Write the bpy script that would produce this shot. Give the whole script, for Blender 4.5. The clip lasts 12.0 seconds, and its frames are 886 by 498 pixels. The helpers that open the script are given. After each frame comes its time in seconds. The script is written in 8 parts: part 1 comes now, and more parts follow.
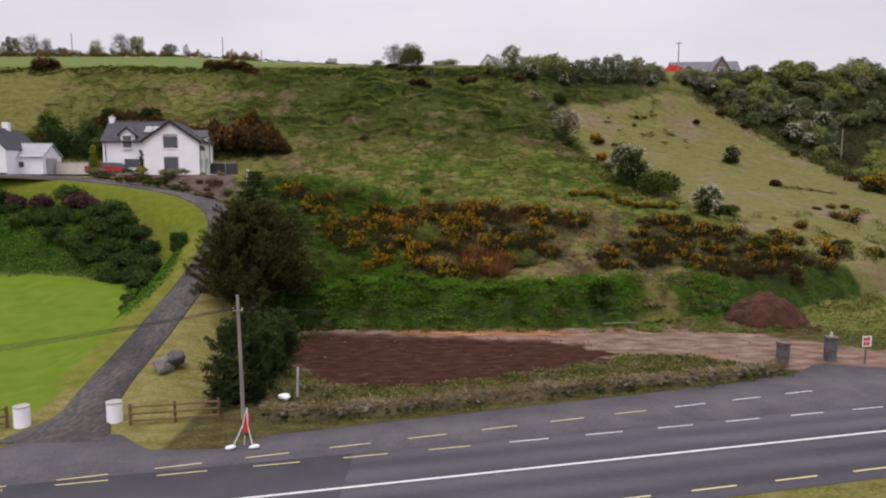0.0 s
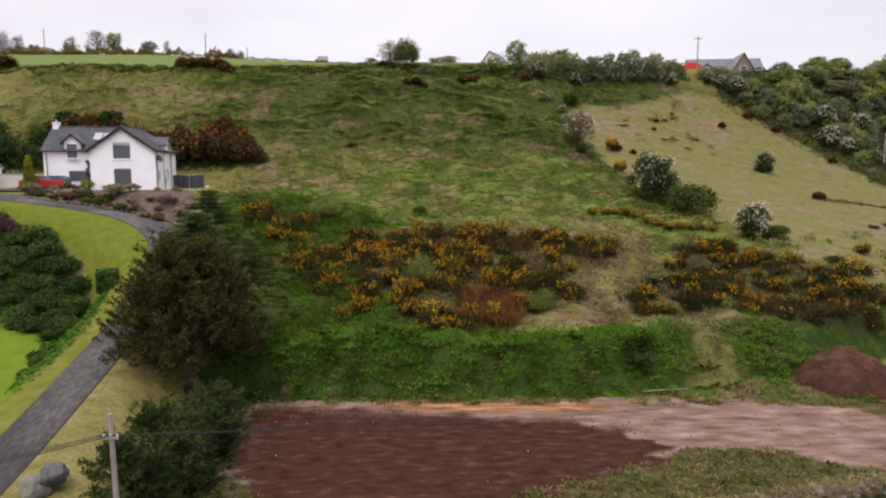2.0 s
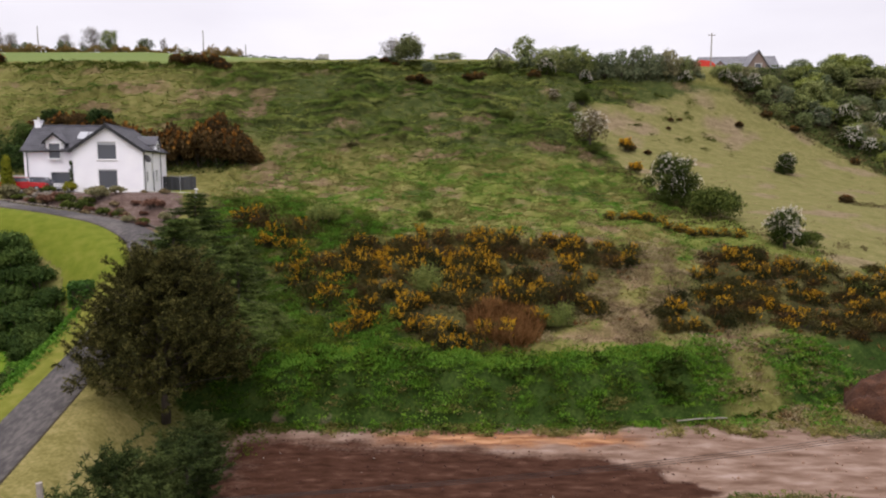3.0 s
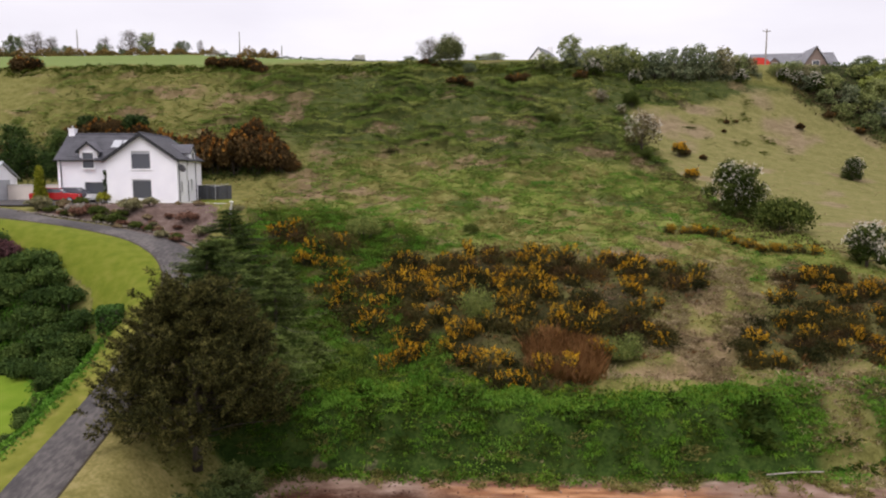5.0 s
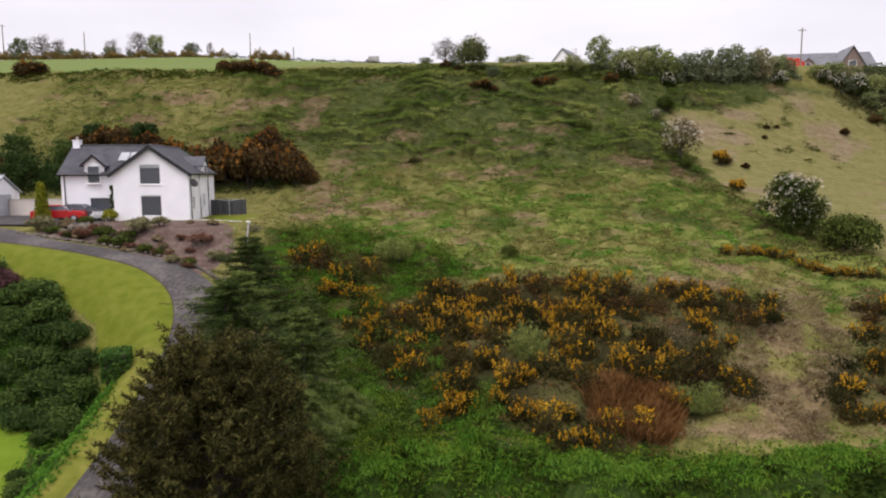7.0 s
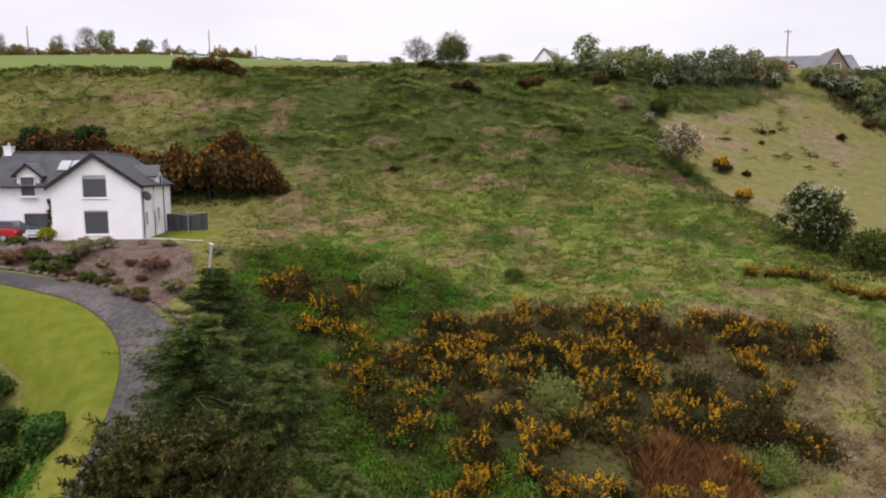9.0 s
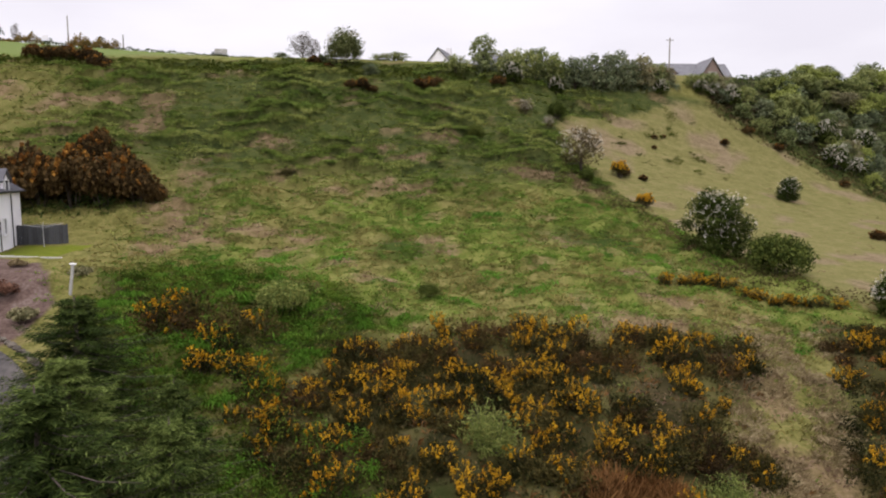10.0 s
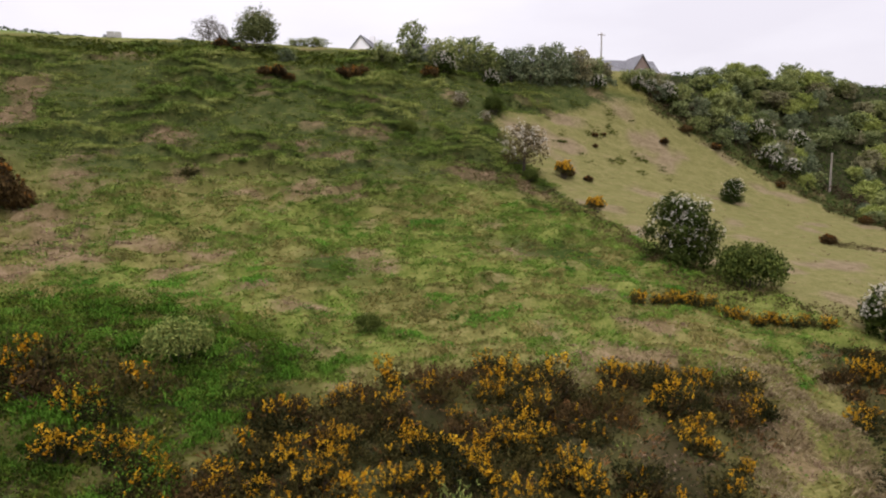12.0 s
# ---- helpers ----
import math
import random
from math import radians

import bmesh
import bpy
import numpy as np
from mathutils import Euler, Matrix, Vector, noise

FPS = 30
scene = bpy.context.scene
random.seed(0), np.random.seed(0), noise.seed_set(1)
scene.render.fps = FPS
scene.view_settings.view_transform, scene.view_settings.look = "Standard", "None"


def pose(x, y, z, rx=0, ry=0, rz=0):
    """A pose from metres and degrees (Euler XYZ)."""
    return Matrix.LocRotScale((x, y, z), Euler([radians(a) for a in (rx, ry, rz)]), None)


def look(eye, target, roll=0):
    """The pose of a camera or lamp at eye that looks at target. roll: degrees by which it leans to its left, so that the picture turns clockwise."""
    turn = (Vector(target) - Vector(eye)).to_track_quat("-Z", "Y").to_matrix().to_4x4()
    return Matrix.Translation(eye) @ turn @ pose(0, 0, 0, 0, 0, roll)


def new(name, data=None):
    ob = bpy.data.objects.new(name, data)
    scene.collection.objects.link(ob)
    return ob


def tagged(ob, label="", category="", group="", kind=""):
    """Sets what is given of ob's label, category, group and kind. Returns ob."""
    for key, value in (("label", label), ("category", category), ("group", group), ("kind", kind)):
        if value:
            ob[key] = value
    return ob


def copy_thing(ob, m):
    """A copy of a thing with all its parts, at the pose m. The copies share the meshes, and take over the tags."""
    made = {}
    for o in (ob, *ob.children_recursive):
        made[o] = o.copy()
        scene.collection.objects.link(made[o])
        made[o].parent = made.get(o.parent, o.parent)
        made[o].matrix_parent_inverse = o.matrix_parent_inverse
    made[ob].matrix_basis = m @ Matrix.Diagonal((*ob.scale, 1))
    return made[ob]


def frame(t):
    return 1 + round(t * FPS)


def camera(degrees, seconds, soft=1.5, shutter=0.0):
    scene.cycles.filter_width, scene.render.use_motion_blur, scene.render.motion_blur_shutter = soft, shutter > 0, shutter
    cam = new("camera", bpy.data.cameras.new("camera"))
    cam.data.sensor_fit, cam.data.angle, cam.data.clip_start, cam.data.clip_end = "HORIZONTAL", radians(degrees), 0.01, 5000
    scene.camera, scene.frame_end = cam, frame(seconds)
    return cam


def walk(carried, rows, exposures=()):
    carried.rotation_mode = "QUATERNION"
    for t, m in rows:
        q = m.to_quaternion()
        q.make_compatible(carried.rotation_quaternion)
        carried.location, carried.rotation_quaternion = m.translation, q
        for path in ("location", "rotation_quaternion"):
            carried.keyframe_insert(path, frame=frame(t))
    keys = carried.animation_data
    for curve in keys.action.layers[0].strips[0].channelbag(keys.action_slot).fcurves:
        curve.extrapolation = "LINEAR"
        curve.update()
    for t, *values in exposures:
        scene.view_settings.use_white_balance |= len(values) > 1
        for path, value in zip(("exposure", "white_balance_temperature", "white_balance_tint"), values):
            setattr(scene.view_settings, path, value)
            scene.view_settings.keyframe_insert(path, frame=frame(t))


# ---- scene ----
cam = camera(66.6, 12.0, soft=2.1)
METRES, EYE, TILT, LEAN, TURN = 47.0, 12.1, -6.2, 0.0, 0.0
ROWS = [
    (0.0, 0.0, 0.0, 0.0, 0.0, 0.0, 0.0),
    (0.5, 0.0051, 0.0662, 0.016, 0.01, -0.01, 0.01),
    (1.0, 0.0068, 0.1304, 0.034, -0.0, -0.04, 0.08),
    (1.5, 0.0069, 0.1934, 0.0486, -0.0, -0.05, 0.08),
    (2.0, 0.0074, 0.2541, 0.0618, -0.0, -0.04, 0.08),
    (2.5, 0.0035, 0.309, 0.0697, -0.05, 0.02, 0.06),
    (4.5, -0.0199, 0.4149, 0.0909, 2.22, -0.01, -0.24),
    (5.0, -0.0293, 0.4291, 0.108, 2.91, -0.18, -0.19),
    (5.5, -0.0421, 0.4456, 0.1196, 3.21, -0.24, -0.17),
    (6.0, -0.0577, 0.4682, 0.1305, 3.3, -0.27, -0.1),
    (6.5, -0.0715, 0.4966, 0.1389, 3.42, -0.24, -0.12),
    (7.0, -0.0818, 0.5297, 0.149, 3.53, -0.28, -0.08),
    (9.0, -0.1375, 0.6704, 0.1821, 0.37, -0.2, 0.29),
    (9.5, -0.1537, 0.7139, 0.1905, -4.36, -0.18, 0.78),
    (10.0, -0.1656, 0.7595, 0.1998, -9.3, -0.28, 1.22),
    (10.5, -0.1705, 0.8041, 0.2075, -14.07, -0.44, 1.56),
    (11.0, -0.1726, 0.849, 0.2149, -16.46, -0.6, 1.74),
    (11.5, -0.1704, 0.892, 0.222, -16.44, -0.64, 1.74),
    (12.0, -0.165, 0.931, 0.2257, -16.38, -0.74, 1.75),
]
walk(cam, [(t, pose(0, 0, EYE, TILT, LEAN, TURN) @ pose(METRES * x, METRES * y, METRES * z, 90 + pitch, roll, yaw)) for t, x, y, z, yaw, pitch, roll in ROWS],
     exposures=[(0.0, -.26), (.5, 0.0), (1.0, -.05), (2.5, .06), (4.5, .08), (12.0, .08)])

# ---- world and sun: a bright, even overcast ----
world = bpy.data.worlds.new("overcast")
scene.world = world
world.use_nodes = True
wn, wl = world.node_tree.nodes, world.node_tree.links
wn.clear()
sky = wn.new("ShaderNodeTexSky")
sky.sky_type, sky.sun_disc, sky.sun_elevation, sky.sun_rotation = "NISHITA", False, radians(63), radians(-153)
coords = wn.new("ShaderNodeTexCoord")
squash = wn.new("ShaderNodeMapping")
squash.inputs["Scale"].default_value = (1.0, 1.0, 3.5)
cloud = wn.new("ShaderNodeTexNoise")
cloud.inputs["Scale"].default_value, cloud.inputs["Detail"].default_value = 2.2, 5
tone = wn.new("ShaderNodeValToRGB")
tone.color_ramp.elements[0].position, tone.color_ramp.elements[0].color = .32, (8.35, 7.9, 8.7, 1)
tone.color_ramp.elements[1].position, tone.color_ramp.elements[1].color = .66, (9.85, 9.4, 10.1, 1)
veil = wn.new("ShaderNodeMix")
veil.data_type, veil.inputs[0].default_value = "RGBA", .93
# an overcast sky is brightest overhead
rise, steep, lift = wn.new("ShaderNodeSeparateXYZ"), wn.new("ShaderNodeMath"), wn.new("ShaderNodeMath")
steep.operation, steep.inputs[1].default_value = "POWER", 2.0
lift.operation, lift.inputs[1].default_value, lift.inputs[2].default_value = "MULTIPLY_ADD", 1.2, 1.0
over = wn.new("ShaderNodeVectorMath")
over.operation = "SCALE"
ground_glow = wn.new("ShaderNodeBackground")
ground_glow.inputs["Strength"].default_value = .1
wout = wn.new("ShaderNodeOutputWorld")
wl.new(coords.outputs["Generated"], squash.inputs["Vector"])
wl.new(squash.outputs["Vector"], cloud.inputs["Vector"])
wl.new(cloud.outputs["Fac"], tone.inputs["Fac"])
wl.new(sky.outputs["Color"], veil.inputs[6])
wl.new(tone.outputs["Color"], veil.inputs[7])
wl.new(coords.outputs["Generated"], rise.inputs[0])
wl.new(rise.outputs["Z"], steep.inputs[0])
wl.new(steep.outputs[0], lift.inputs[0])
wl.new(veil.outputs[2], over.inputs[0])
wl.new(lift.outputs[0], over.inputs["Scale"])
wl.new(over.outputs["Vector"], ground_glow.inputs["Color"])
wl.new(ground_glow.outputs["Background"], wout.inputs["Surface"])

sun = new("sun", bpy.data.lights.new("sun", "SUN"))
sun.data.energy, sun.data.angle, sun.data.color = 2.1, radians(30), (1, .93, .92)
sun.matrix_world = look((0, 0, 80), (18, 36, 0))

# ---- materials ----
def material(name, *cols, scale=4.0, rough=.9, bump=.3, fine_scale=None, metal=0.0, spec=.3, island=0.0, obj=0.0, thin=0.0, stretch=(1, 1, 1), dist=.02, big_share=.55, span=.32, spin=0.0):
    """Colours mixed by noise at two sizes, with grain in relief; island / obj: how far pieces / copies differ; thin: light let through."""
    m = bpy.data.materials.new(name)
    m.use_nodes = True
    n, l = m.node_tree.nodes, m.node_tree.links
    b = n["Principled BSDF"]
    b.inputs["Roughness"].default_value, b.inputs["Metallic"].default_value = rough, metal
    b.inputs["Specular IOR Level"].default_value = spec
    tc, mp = n.new("ShaderNodeTexCoord"), n.new("ShaderNodeMapping")
    mp.inputs["Scale"].default_value, mp.inputs["Rotation"].default_value = stretch, (0, 0, radians(spin))
    l.new(tc.outputs["Object"], mp.inputs["Vector"])
    big, small = n.new("ShaderNodeTexNoise"), n.new("ShaderNodeTexNoise")
    big.inputs["Scale"].default_value, big.inputs["Detail"].default_value = scale, 4
    small.inputs["Scale"].default_value, small.inputs["Detail"].default_value = fine_scale or scale * 9, 3
    for q in (big, small):
        l.new(mp.outputs["Vector"], q.inputs["Vector"])
    mixed = n.new("ShaderNodeMath")
    mixed.operation = "MULTIPLY_ADD"
    mixed.inputs[1].default_value, mixed.inputs[2].default_value = 1 - big_share, 0
    l.new(small.outputs["Fac"], mixed.inputs[0])
    add = n.new("ShaderNodeMath")
    add.operation = "MULTIPLY_ADD"
    add.inputs[1].default_value = big_share
    l.new(big.outputs["Fac"], add.inputs[0])
    l.new(mixed.outputs[0], add.inputs[2])
    last = add.outputs[0]
    for amount, node, socket in ((island, "ShaderNodeNewGeometry", "Random Per Island"), (obj, "ShaderNodeObjectInfo", "Random")):
        if amount:
            r, k = n.new(node), n.new("ShaderNodeMath")
            k.operation = "MULTIPLY_ADD"
            k.inputs[1].default_value = amount
            l.new(r.outputs[socket], k.inputs[0])
            off = n.new("ShaderNodeMath")
            off.operation = "ADD"
            off.inputs[1].default_value = -amount / 2
            l.new(last, off.inputs[0])
            l.new(off.outputs[0], k.inputs[2])
            last = k.outputs[0]
    ramp = n.new("ShaderNodeValToRGB")
    e = ramp.color_ramp.elements
    while len(e) < len(cols):
        e.new(.5)
    for i, c in enumerate(cols):
        e[i].position = .5 - span / 2 + span * i / max(1, len(cols) - 1)
        e[i].color = (*c, 1)
    l.new(last, ramp.inputs["Fac"])
    l.new(ramp.outputs["Color"], b.inputs["Base Color"])
    if bump:
        bp = n.new("ShaderNodeBump")
        bp.inputs["Strength"].default_value, bp.inputs["Distance"].default_value = bump, dist
        l.new(add.outputs[0], bp.inputs["Height"])
        l.new(bp.outputs["Normal"], b.inputs["Normal"])
    if thin:
        tr, mx = n.new("ShaderNodeBsdfTranslucent"), n.new("ShaderNodeMixShader")
        mx.inputs["Fac"].default_value = thin
        l.new(ramp.outputs["Color"], tr.inputs["Color"])
        l.new(b.outputs["BSDF"], mx.inputs[1])
        l.new(tr.outputs["BSDF"], mx.inputs[2])
        l.new(mx.outputs["Shader"], n["Material Output"].inputs["Surface"])
    return m


def leafy(name, *cols, **kw):
    """Leaves, blades or petals: thin, let some light through, and differ from blade to blade."""
    kw = dict(dict(scale=.7, fine_scale=5, rough=.7, bump=0, island=.45, obj=.22, thin=.25, spec=.03), **kw)
    return material(name, *cols, **kw)


def road_surface():
    """Tarmac with paler wheel tracks along the road, darker seams and patches."""
    m = material("asphalt", (.051, .047, .057), (.07, .065, .077), (.095, .089, .1), scale=.35, fine_scale=22, rough=.85, bump=.25, stretch=(.12, 1.0, 1), big_share=.6, spin=-13.3)
    n, l = m.node_tree.nodes, m.node_tree.links
    mp = n.new("ShaderNodeMapping")
    mp.inputs["Rotation"].default_value = (0, 0, radians(-13.3))
    xyz, wave, scaled, mul = n.new("ShaderNodeSeparateXYZ"), n.new("ShaderNodeMath"), n.new("ShaderNodeMath"), n.new("ShaderNodeMix")
    l.new(n["Texture Coordinate"].outputs["Object"], mp.inputs["Vector"])
    l.new(mp.outputs["Vector"], xyz.inputs[0])
    wave.operation, scaled.operation = "SINE", "MULTIPLY_ADD"
    wide = n.new("ShaderNodeMath")
    wide.operation, wide.inputs[1].default_value = "MULTIPLY", 2 * math.pi / 1.62
    l.new(xyz.outputs["Y"], wide.inputs[0])
    l.new(wide.outputs[0], wave.inputs[0])
    scaled.inputs[1].default_value, scaled.inputs[2].default_value = .5, .5
    l.new(wave.outputs[0], scaled.inputs[0])
    ramp = n.new("ShaderNodeValToRGB")
    ramp.color_ramp.elements[0].color, ramp.color_ramp.elements[1].color = (.78, .78, .8, 1), (1.12, 1.12, 1.1, 1)
    l.new(scaled.outputs[0], ramp.inputs["Fac"])
    mul.data_type, mul.blend_type = "RGBA", "MULTIPLY"
    mul.inputs[0].default_value = 1
    b = n["Principled BSDF"]
    l.new(b.inputs["Base Color"].links[0].from_socket, mul.inputs[6])
    l.new(ramp.outputs["Color"], mul.inputs[7])
    l.new(mul.outputs[2], b.inputs["Base Color"])
    return m


ASPHALT = road_surface()
SHOULDER = material("worn_shoulder_tarmac", (0.061, 0.056, 0.065), (0.087, 0.079, 0.089), (0.116, 0.105, 0.111), scale=.5, fine_scale=9, rough=.9, bump=.3)
NEW_TARMAC = material("new_tarmac", (0.048, 0.044, 0.053), (0.071, 0.067, 0.076), scale=.6, fine_scale=20, rough=.85, bump=.25)
DRIVEWAY = material("driveway_tarmac", (0.028, 0.025, 0.025), (0.053, 0.047, 0.045), (0.1, 0.089, 0.081), scale=.45, fine_scale=7, rough=.85, bump=.3, stretch=(0.686, 0.298, 0.651), span=.26)
PAINT_WHITE = material("road_paint_white", (.5, .5, .48), (.72, .72, .7), scale=3, rough=.7, bump=.1)
PAINT_YELLOW = material("road_paint_yellow", (.45, .38, .2), (.62, .54, .3), scale=3, rough=.7, bump=.1)
RENDER_WHITE = material("white_render", (0.787, 0.777, 0.825), (0.900, 0.889, 0.919), scale=.6, fine_scale=40, rough=.9, bump=.15)
SLATE = material("slate_roof", (.035, .035, .042), (.085, .083, .095), scale=1.2, fine_scale=14, rough=.6, obj=.5, bump=.3)
SLATE_FAR = material("weathered_slate", (.12, .12, .13), (.2, .2, .215), scale=1.2, fine_scale=14, rough=.6, obj=.3, bump=.3)
SHEET = material("pale_roof_sheet", (.3, .31, .33), (.42, .43, .45), scale=.8, rough=.55, bump=.1)
FASCIA = material("black_fascia", (.012, .012, .014), (.03, .03, .033), scale=5, rough=.45, bump=0)
FRAME_WHITE = material("white_plastic", (.7, .7, .7), (.78, .78, .78), scale=5, rough=.4, bump=0)
WOOD_GREY = material("weathered_timber", (.16, .14, .12), (.34, .3, .26), scale=1.5, fine_scale=20, rough=.9, bump=.4, stretch=(3, 3, .4))
WOOD_BROWN = material("brown_timber", (.1, .055, .03), (.2, .12, .07), scale=2, fine_scale=20, rough=.85, bump=.4, stretch=(1, 3, 3))
BARK = material("bark", (.035, .026, .02), (.1, .08, .065), scale=3, rough=.95, bump=.8, stretch=(3, 3, .6))
STONE = material("grey_stone", (.065, .056, .045), (.15, .128, .1), scale=1.5, rough=.95, bump=.6, obj=.4)
PALE_STONE = material("pale_stone", (0.109, 0.099, 0.083), (0.204, 0.187, 0.158), scale=1.5, rough=.95, bump=.6)
CONCRETE = material("concrete", (.3, .29, .27), (.46, .45, .42), scale=1.5, rough=.9, bump=.4)
DARKSTONE = material("dark_pillar_stone", (.05, .048, .05), (.14, .135, .14), scale=2, rough=.95, bump=.7)
EARTH_DARK = material("turned_earth", (0.031, 0.013, 0.009), (0.062, 0.026, 0.017), (0.087, 0.041, 0.025), scale=.8, fine_scale=9, rough=1, bump=.9, dist=.1)
VERGE_SOIL = material("verge_soil", (.03, .024, .014), (.06, .048, .028), scale=.9, fine_scale=6, rough=1, bump=.6)
MOUND_EARTH = material("loose_red_earth", (0.025, 0.010, 0.005), (0.053, 0.021, 0.010), (0.095, 0.043, 0.022), scale=1.2, fine_scale=8, rough=1, bump=1, dist=.15)
CABLE = material("cable", (.01, .01, .01), (.02, .02, .02), rough=.6, bump=0)

GRASS_LUSH = leafy("lush_grass", (0.068, 0.122, 0.016), (0.115, 0.186, 0.027), (0.181, 0.249, 0.047), scale=.22, fine_scale=1.5, big_share=.55, span=.2, island=.1, obj=0)
GRASS_ROUGH = leafy("rough_grass", (0.109, 0.106, 0.032), (0.178, 0.163, 0.048), (0.259, 0.216, 0.078), scale=.2, fine_scale=1.4, big_share=.55, span=.2, island=.12, obj=0)
GRASS_DRY = leafy("dry_grass", (.14, .105, .055), (.215, .165, .09), (.32, .26, .15), scale=.4, fine_scale=2.2, span=.22, island=.15, obj=0)
GRASS_DARK = leafy("upland_grass", (0.031, 0.050, 0.012), (0.065, 0.089, 0.020), (0.139, 0.146, 0.037), scale=.2, fine_scale=1.4, big_share=.5, span=.18, island=.12)
GRASS_BANK = leafy("bank_grass", (0.044, 0.095, 0.009), (0.085, 0.151, 0.014), (0.155, 0.213, 0.023), scale=.25, fine_scale=1.6, big_share=.5, span=.2, island=0.1)
BRACKEN = leafy("dead_bracken", (0.085, 0.039, 0.012), (0.150, 0.072, 0.025), (0.240, 0.128, 0.050), scale=.5, fine_scale=2.4, span=.24, island=.3)
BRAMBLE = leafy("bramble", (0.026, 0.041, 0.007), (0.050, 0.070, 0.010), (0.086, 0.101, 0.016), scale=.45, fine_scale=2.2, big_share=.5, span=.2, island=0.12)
GORSE_GREEN = leafy("gorse_spines", (0.019, 0.021, 0.007), (0.043, 0.040, 0.012), (0.089, 0.073, 0.023), span=.24, obj=.4)
GORSE_FLOWER = leafy("gorse_flowers", (0.35, 0.16, 0.008), (0.52, 0.28, 0.012), (0.68, 0.42, 0.028), island=.5, span=.4)
GORSE_RUST = leafy("fading_gorse_flowers", (0.13, 0.054, 0.014), (0.21, 0.094, 0.02), (0.3, 0.15, 0.03), island=.4)
GORSE_BROWN = leafy("old_gorse_spines", (0.030, 0.020, 0.009), (0.054, 0.035, 0.013), (0.094, 0.060, 0.023), span=.24, obj=.4)
UPLAND_LEAF = leafy("hummock_leaves", (0.063, 0.098, 0.022), (0.125, 0.168, 0.036), (0.217, 0.244, 0.062), scale=.3, fine_scale=1.6, span=.24, island=0.12, obj=0)
DEAD_SCRUB = leafy("dead_scrub_twigs", (.032, .022, .013), (.06, .042, .025), (.11, .078, .046), scale=.5, fine_scale=2.4, span=.26, island=.2)
UPLAND_BROWN = leafy("brown_hummock_leaves", (.045, .036, .016), (.082, .066, .027), (.14, .11, .05), scale=.3, fine_scale=1.6, span=.24, island=0.15, obj=0)
BUSH_OLIVE = leafy("olive_bush_leaves", (.036, .052, .012), (.066, .088, .018), (.115, .135, .03))
HEDGE_MID = leafy("lawn_hedge_leaves", (0.025, 0.046, 0.013), (0.051, 0.084, 0.020), (0.098, 0.138, 0.033), island=0.2)
GARDEN_PALE = leafy("pale_shrub_leaves", (.1, .1, .05), (.165, .155, .078), (.24, .22, .115))
# Light on hummock tops and step edges, put into the colour.
HUMMOCK_LIT = leafy("hummock_lit_top", (0.125, 0.149, 0.037), (0.191, 0.220, 0.055), (0.279, 0.300, 0.090), scale=.25, fine_scale=1.2, span=.24, island=0.1, obj=0)
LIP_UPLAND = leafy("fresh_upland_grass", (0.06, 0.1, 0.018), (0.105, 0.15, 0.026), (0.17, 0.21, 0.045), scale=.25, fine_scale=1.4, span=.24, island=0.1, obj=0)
# Shade low on hummocks, under steps and between gorse, put into the colour.
SHADED_GROWTH = leafy("shade_dark_growth", (0.019, 0.025, 0.009), (0.034, 0.041, 0.014), (0.060, 0.061, 0.022), scale=.25, fine_scale=1.2, span=.24, island=0.12, obj=0)
HEDGE_OCHRE = leafy("ochre_hedge_leaves", (.11, .09, .035), (.19, .14, .048), (.29, .19, .06), scale=.3, island=.4, obj=0)
EVERGREEN = leafy("feathery_evergreen", (.022, .034, .011), (.044, .06, .018), (.09, .112, .033), scale=.6, fine_scale=3, span=.28, island=.3)
BROWN_STALKS = leafy("pinkish_dead_stalks", (.13, .085, .055), (.2, .135, .09), (.29, .2, .14), scale=.4, fine_scale=2, span=.26, island=.2, obj=0)
FERN = leafy("fern_fronds", (0.033, 0.066, 0.008), (0.063, 0.104, 0.012), (0.118, 0.158, 0.021), scale=.3, fine_scale=1.8, span=.26, island=0.12, obj=0)
LIP_GRASS = leafy("lip_grass", (0.050, 0.118, 0.011), (0.075, 0.160, 0.016), (0.107, 0.200, 0.026), scale=.3, fine_scale=1.8, span=.26, island=0.1, obj=0)
SLOPE_GREEN = leafy("slope_weeds", (0.045, 0.117, 0.014), (0.079, 0.182, 0.020), (0.135, 0.251, 0.032), scale=.3, fine_scale=1.8, span=.24, island=0.12, obj=0)
HAWTHORN = leafy("hawthorn_leaves", (0.018, 0.031, 0.006), (0.033, 0.048, 0.008), (0.057, 0.073, 0.016))
BLOSSOM = leafy("hawthorn_blossom", (0.442, 0.405, 0.333), (0.626, 0.580, 0.495), (0.754, 0.718, 0.630))
# TREE_A to TREE_D are paled: haze before the far trees, put in the colour.
TREE_A = leafy("hazy_ash_leaves", (0.104, 0.132, 0.053), (0.165, 0.197, 0.076), (0.245, 0.268, 0.113), span=.3)
TREE_B = leafy("hazy_sycamore_leaves", (0.143, 0.169, 0.060), (0.211, 0.240, 0.082), (0.301, 0.320, 0.120), span=.3)
TREE_C = leafy("hazy_dark_leaves", (0.089, 0.114, 0.066), (0.143, 0.171, 0.094), (0.216, 0.234, 0.128), span=.3)
TREE_D = leafy("thinly_leaved_twigs", (0.140, 0.128, 0.073), (0.201, 0.189, 0.104), (0.287, 0.268, 0.146), span=.3)
TREE_E = leafy("young_leaves", (0.172, 0.210, 0.051), (0.242, 0.278, 0.071), (0.322, 0.347, 0.102), span=.3)
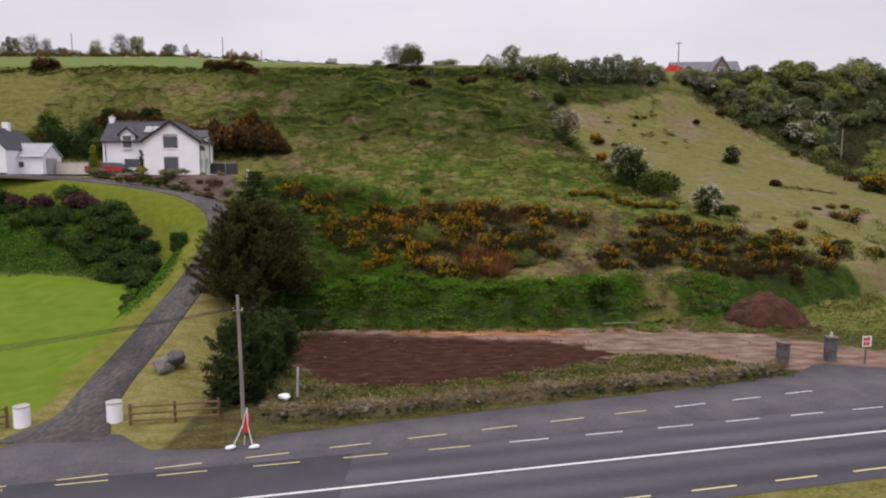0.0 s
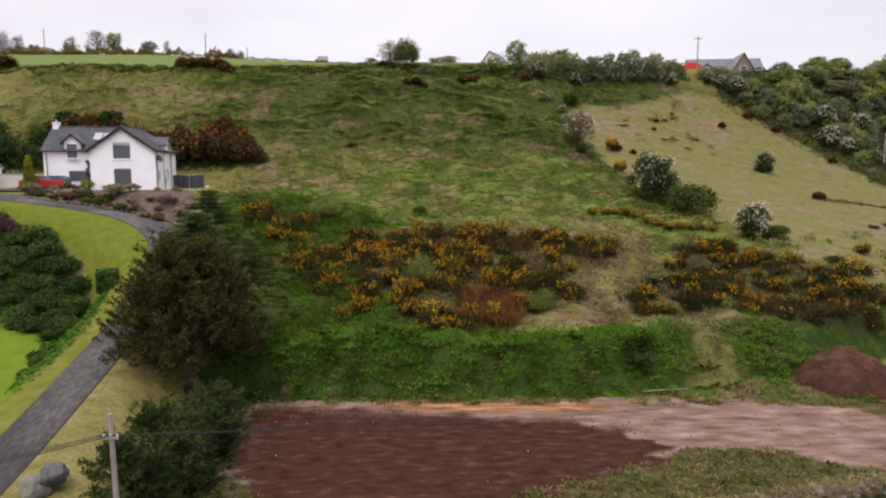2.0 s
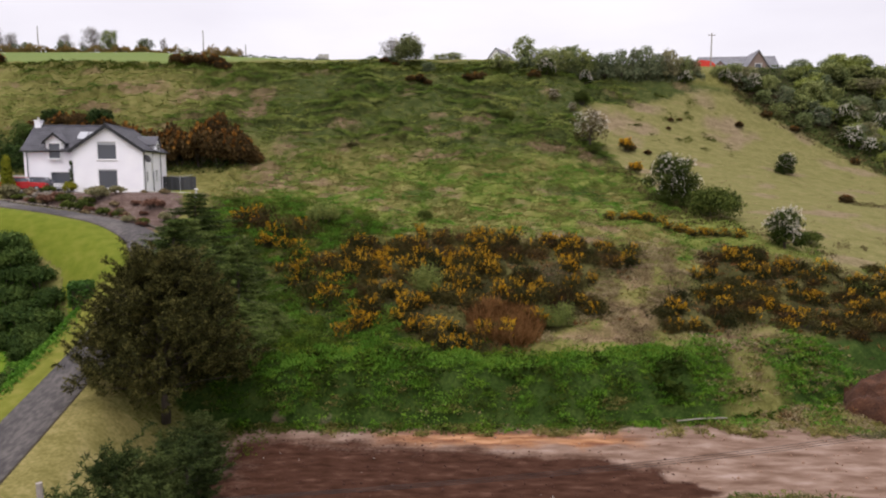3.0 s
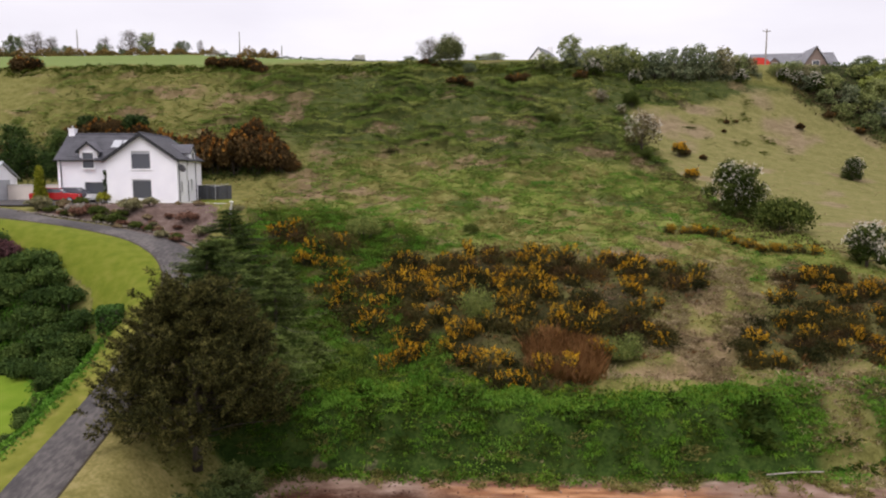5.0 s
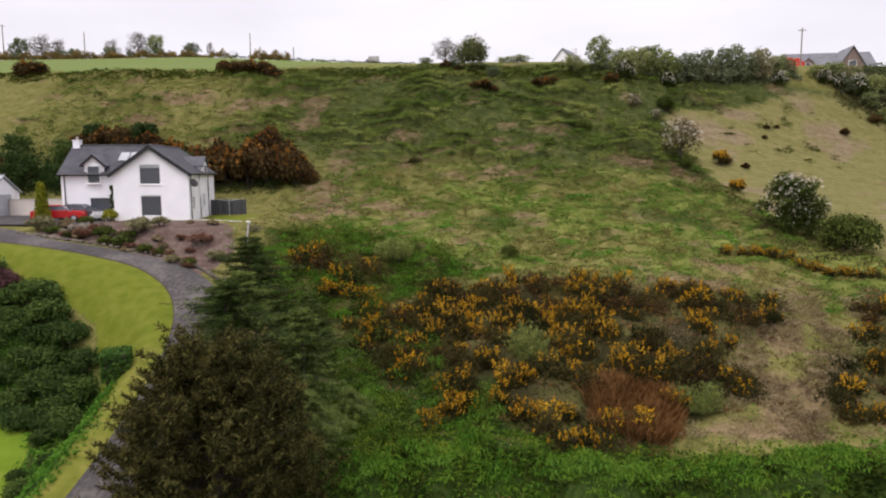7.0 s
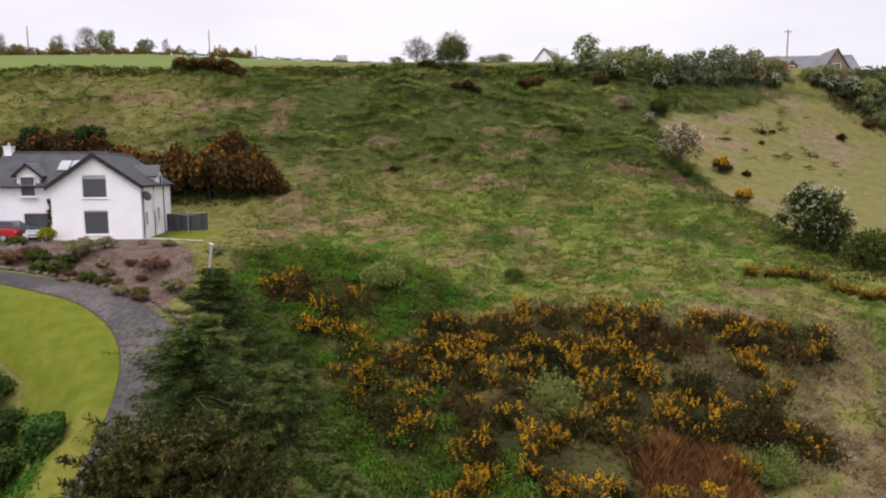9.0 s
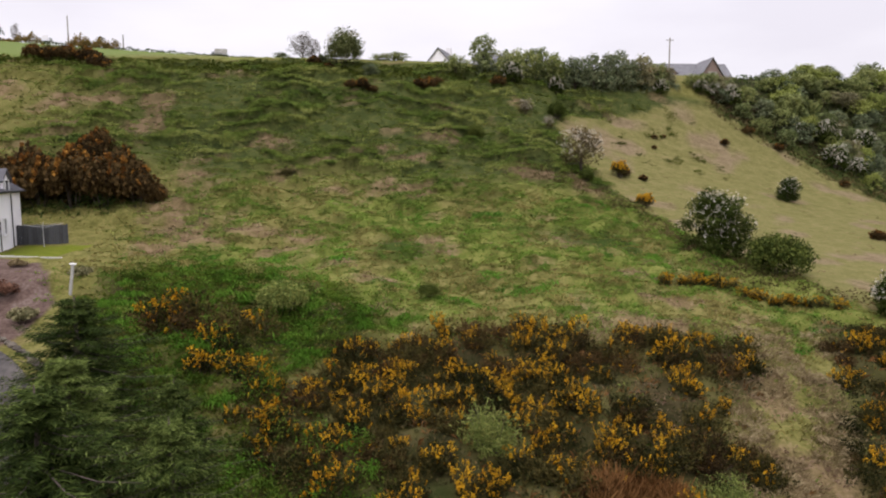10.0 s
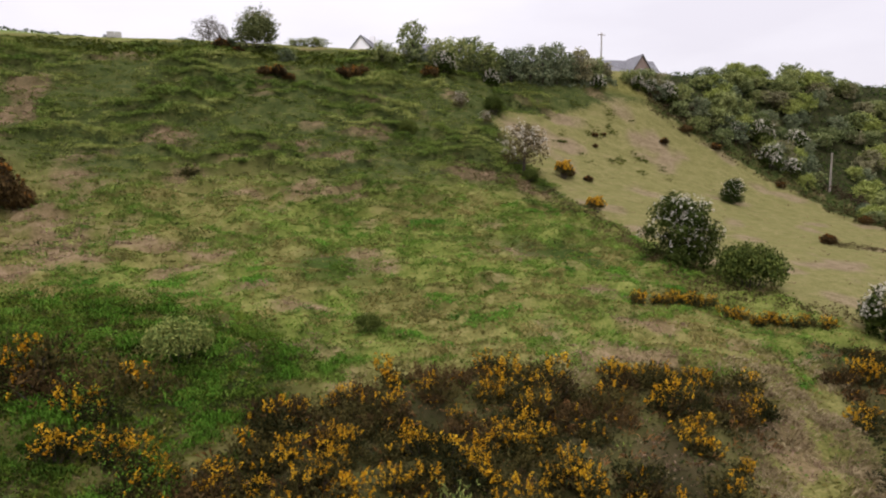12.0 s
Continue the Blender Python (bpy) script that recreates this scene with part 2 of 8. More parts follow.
SKY_LEAF = leafy("skyline_leaves", (.06, .072, .025), (.1, .118, .042), (.17, .18, .075))
TWIGGY = leafy("bare_twigs", (.14, .125, .11), (.2, .18, .165), (.28, .26, .24))
PINE = leafy("pine_needles", (0.022, 0.023, 0.008), (0.048, 0.050, 0.015), (0.123, 0.110, 0.033), scale=.6, fine_scale=3, span=.26)
SPRUCE = leafy("spruce_needles", (0.022, 0.035, 0.009), (0.056, 0.081, 0.019), (0.154, 0.195, 0.051), scale=.6, fine_scale=3, span=.3, island=.3)
HEDGE_DARK = leafy("evergreen_leaves", (0.021, 0.040, 0.012), (0.042, 0.068, 0.018), (0.073, 0.105, 0.026))
HEDGE = leafy("hedge_leaves", (.040, .086, .020), (.071, .138, .027), (.134, .207, .043), island=0.2)
PURPLE = leafy("purple_leaves", (.045, .024, .025), (.083, .039, .042), (.135, .068, .063))
CYPRESS = leafy("golden_cypress", (.120, .138, .012), (.204, .207, .018), (.288, .276, .030))
BANK_LEAF = leafy("bank_weeds", (0.033, 0.079, 0.008), (0.064, 0.137, 0.010), (0.125, 0.215, 0.022), scale=.3, fine_scale=1.8, span=.24, island=0.1)
WILLOW = leafy("willow_leaves", (0.083, 0.117, 0.030), (0.140, 0.170, 0.042), (0.212, 0.231, 0.064))
HEATHER = leafy("rust_shrub", (.085, .04, .027), (.135, .068, .045), (.2, .11, .075))
def ss(a, b, v):
    """Smooth step from 0 at a to 1 at b."""
    q = np.clip((np.asarray(v, float) - a) / (b - a), 0, 1)
    return q * q * (3 - 2 * q)


# section of the hill above the dug plot (y, z), and above the lawn and house
HILL = np.array([(30, 0), (40, .05), (51.8, .1), (52.7, .8), (53.9, 2.6), (54.7, 3.3), (56, 3.55), (58, 3.95), (62, 5.2), (67, 7.0), (75, 9.2), (85, 11.3), (95, 14.0), (105, 17.9), (113, 22.6), (121, 28.4), (127, 31.7), (134, 32.7), (160, 33.4), (260, 34)])
HOME = np.array([(30, 0), (42, .3), (52, 1.3), (59, 2.7), (61.5, 3.4), (66, 7.6), (71, 9.7), (76, 11.5), (79.5, 12.2), (93, 12.3), (97, 14.2), (105, 18.3), (113, 23.2), (121, 28.4), (127, 31.5), (134, 32.5), (160, 33.5), (260, 34)])
# centre line of the driveway: x, y, z
DRIVE = np.array([(-17.9, 27, 0), (-18.0, 32, .05), (-18.75, 37, .6), (-19.05, 42, 1.5), (-19.3, 48, 2.9), (-19.4, 53, 4.3), (-19.7, 58, 5.9), (-20.25, 62, 7.2), (-21.2, 65, 8.0), (-22.6, 67.5, 8.7), (-24.5, 69.6, 9.35), (-27.2, 71.4, 10.0), (-31.5, 72.6, 10.7), (-36.5, 73.4, 11.3), (-43, 74.6, 11.9), (-52, 76, 12.2), (-68, 77.5, 12.3)])
DRIVE_WIDE = 2.4


def fine(tab, n=12):
    """Points along a smooth curve through the rows of tab."""
    p = np.vstack([2 * tab[0] - tab[1], tab, 2 * tab[-1] - tab[-2]])
    out = []
    for a, b, c, d in zip(p, p[1:], p[2:], p[3:]):
        for s in np.arange(n) / n:
            out.append(.5 * (2 * b + (c - a) * s + (2 * a - 5 * b + 4 * c - d) * s * s + (3 * b - a - 3 * c + d) * s ** 3))
    return np.array(out + [tab[-1]])


def profile(tab, y):
    p = fine(tab, 6)
    return np.interp(y, p[:, 0], p[:, 1])


DRIVE_LINE = fine(DRIVE, 8)


def to_drive(x, y):
    """Distance to the driveway's centre line, and its height there."""
    d = np.full(np.shape(x), 1e9)
    z = np.zeros(np.shape(x))
    for a, b in zip(DRIVE_LINE, DRIVE_LINE[1:]):
        ux, uy = b[0] - a[0], b[1] - a[1]
        s = np.clip(((x - a[0]) * ux + (y - a[1]) * uy) / (ux * ux + uy * uy), 0, 1)
        e = np.hypot(x - a[0] - s * ux, y - a[1] - s * uy)
        z = np.where(e < d, a[2] + s * (b[2] - a[2]), z)
        d = np.minimum(d, e)
    return d, z


def shift(x, y):
    """How far the foot of the hill draws back over the little valley to the east."""
    s = np.interp(x, (2, 9, 16, 22, 30, 44, 51, 65, 90, 200), (0, .8, 2.2, 5, 8, 14, 18, 25, 33, 45))
    return s * (1 - .72 * ss(108, 142, y)) * ss(45, 62, y)


def height(x, y):
    x, y = np.asarray(x, float), np.asarray(y, float)
    left = ss(-12, -24, x)
    z = profile(HILL, y - shift(x, y)) * (1 - left) + profile(HOME, y) * left
    z = z + np.interp(y, (126, 150, 185, 260), (0, 3.2, 10.2, 12.5)) * np.interp(x, (-70, -48, -30, -19, 2, 9, 15), (1, .88, .8, .76, .72, .55, 0))
    d, zd = to_drive(x, y)
    k = ss(6.3, 2.2, d) * ss(26, 31, y)
    z = z * (1 - k) + zd * k
    return z


# ---- building tools ----
def link(name, data, parent=None, label=""):
    ob = new(name, data)
    if parent is not None:
        ob.parent = parent
    return tagged(ob, label)


def part(name, bm, mat, parent=None, label="", smooth=False):
    """Links a bmesh as one mesh object under a thing."""
    me = bpy.data.meshes.new(name)
    if smooth:
        for f in bm.faces:
            f.smooth = True
    bm.to_mesh(me)
    bm.free()
    me.materials.append(mat)
    return link(name, me, parent, label)


def rawmesh(name, verts, faces, *mats, index=None, smooth=False):
    """A mesh from arrays; all faces have the same number of corners."""
    me = bpy.data.meshes.new(name)
    verts, faces = np.asarray(verts, np.float32), np.asarray(faces, np.int32)
    me.vertices.add(len(verts))
    me.vertices.foreach_set("co", verts.ravel())
    k = faces.shape[1]
    me.loops.add(faces.size)
    me.loops.foreach_set("vertex_index", faces.ravel())
    me.polygons.add(len(faces))
    me.polygons.foreach_set("loop_start", np.arange(0, faces.size, k, dtype=np.int32))
    for m in mats:
        me.materials.append(m)
    if index is not None:
        me.polygons.foreach_set("material_index", np.asarray(index, np.int32))
    if smooth:
        me.polygons.foreach_set("use_smooth", np.ones(len(faces), bool))
    me.update(calc_edges=True)
    return me


def box(bm, x0, x1, y0, y1, z0, z1):
    v = [bm.verts.new(c) for c in ((x0, y0, z0), (x1, y0, z0), (x1, y1, z0), (x0, y1, z0), (x0, y0, z1), (x1, y0, z1), (x1, y1, z1), (x0, y1, z1))]
    for f in ((3, 2, 1, 0), (4, 5, 6, 7), (0, 1, 5, 4), (1, 2, 6, 5), (2, 3, 7, 6), (3, 0, 4, 7)):
        bm.faces.new([v[i] for i in f])
    return v


def boxes(*dims, bevel=0.0):
    bm = bmesh.new()
    for d in dims:
        box(bm, *d)
    if bevel:
        bmesh.ops.bevel(bm, geom=bm.edges[:], offset=bevel, segments=1, affect="EDGES")
    return bm


def prism(bm, outline, y0, y1):
    """A solid with the outline (x, z) between y0 and y1."""
    a, b = [bm.verts.new((x, y0, z)) for x, z in outline], [bm.verts.new((x, y1, z)) for x, z in outline]
    bm.faces.new(a)
    bm.faces.new(b[::-1])
    for i in range(len(a)):
        bm.faces.new((a[i - 1], b[i - 1], b[i], a[i])[::-1])
    bmesh.ops.recalc_face_normals(bm, faces=bm.faces[:])
    return bm


def tube(bm, pts, radii, sides=7):
    """A tapered tube along points, closed at both ends."""
    rings = []
    for i, p in enumerate(pts):
        p = Vector(p)
        d = (Vector(pts[min(i + 1, len(pts) - 1)]) - Vector(pts[max(i - 1, 0)])).normalized()
        u = d.orthogonal().normalized()
        w = d.cross(u)
        rings.append([bm.verts.new(p + radii[i] * (math.cos(a) * u + math.sin(a) * w)) for a in (2 * math.pi * k / sides for k in range(sides))])
    for r, s in zip(rings, rings[1:]):
        for k in range(sides):
            bm.faces.new((r[k - 1], r[k], s[k], s[k - 1]))
    bm.faces.new(rings[0][::-1])
    bm.faces.new(rings[-1])
    return bm


def unit(rng, n):
    v = rng.normal(size=(n, 3))
    return v / np.linalg.norm(v, axis=1)[:, None]


def leaves(rng, n, centres, radii, size, slim=.55, shell=.5, out=1.0, up=.3, flat=.0):
    """n leaf blades spread through clumps: vertices and four-cornered faces."""
    centres, radii = np.asarray(centres, float), np.asarray(radii, float)
    vol = radii.prod(axis=1) ** (2 / 3)
    pick = rng.choice(len(centres), n, p=vol / vol.sum())
    d = unit(rng, n)
    r = rng.random(n)[:, None] ** shell
    p = centres[pick] + d * r * radii[pick]
    nrm = d * out + unit(rng, n) * .9 + np.array((0, 0, up))
    nrm /= np.linalg.norm(nrm, axis=1)[:, None]
    a = np.cross(nrm, unit(rng, n))
    a /= np.linalg.norm(a, axis=1)[:, None] + 1e-9
    b = np.cross(nrm, a)
    s = (size * (.6 + .8 * rng.random(n)))[:, None]
    v = np.stack([p - a * s, p - b * s * slim, p + a * s, p + b * s * slim], axis=1).reshape(-1, 3)
    return v, np.arange(4 * n).reshape(n, 4)


def spikes(rng, base, direction, length, wide, bend=.25):
    """Slim pointed blades from base points along directions."""
    n = len(base)
    side = np.cross(direction, unit(rng, n))
    side /= np.linalg.norm(side, axis=1)[:, None] + 1e-9
    L, w = np.reshape(length, (-1, 1)), np.reshape(wide, (-1, 1))
    mid = base + direction * L * .5
    tip = base + direction * L + np.array((0, 0, -1.0)) * L * bend
    v = np.stack([base, mid - side * w, tip, mid + side * w], axis=1).reshape(-1, 3)
    return v, np.arange(4 * n).reshape(n, 4)


def joined(chunks):
    vs, fs, k = [], [], 0
    for v, f in chunks:
        vs.append(v)
        fs.append(np.asarray(f) + k)
        k += len(v)
    return np.concatenate(vs), np.concatenate(fs)


def wobble(x, y, size, seed=0):
    """Smooth plan noise, about -1 to 1."""
    x, y = np.asarray(x, float) / size + seed * 7.3, np.asarray(y, float) / size - seed * 3.1
    out = 0
    for k, (a, b, c) in enumerate(((1.0, .37, .2), (-.6, 1.1, 1.7), (.45, -1.3, 3.1), (1.7, .9, 4.4), (-1.9, 1.4, .9), (2.3, -2.1, 2.6))):
        out = out + np.sin(a * x * 2.2 + b * y * 2.2 + c + 1.3 * np.sin(b * x * 1.3 - a * y * 1.1 + k)) / (1 + .35 * k)
    return out / 2.4


def inside(x, y, poly, soft=1.0):
    """1 inside a plan outline, 0 outside, soft metres between."""
    x, y = np.asarray(x, float), np.asarray(y, float)
    d, odd = np.full(x.shape, 1e9), np.zeros(x.shape, bool)
    for (ax, ay), (bx, by) in zip(poly, poly[1:] + poly[:1]):
        ux, uy = bx - ax, by - ay
        s = np.clip(((x - ax) * ux + (y - ay) * uy) / (ux * ux + uy * uy), 0, 1)
        d = np.minimum(d, np.hypot(x - ax - s * ux, y - ay - s * uy))
        odd ^= ((ay > y) != (by > y)) & (x < ux * (y - ay) / (by - ay + 1e-12) + ax)
    return ss(-soft, soft, np.where(odd, d, -d))


def ground(x, y):
    return float(surface(np.array([x]), np.array([y]))[0])

# ---- the land ----
ROAD_DIR = math.atan(.236)
PLOT = [(-13.2, 45.3), (-12.6, 50), (-9.8, 52.3), (-1.5, 52.0), (6, 52.3), (14.5, 52.8), (20, 52.2), (24.5, 50.6), (28, 47.4), (33, 44.6), (26, 40), (21.5, 41.4), (17, 44.6), (12.8, 44.8), (8.6, 42.4), (3.7, 39.9), (-2, 37.8), (-6.4, 38.2), (-9, 41.2)]
PLOT_DARK = [(-12.4, 46), (-11.2, 50.4), (-8.6, 51.6), (-3, 51.4), (3, 50.2), (7.5, 49.2), (10.4, 48), (11.4, 45.4), (10.4, 43.8), (7.8, 41.6), (4.5, 39.6), (.7, 38.5), (-4.8, 38), (-7.8, 39.4)]
# PASTURE's north edge leaves a dark sward strip: painted shade below the crest trees.
PASTURE = [(20.5, 112), (19.5, 117.6), (22.8, 120.6), (26.8, 121), (32.2, 123), (40.5, 126.6), (46, 127.6), (50, 126), (57, 123), (63, 119), (67, 111), (69, 100), (90, 90), (90, 55), (44, 61), (39, 69), (33.5, 73), (29.5, 78), (28.5, 83), (25.3, 90), (24, 97), (22, 105)]
LAWN = [(-90, 33), (-20.7, 33), (-20.7, 40), (-21.6, 46), (-23.4, 50), (-25.2, 53), (-28.2, 59.2), (-33, 60.8), (-45, 61), (-90, 61)]
GORSE_MAIN = [(-12.9, 65), (-11.5, 68.4), (-7.5, 70.6), (-4.2, 73), (-1, 72.4), (3.2, 72.8), (6.1, 71.6), (9, 71.8), (11.4, 71.2), (14, 72.6), (15.4, 70.4), (14.3, 67.4), (11.2, 66), (9.8, 63.2), (11.8, 61.7), (9, 60), (5.6, 58), (4.4, 56.2), (0, 55.6), (-2.4, 57.6), (-4.6, 60), (-8.6, 60.4), (-11.8, 62.4)]
GORSE_EAST = [(13.6, 59.4), (16.2, 64), (20.6, 70), (23, 75), (26.4, 75.4), (27.4, 72.3), (31, 71.5), (34.5, 71.6), (36.2, 66.4), (34, 63), (29.6, 61.8), (24.4, 61), (20.6, 60.8), (16.8, 58.8)]

FERNY = [(-20.5, 66), (-15, 64), (-11, 68), (-8, 70), (-4, 75), (-8, 80), (-16, 84), (-21, 80)]
SLOPE = [(-21.9, 46.4), (-21.5, 51.5), (-21.7, 54.5), (-22.6, 57.6), (-25.8, 62.2), (-31, 66), (-40, 68.6), (-62, 69.6), (-62, 61.3), (-45, 61.2), (-33, 61), (-28.4, 59.5), (-25.4, 53.4), (-23.4, 48)]


def road_y(x, offset):
    """y of a line along the road, offset metres north of the solid white line."""
    return 26.02 + .236 * np.asarray(x, float) + offset / math.cos(ROAD_DIR)


def terrace(x, y):
    """Trodden steps across the slope: how far through a step (0 at the foot of its riser), and how bold it is."""
    x, y = np.asarray(x, float), np.asarray(y, float)
    p = y / 2.5 + .75 * wobble(x * .5, y, 6.5, 94) + .42 * wobble(x * .6, y, 2.4, 95) + .16 * wobble(x, y, .9, 96)
    bold = np.clip(.55 + .75 * wobble(x * .7, y, 5.5, 97) + .35 * wobble(x, y, 1.9, 98), 0, 1.25)
    return p - np.floor(p), bold


def surface(x, y):
    """The land with its humps, steps and diggings."""
    z = height(x, y)
    d, _ = to_drive(x, y)
    rough = ss(52, 56, y) * ss(131, 125, y) * ss(2.5, 6, d) * (1 - inside(x, y, LAWN, 2)) * (1 - .8 * inside(x, y, PASTURE, 3)) * (1 - ss(-24, -29, x) * ss(64, 68, y) * ss(100, 95, y))
    step, bold = terrace(x, y)
    rise = np.where(step < .3, ss(0, .3, step) - .5, .5 - ss(.3, 1, step))
    z = z + rough * ((.36 * ss(70, 80, y) + .62 * ss(92, 108, y)) * bold * rise + .3 * wobble(x * .6, y, 1.6, 2) + .12 * wobble(x * .45, y * 1.7, 1.1, 33) + .3 * wobble(x, y, 9, 5) + .13 * wobble(x * .7, y, .8, 6))
    plot = inside(x, y, PLOT, .6)
    z = z + plot * (.02 * wobble(x * .6, y * 1.2, 2.3, 4) + .03 * wobble(x, y, .7, 8) + .03 * wobble(x, y, .33, 10) - .05)
    return z


# sun-bleached and dead patches of the hillside: x, y, half width, half depth
DRY_SPOTS = ((13, 61.3, 1.7, 1.6), (9.5, 58, 2.4, .8), (13.6, 66.4, .8, 1.6), (-19.5, 93.5, 2.8, 3.2), (-17.5, 89.5, 2.2, 1.8), (-20.5, 87.5, 1.8, 1.6), (-14.2, 92.6, 1.6, 1.0), (-34, 117, 5, 1.6), (-46, 119, 6, 1.4), (-27, 112, 2.4, 1.4), (-2, 101, 3.4, 1.7), (.6, 100.2, 1.8, 1.4), (-8, 84.1, 1.5, .9), (-5.9, 76.7, 1.9, 1.1), (-.9, 88.7, 2.4, 1.0), (10.3, 88.6, 2.4, 1.0), (10.5, 73.9, 3.4, 1.2), (-21.9, 98.2, 2.4, 2.8), (-11.7, 87.7, 2.2, .8), (-8.2, 100.5, 2.6, .6), (-4.8, 81.7, 1.9, .9), (13.6, 82.2, 1.6, 1.2), (-.2, 85.8, 1.3, .9), (-10.3, 90, 1.8, .7), (1.4, 107.6, 4.4, .7), (13, 106.2, 3.6, 1.1), (18.4, 104.2, 1.6, 2.0), (19, 58.6, 2.4, 1.6), (11.4, 60.4, 2.4, 2.4), (15.8, 56.4, 2.4, 1.2), (18.2, 58, 2.6, 1.6), (7.4, 65.6, 1.8, 2.0), (14.5, 68, 1.3, 3), (-12, 104, 1.5, 2), (-3.1, 109.1, 2.6, .8), (14, 77.4, 2.6, 1.0), (-15, 93, 1.6, 1.2), (-14, 110, 2, 1.6), (-20.5, 104, 1.5, 2), (5, 112, 3, .8), (-34, 112, 2.5, 1.2), (-48, 113, 3, 1.2), (-26, 116, 1.5, 2.4))


def blots(x, y, spots):
    """Soft uneven spots in plan."""
    out = 0
    for cx, cy, rx, ry in spots:
        out = out + ss(1.6, .2, np.hypot((x - cx) / rx, (y - cy) / ry) + .35 * wobble(x, y, 1.6, 21))
    return np.clip(out, 0, 1)


def spaced(lo, hi, step, far, grow=1.16):
    v = list(np.arange(lo, hi + step / 2, step))
    s = step
    while v[-1] < far:
        s *= grow
        v.append(v[-1] + s)
    s = step
    while v[0] > -far:
        s *= grow
        v.insert(0, v[0] - s)
    return np.array(v)


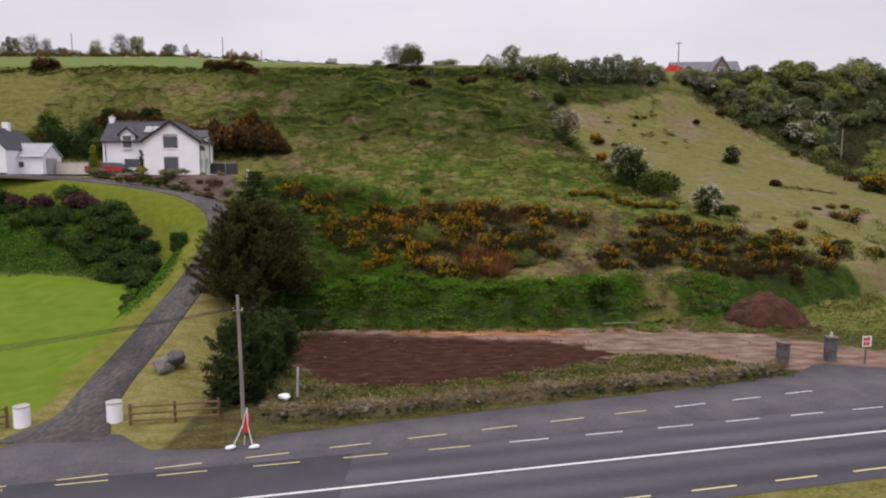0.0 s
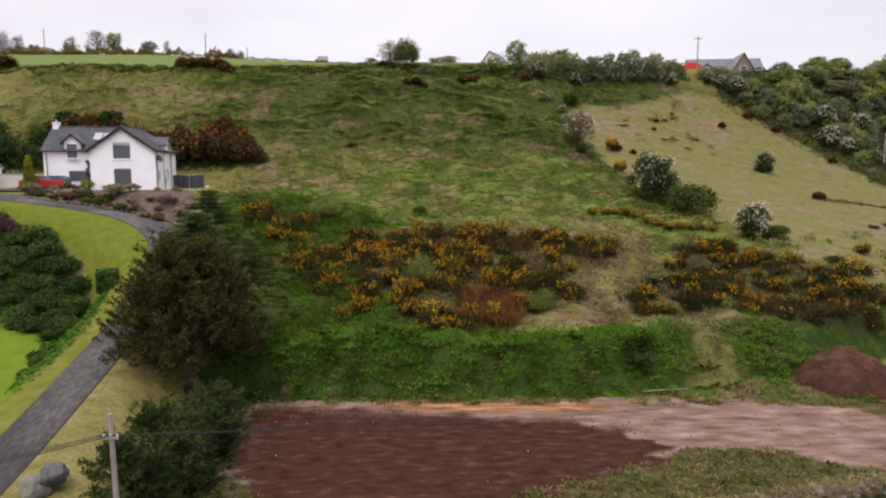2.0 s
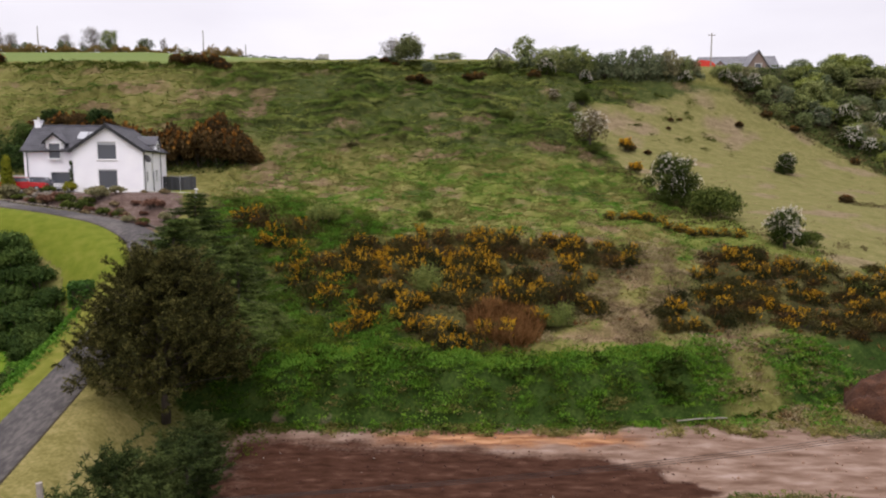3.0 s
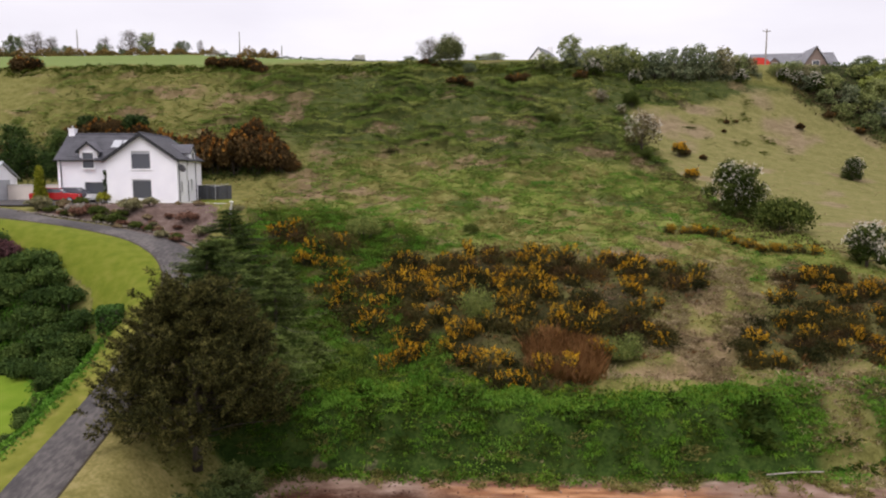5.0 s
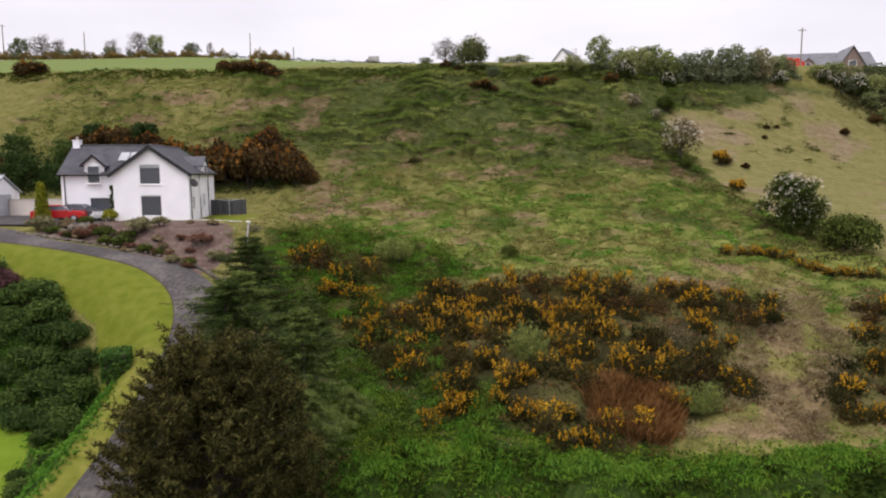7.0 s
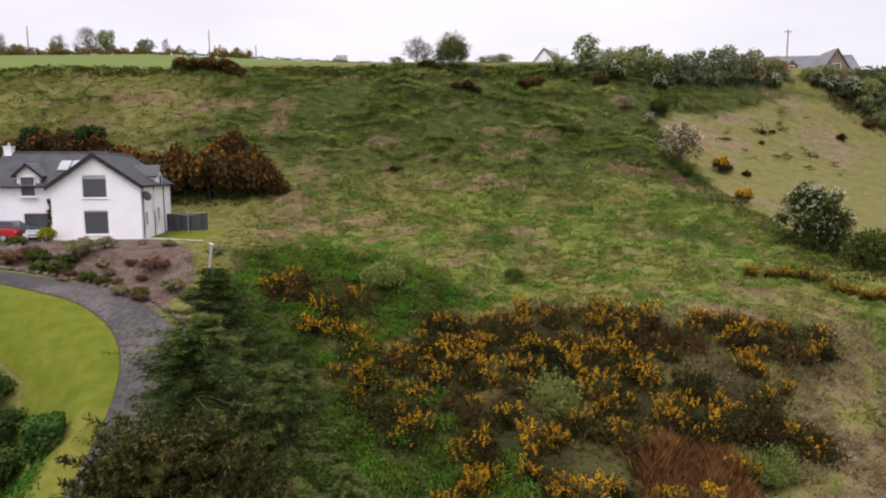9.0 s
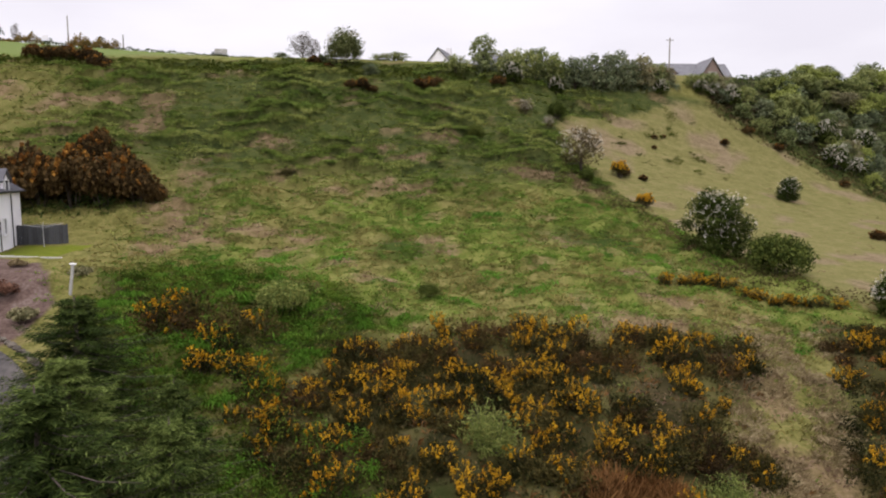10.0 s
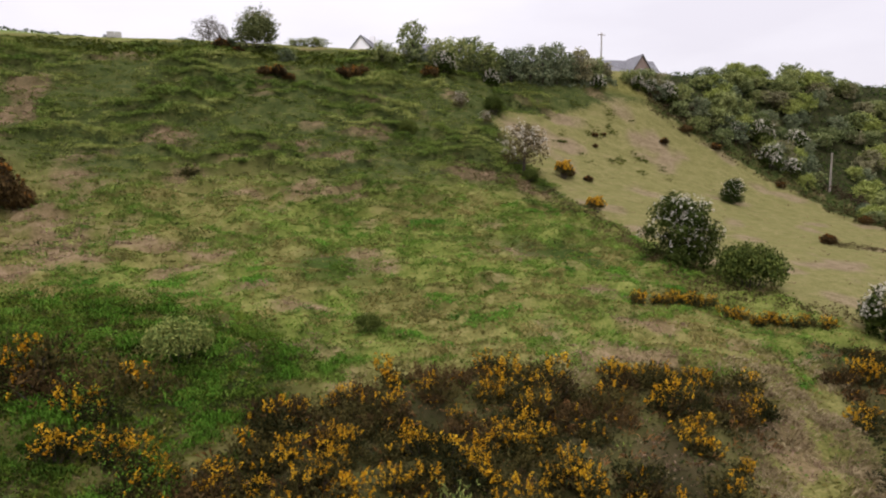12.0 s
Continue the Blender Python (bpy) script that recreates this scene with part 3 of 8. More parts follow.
gx, gy = spaced(-62, 74, .42, 4200), spaced(24, 136, .34, 4200)
GX, GY = np.meshgrid(gx, gy)
fx, fy = GX.ravel(), GY.ravel()
fz = surface(fx, fy)
nx, ny = len(gx), len(gy)
q = (np.arange(ny - 1)[:, None] * nx + np.arange(nx - 1)[None, :]).ravel()
land = rawmesh("ground", np.stack([fx, fy, fz], axis=1), np.stack([q, q + 1, q + nx + 1, q + nx], axis=1), smooth=True)
dist_drive, _ = to_drive(fx, fy)
west = ss(-14, -20, fx)
zones = {
    "lawn": inside(fx, fy, LAWN, .55),
    "strip": np.maximum(inside(fx, fy, [(-30.4, 85.4), (-25.6, 83.6), (-25.4, 90.5), (-30.8, 92)], .4), ss(6.0, 5.4, dist_drive + .5 * wobble(fx, fy, 3)) * inside(fx, fy, [tuple(p[:2]) for p in DRIVE[1:]] + [(-90, 77), (-90, 33)], .3) * ss(53, 60, fy)),
    "edge_grass": ss(3.3, 2.6, dist_drive) * ss(34, 38, fy) * (1 - ss(58, 64, fy)) * (fx < np.interp(fy, DRIVE[:8, 1], DRIVE[:8, 0])),
    "mown": np.maximum(inside(fx, fy, [(-17.5, 29.5), (-17, 40), (-17.5, 48), (-14.5, 49), (-13, 46), (-12.6, 34), (-8.5, 33.4), (-8, 31.5), (-11, 30.2)], .4), ss(3.2, 2.5, dist_drive) * ss(29, 31, fy) * (1 - ss(58, 64, fy))),
    "dirt": inside(fx + .5 * wobble(fx, fy, 1.5), fy + .5 * wobble(fx, fy, 1.1, 2), PLOT, .7),
    "dark": inside(fx + 1.1 * wobble(fx * .6, fy * 1.4, 1.6, 3) + .7 * wobble(fx, fy * 1.7, .9, 13), fy + .5 + .5 * wobble(fx, fy, 1.4, 4), PLOT_DARK, 1.2) * (1 - .3 * np.clip(ss(-6, -10, fx) * ss(40, 42, fy) * ss(50, 48, fy) + ss(48, 49.6, fy) * ss(-9, -6, fx), 0, 1)),
    "verge": ss(-13, -12, fx) * ss(52.4, 51.2, fy) * ss(64, 58, fx) * ss(1, 3, fy - road_y(fx, 0)),
    "clay": np.clip(ss(49.4, 50.6, fy + .5 * wobble(fx, fy, 1.2, 6)) * ss(52.4, 51.6, fy) * ss(-6, -2, fx) * ss(13, 8, fx) * .62 + .6 * blots(fx, fy, ((-10.6, 45.4, 1.2, 1.6), (2, 51, 3, .5), (7.4, 50.6, 1.6, .4))), 0, 1),
    "worn": np.clip(inside(fx, fy, PASTURE, 1.5) * (blots(fx, fy, ((24.5, 117, 4, 2), (30, 121.5, 3, 1.2), (43, 121, 3.5, 2.2), (52, 86, 9, 1.8), (40, 90, 4, 1.2))) + .75 * ss(.35, .9, wobble(fx * .6, fy, 3.4, 26))), 0, 1),
    "pasture": np.maximum(inside(fx, fy, PASTURE, 1.2), ss(127, 131, fy) * .4),
    "field": ss(127.4, 128.6, fy + .5 * wobble(fx, fy, 3, 18)) * ss(12, 6, fx) * (1 - .55 * ss(-46, -30, fx)),
    "upper": (1 - .75 * ss(-16, -46, fx)) * ss(93, 111, fy + 4 * wobble(fx, fy, 8, 15)) * ss(130, 126, fy),
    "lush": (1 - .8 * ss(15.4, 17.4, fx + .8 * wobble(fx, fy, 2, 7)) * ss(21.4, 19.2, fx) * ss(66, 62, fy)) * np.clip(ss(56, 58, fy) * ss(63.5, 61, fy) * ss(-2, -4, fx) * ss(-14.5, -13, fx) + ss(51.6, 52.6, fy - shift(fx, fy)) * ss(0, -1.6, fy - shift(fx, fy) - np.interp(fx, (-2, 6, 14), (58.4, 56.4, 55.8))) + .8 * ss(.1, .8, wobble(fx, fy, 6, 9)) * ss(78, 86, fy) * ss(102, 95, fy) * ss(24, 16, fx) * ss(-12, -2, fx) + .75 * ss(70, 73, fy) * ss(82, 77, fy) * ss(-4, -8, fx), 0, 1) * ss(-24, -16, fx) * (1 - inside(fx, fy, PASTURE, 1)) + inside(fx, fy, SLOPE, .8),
    "dry": np.clip(.75 * blots(fx, fy, DRY_SPOTS) + .5 * ss(.2, 1.0, wobble(fx * .6, fy, 2.6, 11)), 0, .62) * ss(56, 58, fy),
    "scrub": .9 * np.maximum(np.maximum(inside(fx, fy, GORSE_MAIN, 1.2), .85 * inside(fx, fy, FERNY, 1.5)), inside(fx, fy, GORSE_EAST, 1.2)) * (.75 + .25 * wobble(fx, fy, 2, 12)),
    "turf": ss(-.25, .45, wobble(fx * .7, fy, 4.5, 9) + .4 * ss(-14, -2, fx) * ss(82, 88, fy) * ss(104, 97, fy)) * ss(72, 76, fy) * ss(106, 98, fy) * ss(-20, -14, fx),
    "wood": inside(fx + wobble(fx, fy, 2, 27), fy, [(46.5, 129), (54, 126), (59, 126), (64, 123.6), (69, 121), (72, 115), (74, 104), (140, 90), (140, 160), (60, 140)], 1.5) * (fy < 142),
    "bed": inside(fx, fy, [(-40, 76.8), (-33, 75.6), (-27, 72.6), (-24, 70), (-22.5, 75), (-26, 82), (-30, 84.6), (-38, 83)], .5),
}
for key, val in zones.items():
    at = land.attributes.new(key, "FLOAT", "POINT")
    at.data.foreach_set("value", np.clip(val, 0, 1).astype(np.float32))


def land_material():
    m = bpy.data.materials.new("hill_ground")
    m.use_nodes = True
    n, l = m.node_tree.nodes, m.node_tree.links
    b = n["Principled BSDF"]
    b.inputs["Roughness"].default_value, b.inputs["Specular IOR Level"].default_value = .95, .04
    tc = n.new("ShaderNodeTexCoord")

    def noise_at(scale, detail=4, stretch=(1, 1, 1)):
        mp, t = n.new("ShaderNodeMapping"), n.new("ShaderNodeTexNoise")
        mp.inputs["Scale"].default_value = stretch
        t.inputs["Scale"].default_value, t.inputs["Detail"].default_value = scale, detail
        l.new(tc.outputs["Object"], mp.inputs["Vector"])
        l.new(mp.outputs["Vector"], t.inputs["Vector"])
        return t.outputs["Fac"]

    def ramp(fac, *cols, lo=.36, hi=.64):
        r = n.new("ShaderNodeValToRGB")
        e = r.color_ramp.elements
        while len(e) < len(cols):
            e.new(.5)
        for i, c in enumerate(cols):
            e[i].position, e[i].color = lo + (hi - lo) * i / (len(cols) - 1), (*c, 1)
        l.new(fac, r.inputs["Fac"])
        return r.outputs["Color"]

    patches, tufts, grain = noise_at(.11, 5), noise_at(.9, 5, (1, 1.7, 1)), noise_at(6, 4)
    both = n.new("ShaderNodeMath")
    both.operation = "MULTIPLY_ADD"
    both.inputs[1].default_value = .5
    half = n.new("ShaderNodeMath")
    half.operation = "MULTIPLY"
    half.inputs[1].default_value = .5
    l.new(grain, half.inputs[0])
    l.new(tufts, both.inputs[0])
    l.new(half.outputs[0], both.inputs[2])
    mixfac = both.outputs[0]
    col = ramp(mixfac, (.078, .076, .021), (.126, .12, .036), (.182, .16, .06), lo=.38, hi=.62)

    def over(key, colour, soft=.25):
        """Lays a zone over what is there, with its edge frayed by the tufts."""
        nonlocal col
        a, s, c, x = n.new("ShaderNodeAttribute"), n.new("ShaderNodeMath"), n.new("ShaderNodeMapRange"), n.new("ShaderNodeMix")
        a.attribute_name = key
        s.operation = "MULTIPLY_ADD"
        s.inputs[1].default_value = .9
        shiftn = n.new("ShaderNodeMath")
        shiftn.operation = "ADD"
        shiftn.inputs[1].default_value = -.45
        l.new(a.outputs["Fac"], shiftn.inputs[0])
        l.new(mixfac, s.inputs[0])
        l.new(shiftn.outputs[0], s.inputs[2])
        c.inputs["From Min"].default_value, c.inputs["From Max"].default_value = .5 - soft, .5 + soft
        l.new(s.outputs[0], c.inputs["Value"])
        x.data_type = "RGBA"
        l.new(c.outputs["Result"], x.inputs[0])
        l.new(col, x.inputs[6])
        l.new(colour, x.inputs[7])
        col = x.outputs[2]

    # Upper ground: darker grass, with the shade between hummocks put into its colour.
    over("upper", ramp(mixfac, (.022, .031, .01), (.045, .058, .016), (.09, .09, .03)), .3)
    over("turf", ramp(mixfac, (.066, .086, .016), (.11, .13, .028), (.165, .168, .048), lo=.38, hi=.62), .4)
    over("dry", ramp(mixfac, (.095, .062, .036), (.15, .1, .06), (.215, .152, .098)), .3)
    # Lush and scrub ground is darkened for the shade between the plants.
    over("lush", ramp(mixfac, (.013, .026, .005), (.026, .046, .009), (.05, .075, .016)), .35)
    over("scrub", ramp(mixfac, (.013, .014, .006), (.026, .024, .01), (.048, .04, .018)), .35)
    over("pasture", ramp(mixfac, (.102, .1, .033), (.136, .127, .046), (.178, .153, .068)), .2)
    over("worn", ramp(mixfac, (.12, .09, .052), (.165, .127, .075), (.205, .162, .1)), .4)
    over("field", ramp(mixfac, (.1, .135, .038), (.14, .175, .055)), .15)
    over("mown", ramp(mixfac, (.115, .104, .032), (.165, .142, .05), (.22, .185, .078)), .15)
    over("lawn", ramp(noise_at(.8, 6), (.09, .142, .012), (.108, .16, .015), (.126, .17, .02), lo=.3, hi=.7), .08)
    over("strip", ramp(noise_at(1.3, 6), (.085, .108, .012), (.105, .125, .015), (.13, .138, .022), lo=.3, hi=.7), .08)
    over("edge_grass", ramp(noise_at(1.3, 6), (.1, .11, .018), (.13, .135, .024), (.165, .155, .036), lo=.3, hi=.7), .15)
    over("bed", ramp(mixfac, (.06, .04, .033), (.105, .072, .06), (.155, .12, .104)), .2)
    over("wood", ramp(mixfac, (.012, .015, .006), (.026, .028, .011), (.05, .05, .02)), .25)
    over("verge", ramp(mixfac, (.034, .03, .012), (.064, .055, .021), (.11, .09, .038)), .2)
    over("dirt", ramp(noise_at(1.0, 14, (.5, 1.4, 1)), (.085, .05, .033), (.145, .093, .067), (.2, .138, .105), (.27, .2, .165), lo=.28, hi=.72), .2)
    over("clay", ramp(noise_at(.9, 10, (.5, 2.2, 1)), (.12, .05, .03), (.24, .115, .055), (.36, .2, .11), lo=.34, hi=.66), .3)
    over("dark", ramp(noise_at(1.7, 14, (.55, 1.25, 1)), (.024, .0105, .0065), (.038, .017, .0105), (.052, .0245, .0155), (.1, .053, .036), lo=.28, hi=.74), .25)
    l.new(col, b.inputs["Base Color"])
    bp = n.new("ShaderNodeBump")
    bp.inputs["Strength"].default_value, bp.inputs["Distance"].default_value = .6, .12
    l.new(mixfac, bp.inputs["Height"])
    l.new(bp.outputs["Normal"], b.inputs["Normal"])
    return m


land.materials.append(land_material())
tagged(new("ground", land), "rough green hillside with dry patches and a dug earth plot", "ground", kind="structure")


def ribbon(name, xs, ya, yb, lift, mat, deep=.25, label="", category="road", kind="structure", parent=None, z=None):
    """A strip between the lines ya(x) and yb(x), lift above the land, with its edge going down."""
    v, f = [], []
    for x, a, b in zip(xs, ya, yb):
        za, zb = (ground(x, a), ground(x, b)) if z is None else (z, z)
        v += [(x, a, za + lift - deep), (x, a, za + lift), (x, b, zb + lift), (x, b, zb + lift - deep)]
    for i in range(len(xs) - 1):
        k = 4 * i
        f += [(k, k + 4, k + 5, k + 1), (k + 1, k + 5, k + 6, k + 2), (k + 2, k + 6, k + 7, k + 3)]
    ob = link(name, rawmesh(name, v, f, mat), parent)
    return tagged(ob, label, category, kind=kind) if category else ob


BANK_X, BANK_Y = (-9.3, -5, .5, 6.8, 13.4, 18, 21.2), (32.9, 33.1, 34.7, 36.7, 38.2, 39.6, 40.9)


def bank_y(x, off=0.0):
    """Middle of the low bank beside the road."""
    return np.interp(x, BANK_X, BANK_Y) + off


def road_edge(x):
    """North edge of the tarmac, where it widens at the two entrances."""
    x = np.asarray(x, float)
    return np.interp(x, (-400, -24, -20, -18.8, -15.2, -13.2, -9.6, -8.3, 10.2, 17.4, 22, 24, 29, 40, 400), (-66, 27.0, 28.4, 30.6, 30.6, 28.7, 28.8, 30.3, 36.1, 38.6, 40.6, 42.4, 41.4, 42.5, 128))


xs = np.concatenate([np.linspace(-400, -45, 30), np.linspace(-42, 60, 103), np.linspace(65, 400, 30)])
road = ribbon("road", xs, road_y(xs, -4.1), road_edge(xs), .05, ASPHALT, label="grey tarmac main road with a worn hard shoulder", z=0)


ribbon("road_shoulder", xs, road_y(xs, 3.12), road_edge(xs) - .05, .056, SHOULDER, label="paler worn hard shoulder of the road", z=0)
px = np.linspace(-60, -3.9, 24)
ribbon("tarmac_patch", px, road_y(px, -4.0), road_y(px, 3.1), .056, NEW_TARMAC, label="darker resurfaced stretch of the road", z=0)


def dash(x0, off0, long, wide, mat, name, label, veer=0.0):
    """One painted dash that starts at x0, off0 metres from the white line."""
    c, s = math.cos(ROAD_DIR), math.sin(ROAD_DIR)
    ob = part(name, boxes((0, long, -wide / 2, wide / 2, 0, .006), bevel=.002), mat, road, label)
    ob.matrix_basis = pose(x0, float(road_y(x0, off0)), .064, 0, 0, math.degrees(ROAD_DIR) + veer)
    return ob


part("centre_line", boxes((-150, 150, -.07, .07, 0, .006)), PAINT_WHITE, road, "solid white line").matrix_basis = pose(0, 25.93, .058, 0, 0, math.degrees(ROAD_DIR))
for k in range(-12, 14):
    x = -.62 + 3.64 * k
    dash(x, 2.72, 1.9, .075, PAINT_YELLOW if x < 2 else PAINT_WHITE, "edge_dash", "")
    dash(-1.3 + 3.62 * k, -3.42, 1.98, .1, PAINT_YELLOW, "edge_dash", "")
    if -9 < k < 7:
        x = -1.6 + 3.44 * k
        dash(x, 4.2 + .073 * (x + 1.5), 1.84, .075, PAINT_YELLOW if x < 12 else PAINT_WHITE, "shoulder_dash", "", 3.6)


def driveway():
    v, f = [], []
    P = [p for p in DRIVE_LINE if p[1] > 29]
    for i, p in enumerate(P):
        t = P[min(i + 1, len(P) - 1)] - P[max(i - 1, 0)]
        t = t / np.hypot(t[0], t[1])
        for w, dz in ((-1.16, -.12), (-1.0, .062), (0, .064 + .02 * ss(30, 34, p[1])), (1.0, .062), (1.16, -.12)):
            half = DRIVE_WIDE / 2 * (1 + 1.1 * ss(33.5, 29, p[1]) + .2 * ss(57, 66, p[1]) + 2.4 * ss(-36, -47, p[0]))
            v.append((p[0] + t[1] * w * half, p[1] - t[0] * w * half, p[2] + dz))
    for i in range(len(P) - 1):
        for k in range(4):
            a = 5 * i + k
            f.append((a + 1, a, a + 5, a + 6))
    tagged(link("driveway", rawmesh("driveway", v, f, DRIVEWAY, VERGE_SOIL, index=[int(k % 4 in (0, 3)) for k in range(len(f))], smooth=False)), "dark tarmac driveway winding uphill to the house", "driveway", kind="structure")


driveway()


def glass():
    m = bpy.data.materials.new("window_glass")
    m.use_nodes = True
    b = m.node_tree.nodes["Principled BSDF"]
    b.inputs["Base Color"].default_value, b.inputs["Roughness"].default_value = (.07, .075, .09, 1), .12
    b.inputs["Specular IOR Level"].default_value = .6
    return m


GLASS = glass()


def window(parent, x, y, z, w, h, turn=0, blind=.18, name="window"):
    """A white-framed window; its face looks along -y before the turn."""
    ob = part(name, boxes((-w / 2, w / 2, -.03, .12, 0, .06), (-w / 2, w / 2, -.03, .12, h - .06, h), (-w / 2, -w / 2 + .06, -.03, .12, .06, h - .06), (w / 2 - .06, w / 2, -.03, .12, .06, h - .06)), FRAME_WHITE, parent)
    ob.matrix_basis = pose(x, y, z, 0, 0, turn)
    part("pane", boxes((-w / 2 + .05, w / 2 - .05, .04, .06, .05, h - .05)), GLASS, ob)
    if blind:
        part("blind", boxes((-w / 2 + .06, w / 2 - .06, .0, .025, h * (1 - blind), h - .06)), SHEET, ob, "pale blind drawn a little way down")
    part("sill", boxes((-w / 2 - .08, w / 2 + .08, -.12, .06, -.08, -.004), bevel=.01), FRAME_WHITE, ob)
    return ob


def roof_slope(parent, corner, along, up, name="roof", mat=None, thick=.12, tiles=None):
    """A sloping roof plane from its lower corner, along the eaves and up the slope, with courses of slates."""
    c, a, u = Vector(corner), Vector(along), Vector(up)
    nrm = a.cross(u).normalized()
    bm = bmesh.new()
    pts = [c, c + a, c + a + u, c + u]
    lo, hi = [bm.verts.new(p - nrm * thick) for p in pts], [bm.verts.new(p) for p in pts]
    bm.faces.new(lo[::-1])
    bm.faces.new(hi)
    for i in range(4):
        bm.faces.new((lo[i - 1], lo[i], hi[i], hi[i - 1]))
    rows = int(u.length / .3)
    last = None
    for r in range(rows):
        p, q = c + u * (r / rows), c + u * ((r + 1) / rows)
        w = [bm.verts.new(v) for v in (p + nrm * .035, p + a + nrm * .035, q + nrm * .008, q + a + nrm * .008)]
        bm.faces.new((w[0], w[1], w[3], w[2]))
        if last:
            bm.faces.new((last[2], last[3], w[1], w[0]))
        last = w
    bmesh.ops.recalc_face_normals(bm, faces=bm.faces[:])
    return part(name, bm, mat or SLATE, parent)


def front_wall(parent, x0, x1, roofline, openings, thick=.3, name="wall", mat=None):
    """A wall in the plane y = 0 to thick, under the roofline (x, z), with openings (x0, x1, z0, z1) cut through it."""
    xs = sorted({x0, x1, *(v for o in openings for v in o[:2]), *(x for x, _ in roofline if x0 < x < x1)})
    rx, rz = [p[0] for p in roofline], [p[1] for p in roofline]
    bm = bmesh.new()
    for a, b in zip(xs, xs[1:]):
        lo = -.6
        for o in sorted((o for o in openings if o[0] <= a + 1e-6 and o[1] >= b - 1e-6), key=lambda o: o[2]):
            box(bm, a, b, 0, thick, lo, o[2])
            lo = o[3]
        prism(bm, [(a, lo), (b, lo), (b, float(np.interp(b, rx, rz))), (a, float(np.interp(a, rx, rz)))], 0, thick)
    bmesh.ops.remove_doubles(bm, verts=bm.verts[:], dist=.0005)
    return part(name, bm, mat or RENDER_WHITE, parent)


def dwelling():
    """White two-storey house: a front gable wing and a lower-set side wing with a dormer."""
    h = tagged(new("house"), "white rendered two-storey house with dark slate roofs", "house")
    h.matrix_world = pose(-30.5, 85.1, 12.2, 0, 0, 8)
    # gable wing: x -6.6 to 0, y 0 to 8.8
    W, E, R = 6.6, 4.25, 6.6
    roofline = [(-W, E), (-W / 2, R), (0, E)]
    front_wall(h, -W, 0, roofline, [(-4.3, -2.45, 3.25, 5.05), (-4.3, -2.45, .4, 2.3)])
    back = front_wall(h, -W, 0, roofline, [])
    back.matrix_basis = pose(0, 8.5, 0)
    for x in (-.3, -W):
        part("wall", boxes((x, x + .3, .3, 8.5, -.6, E)), RENDER_WHITE, h)
    part("inner_floor", boxes((-W + .3, -.3, .3, 8.5, 2.6, 2.85)), WOOD_GREY, h)
    rise = (R - E) / (W / 2)
    o = .3
    for s in (-1, 1):
        x = -W / 2 + s * (W / 2 + o)
        lower = (x, -.25, E - o * rise + .13)
        across = (-s * (W / 2 + o), 0, rise * (W / 2 + o))
        a = (0, 9.3, 0)
        if s > 0:
            roof_slope(h, lower, a, across)
        else:
            roof_slope(h, (x, 9.05, E - o * rise + .13), (0, -9.3, 0), across)
        bm = prism(bmesh.new(), [(x, lower[2] - .3), (x, lower[2] + .02), (-W / 2, R + .16), (-W / 2, R - .2)], -.3, -.2)
        part("bargeboard", bm, FASCIA, h, "black bargeboard along the gable")
    part("gutter", tube(bmesh.new(), [(o + .04, -.25, E - .08), (o + .04, 9.05, E - .08)], [.07, .07], 6), FASCIA, h)
    part("ridge_tile", tube(bmesh.new(), [(-W / 2, -.27, R + .16), (-W / 2, 9.0, R + .16)], [.1, .1], 6), SLATE, h)
    window(h, -3.375, .05, 3.25, 1.85, 1.8)
    window(h, -3.375, .05, .4, 1.85, 1.9, blind=.08)
    for y, z, w, hh in ((.95, 1.0, .6, 1.1), (4.4, 1.1, .6, 1.2), (3.1, 2.2, .3, 1.5)):
        window(h, .13, y, z, w, hh, 90, 0)
    for y in (.3, 3.3, 6.2):
        part("downpipe", tube(bmesh.new(), [(.1, y, 0), (.1, y, E - .1)], [.045, .045], 6), FASCIA, h)
    bm = bmesh.new()
    bmesh.ops.create_cone(bm, cap_ends=True, segments=14, radius1=.42, radius2=.1, depth=.14, matrix=pose(.35, .55, 3.4, 0, 65, -40))
    part("satellite_dish", bm, DARKSTONE, h, "grey satellite dish on the side wall")
    # side dormer of the gable wing
    d = part("dormer", prism(bmesh.new(), [(-.9, 3.9), (.9, 3.9), (.9, 5.0), (0, 5.75), (-.9, 5.0)], 0, 2.2), RENDER_WHITE, h)
    d.matrix_basis = pose(.02, 5.3, 0, 0, 0, 90)
    for s in (-1, 1):
        part("dormer_roof", prism(bmesh.new(), [(s * 1.1, 4.83), (0, 5.75), (0, 5.87), (s * 1.1, 4.95)], -.2, 2.4), SLATE, d)
    window(d, 0, -.13, 4.1, .9, .95, 0, 0)
    # side wing, set back: x -12.2 to -6.6, y 2 to 8.6
    x0, x1, y0, y1, E2, R2 = -12.0, -6.55, 2.0, 8.6, 4.25, 6.75
    front_wall(h, x0, x1, [(x0, E2), (x1, E2)], [(-9.55, -7.65, .7, 2.05)]).matrix_basis = pose(0, y0, 0)
    part("wall", boxes((x0, x1, y1 - .3, y1, -.6, E2)), RENDER_WHITE, h)
    end = front_wall(h, -y1 + .0, -y0 - .3, [(-y1, E2), (-(y0 + y1) / 2, R2), (-y0, E2)], [])
    end.matrix_basis = pose(x0, 0, 0, 0, 0, -90)
    half = (y1 - y0) / 2 + o
    rise2 = (R2 - E2) / ((y1 - y0) / 2)
    roof_slope(h, (x0 - .2, y0 - o, E2 - o * rise2 + .13), (x1 - x0 + 3.4, 0, 0), (0, half, half * rise2))
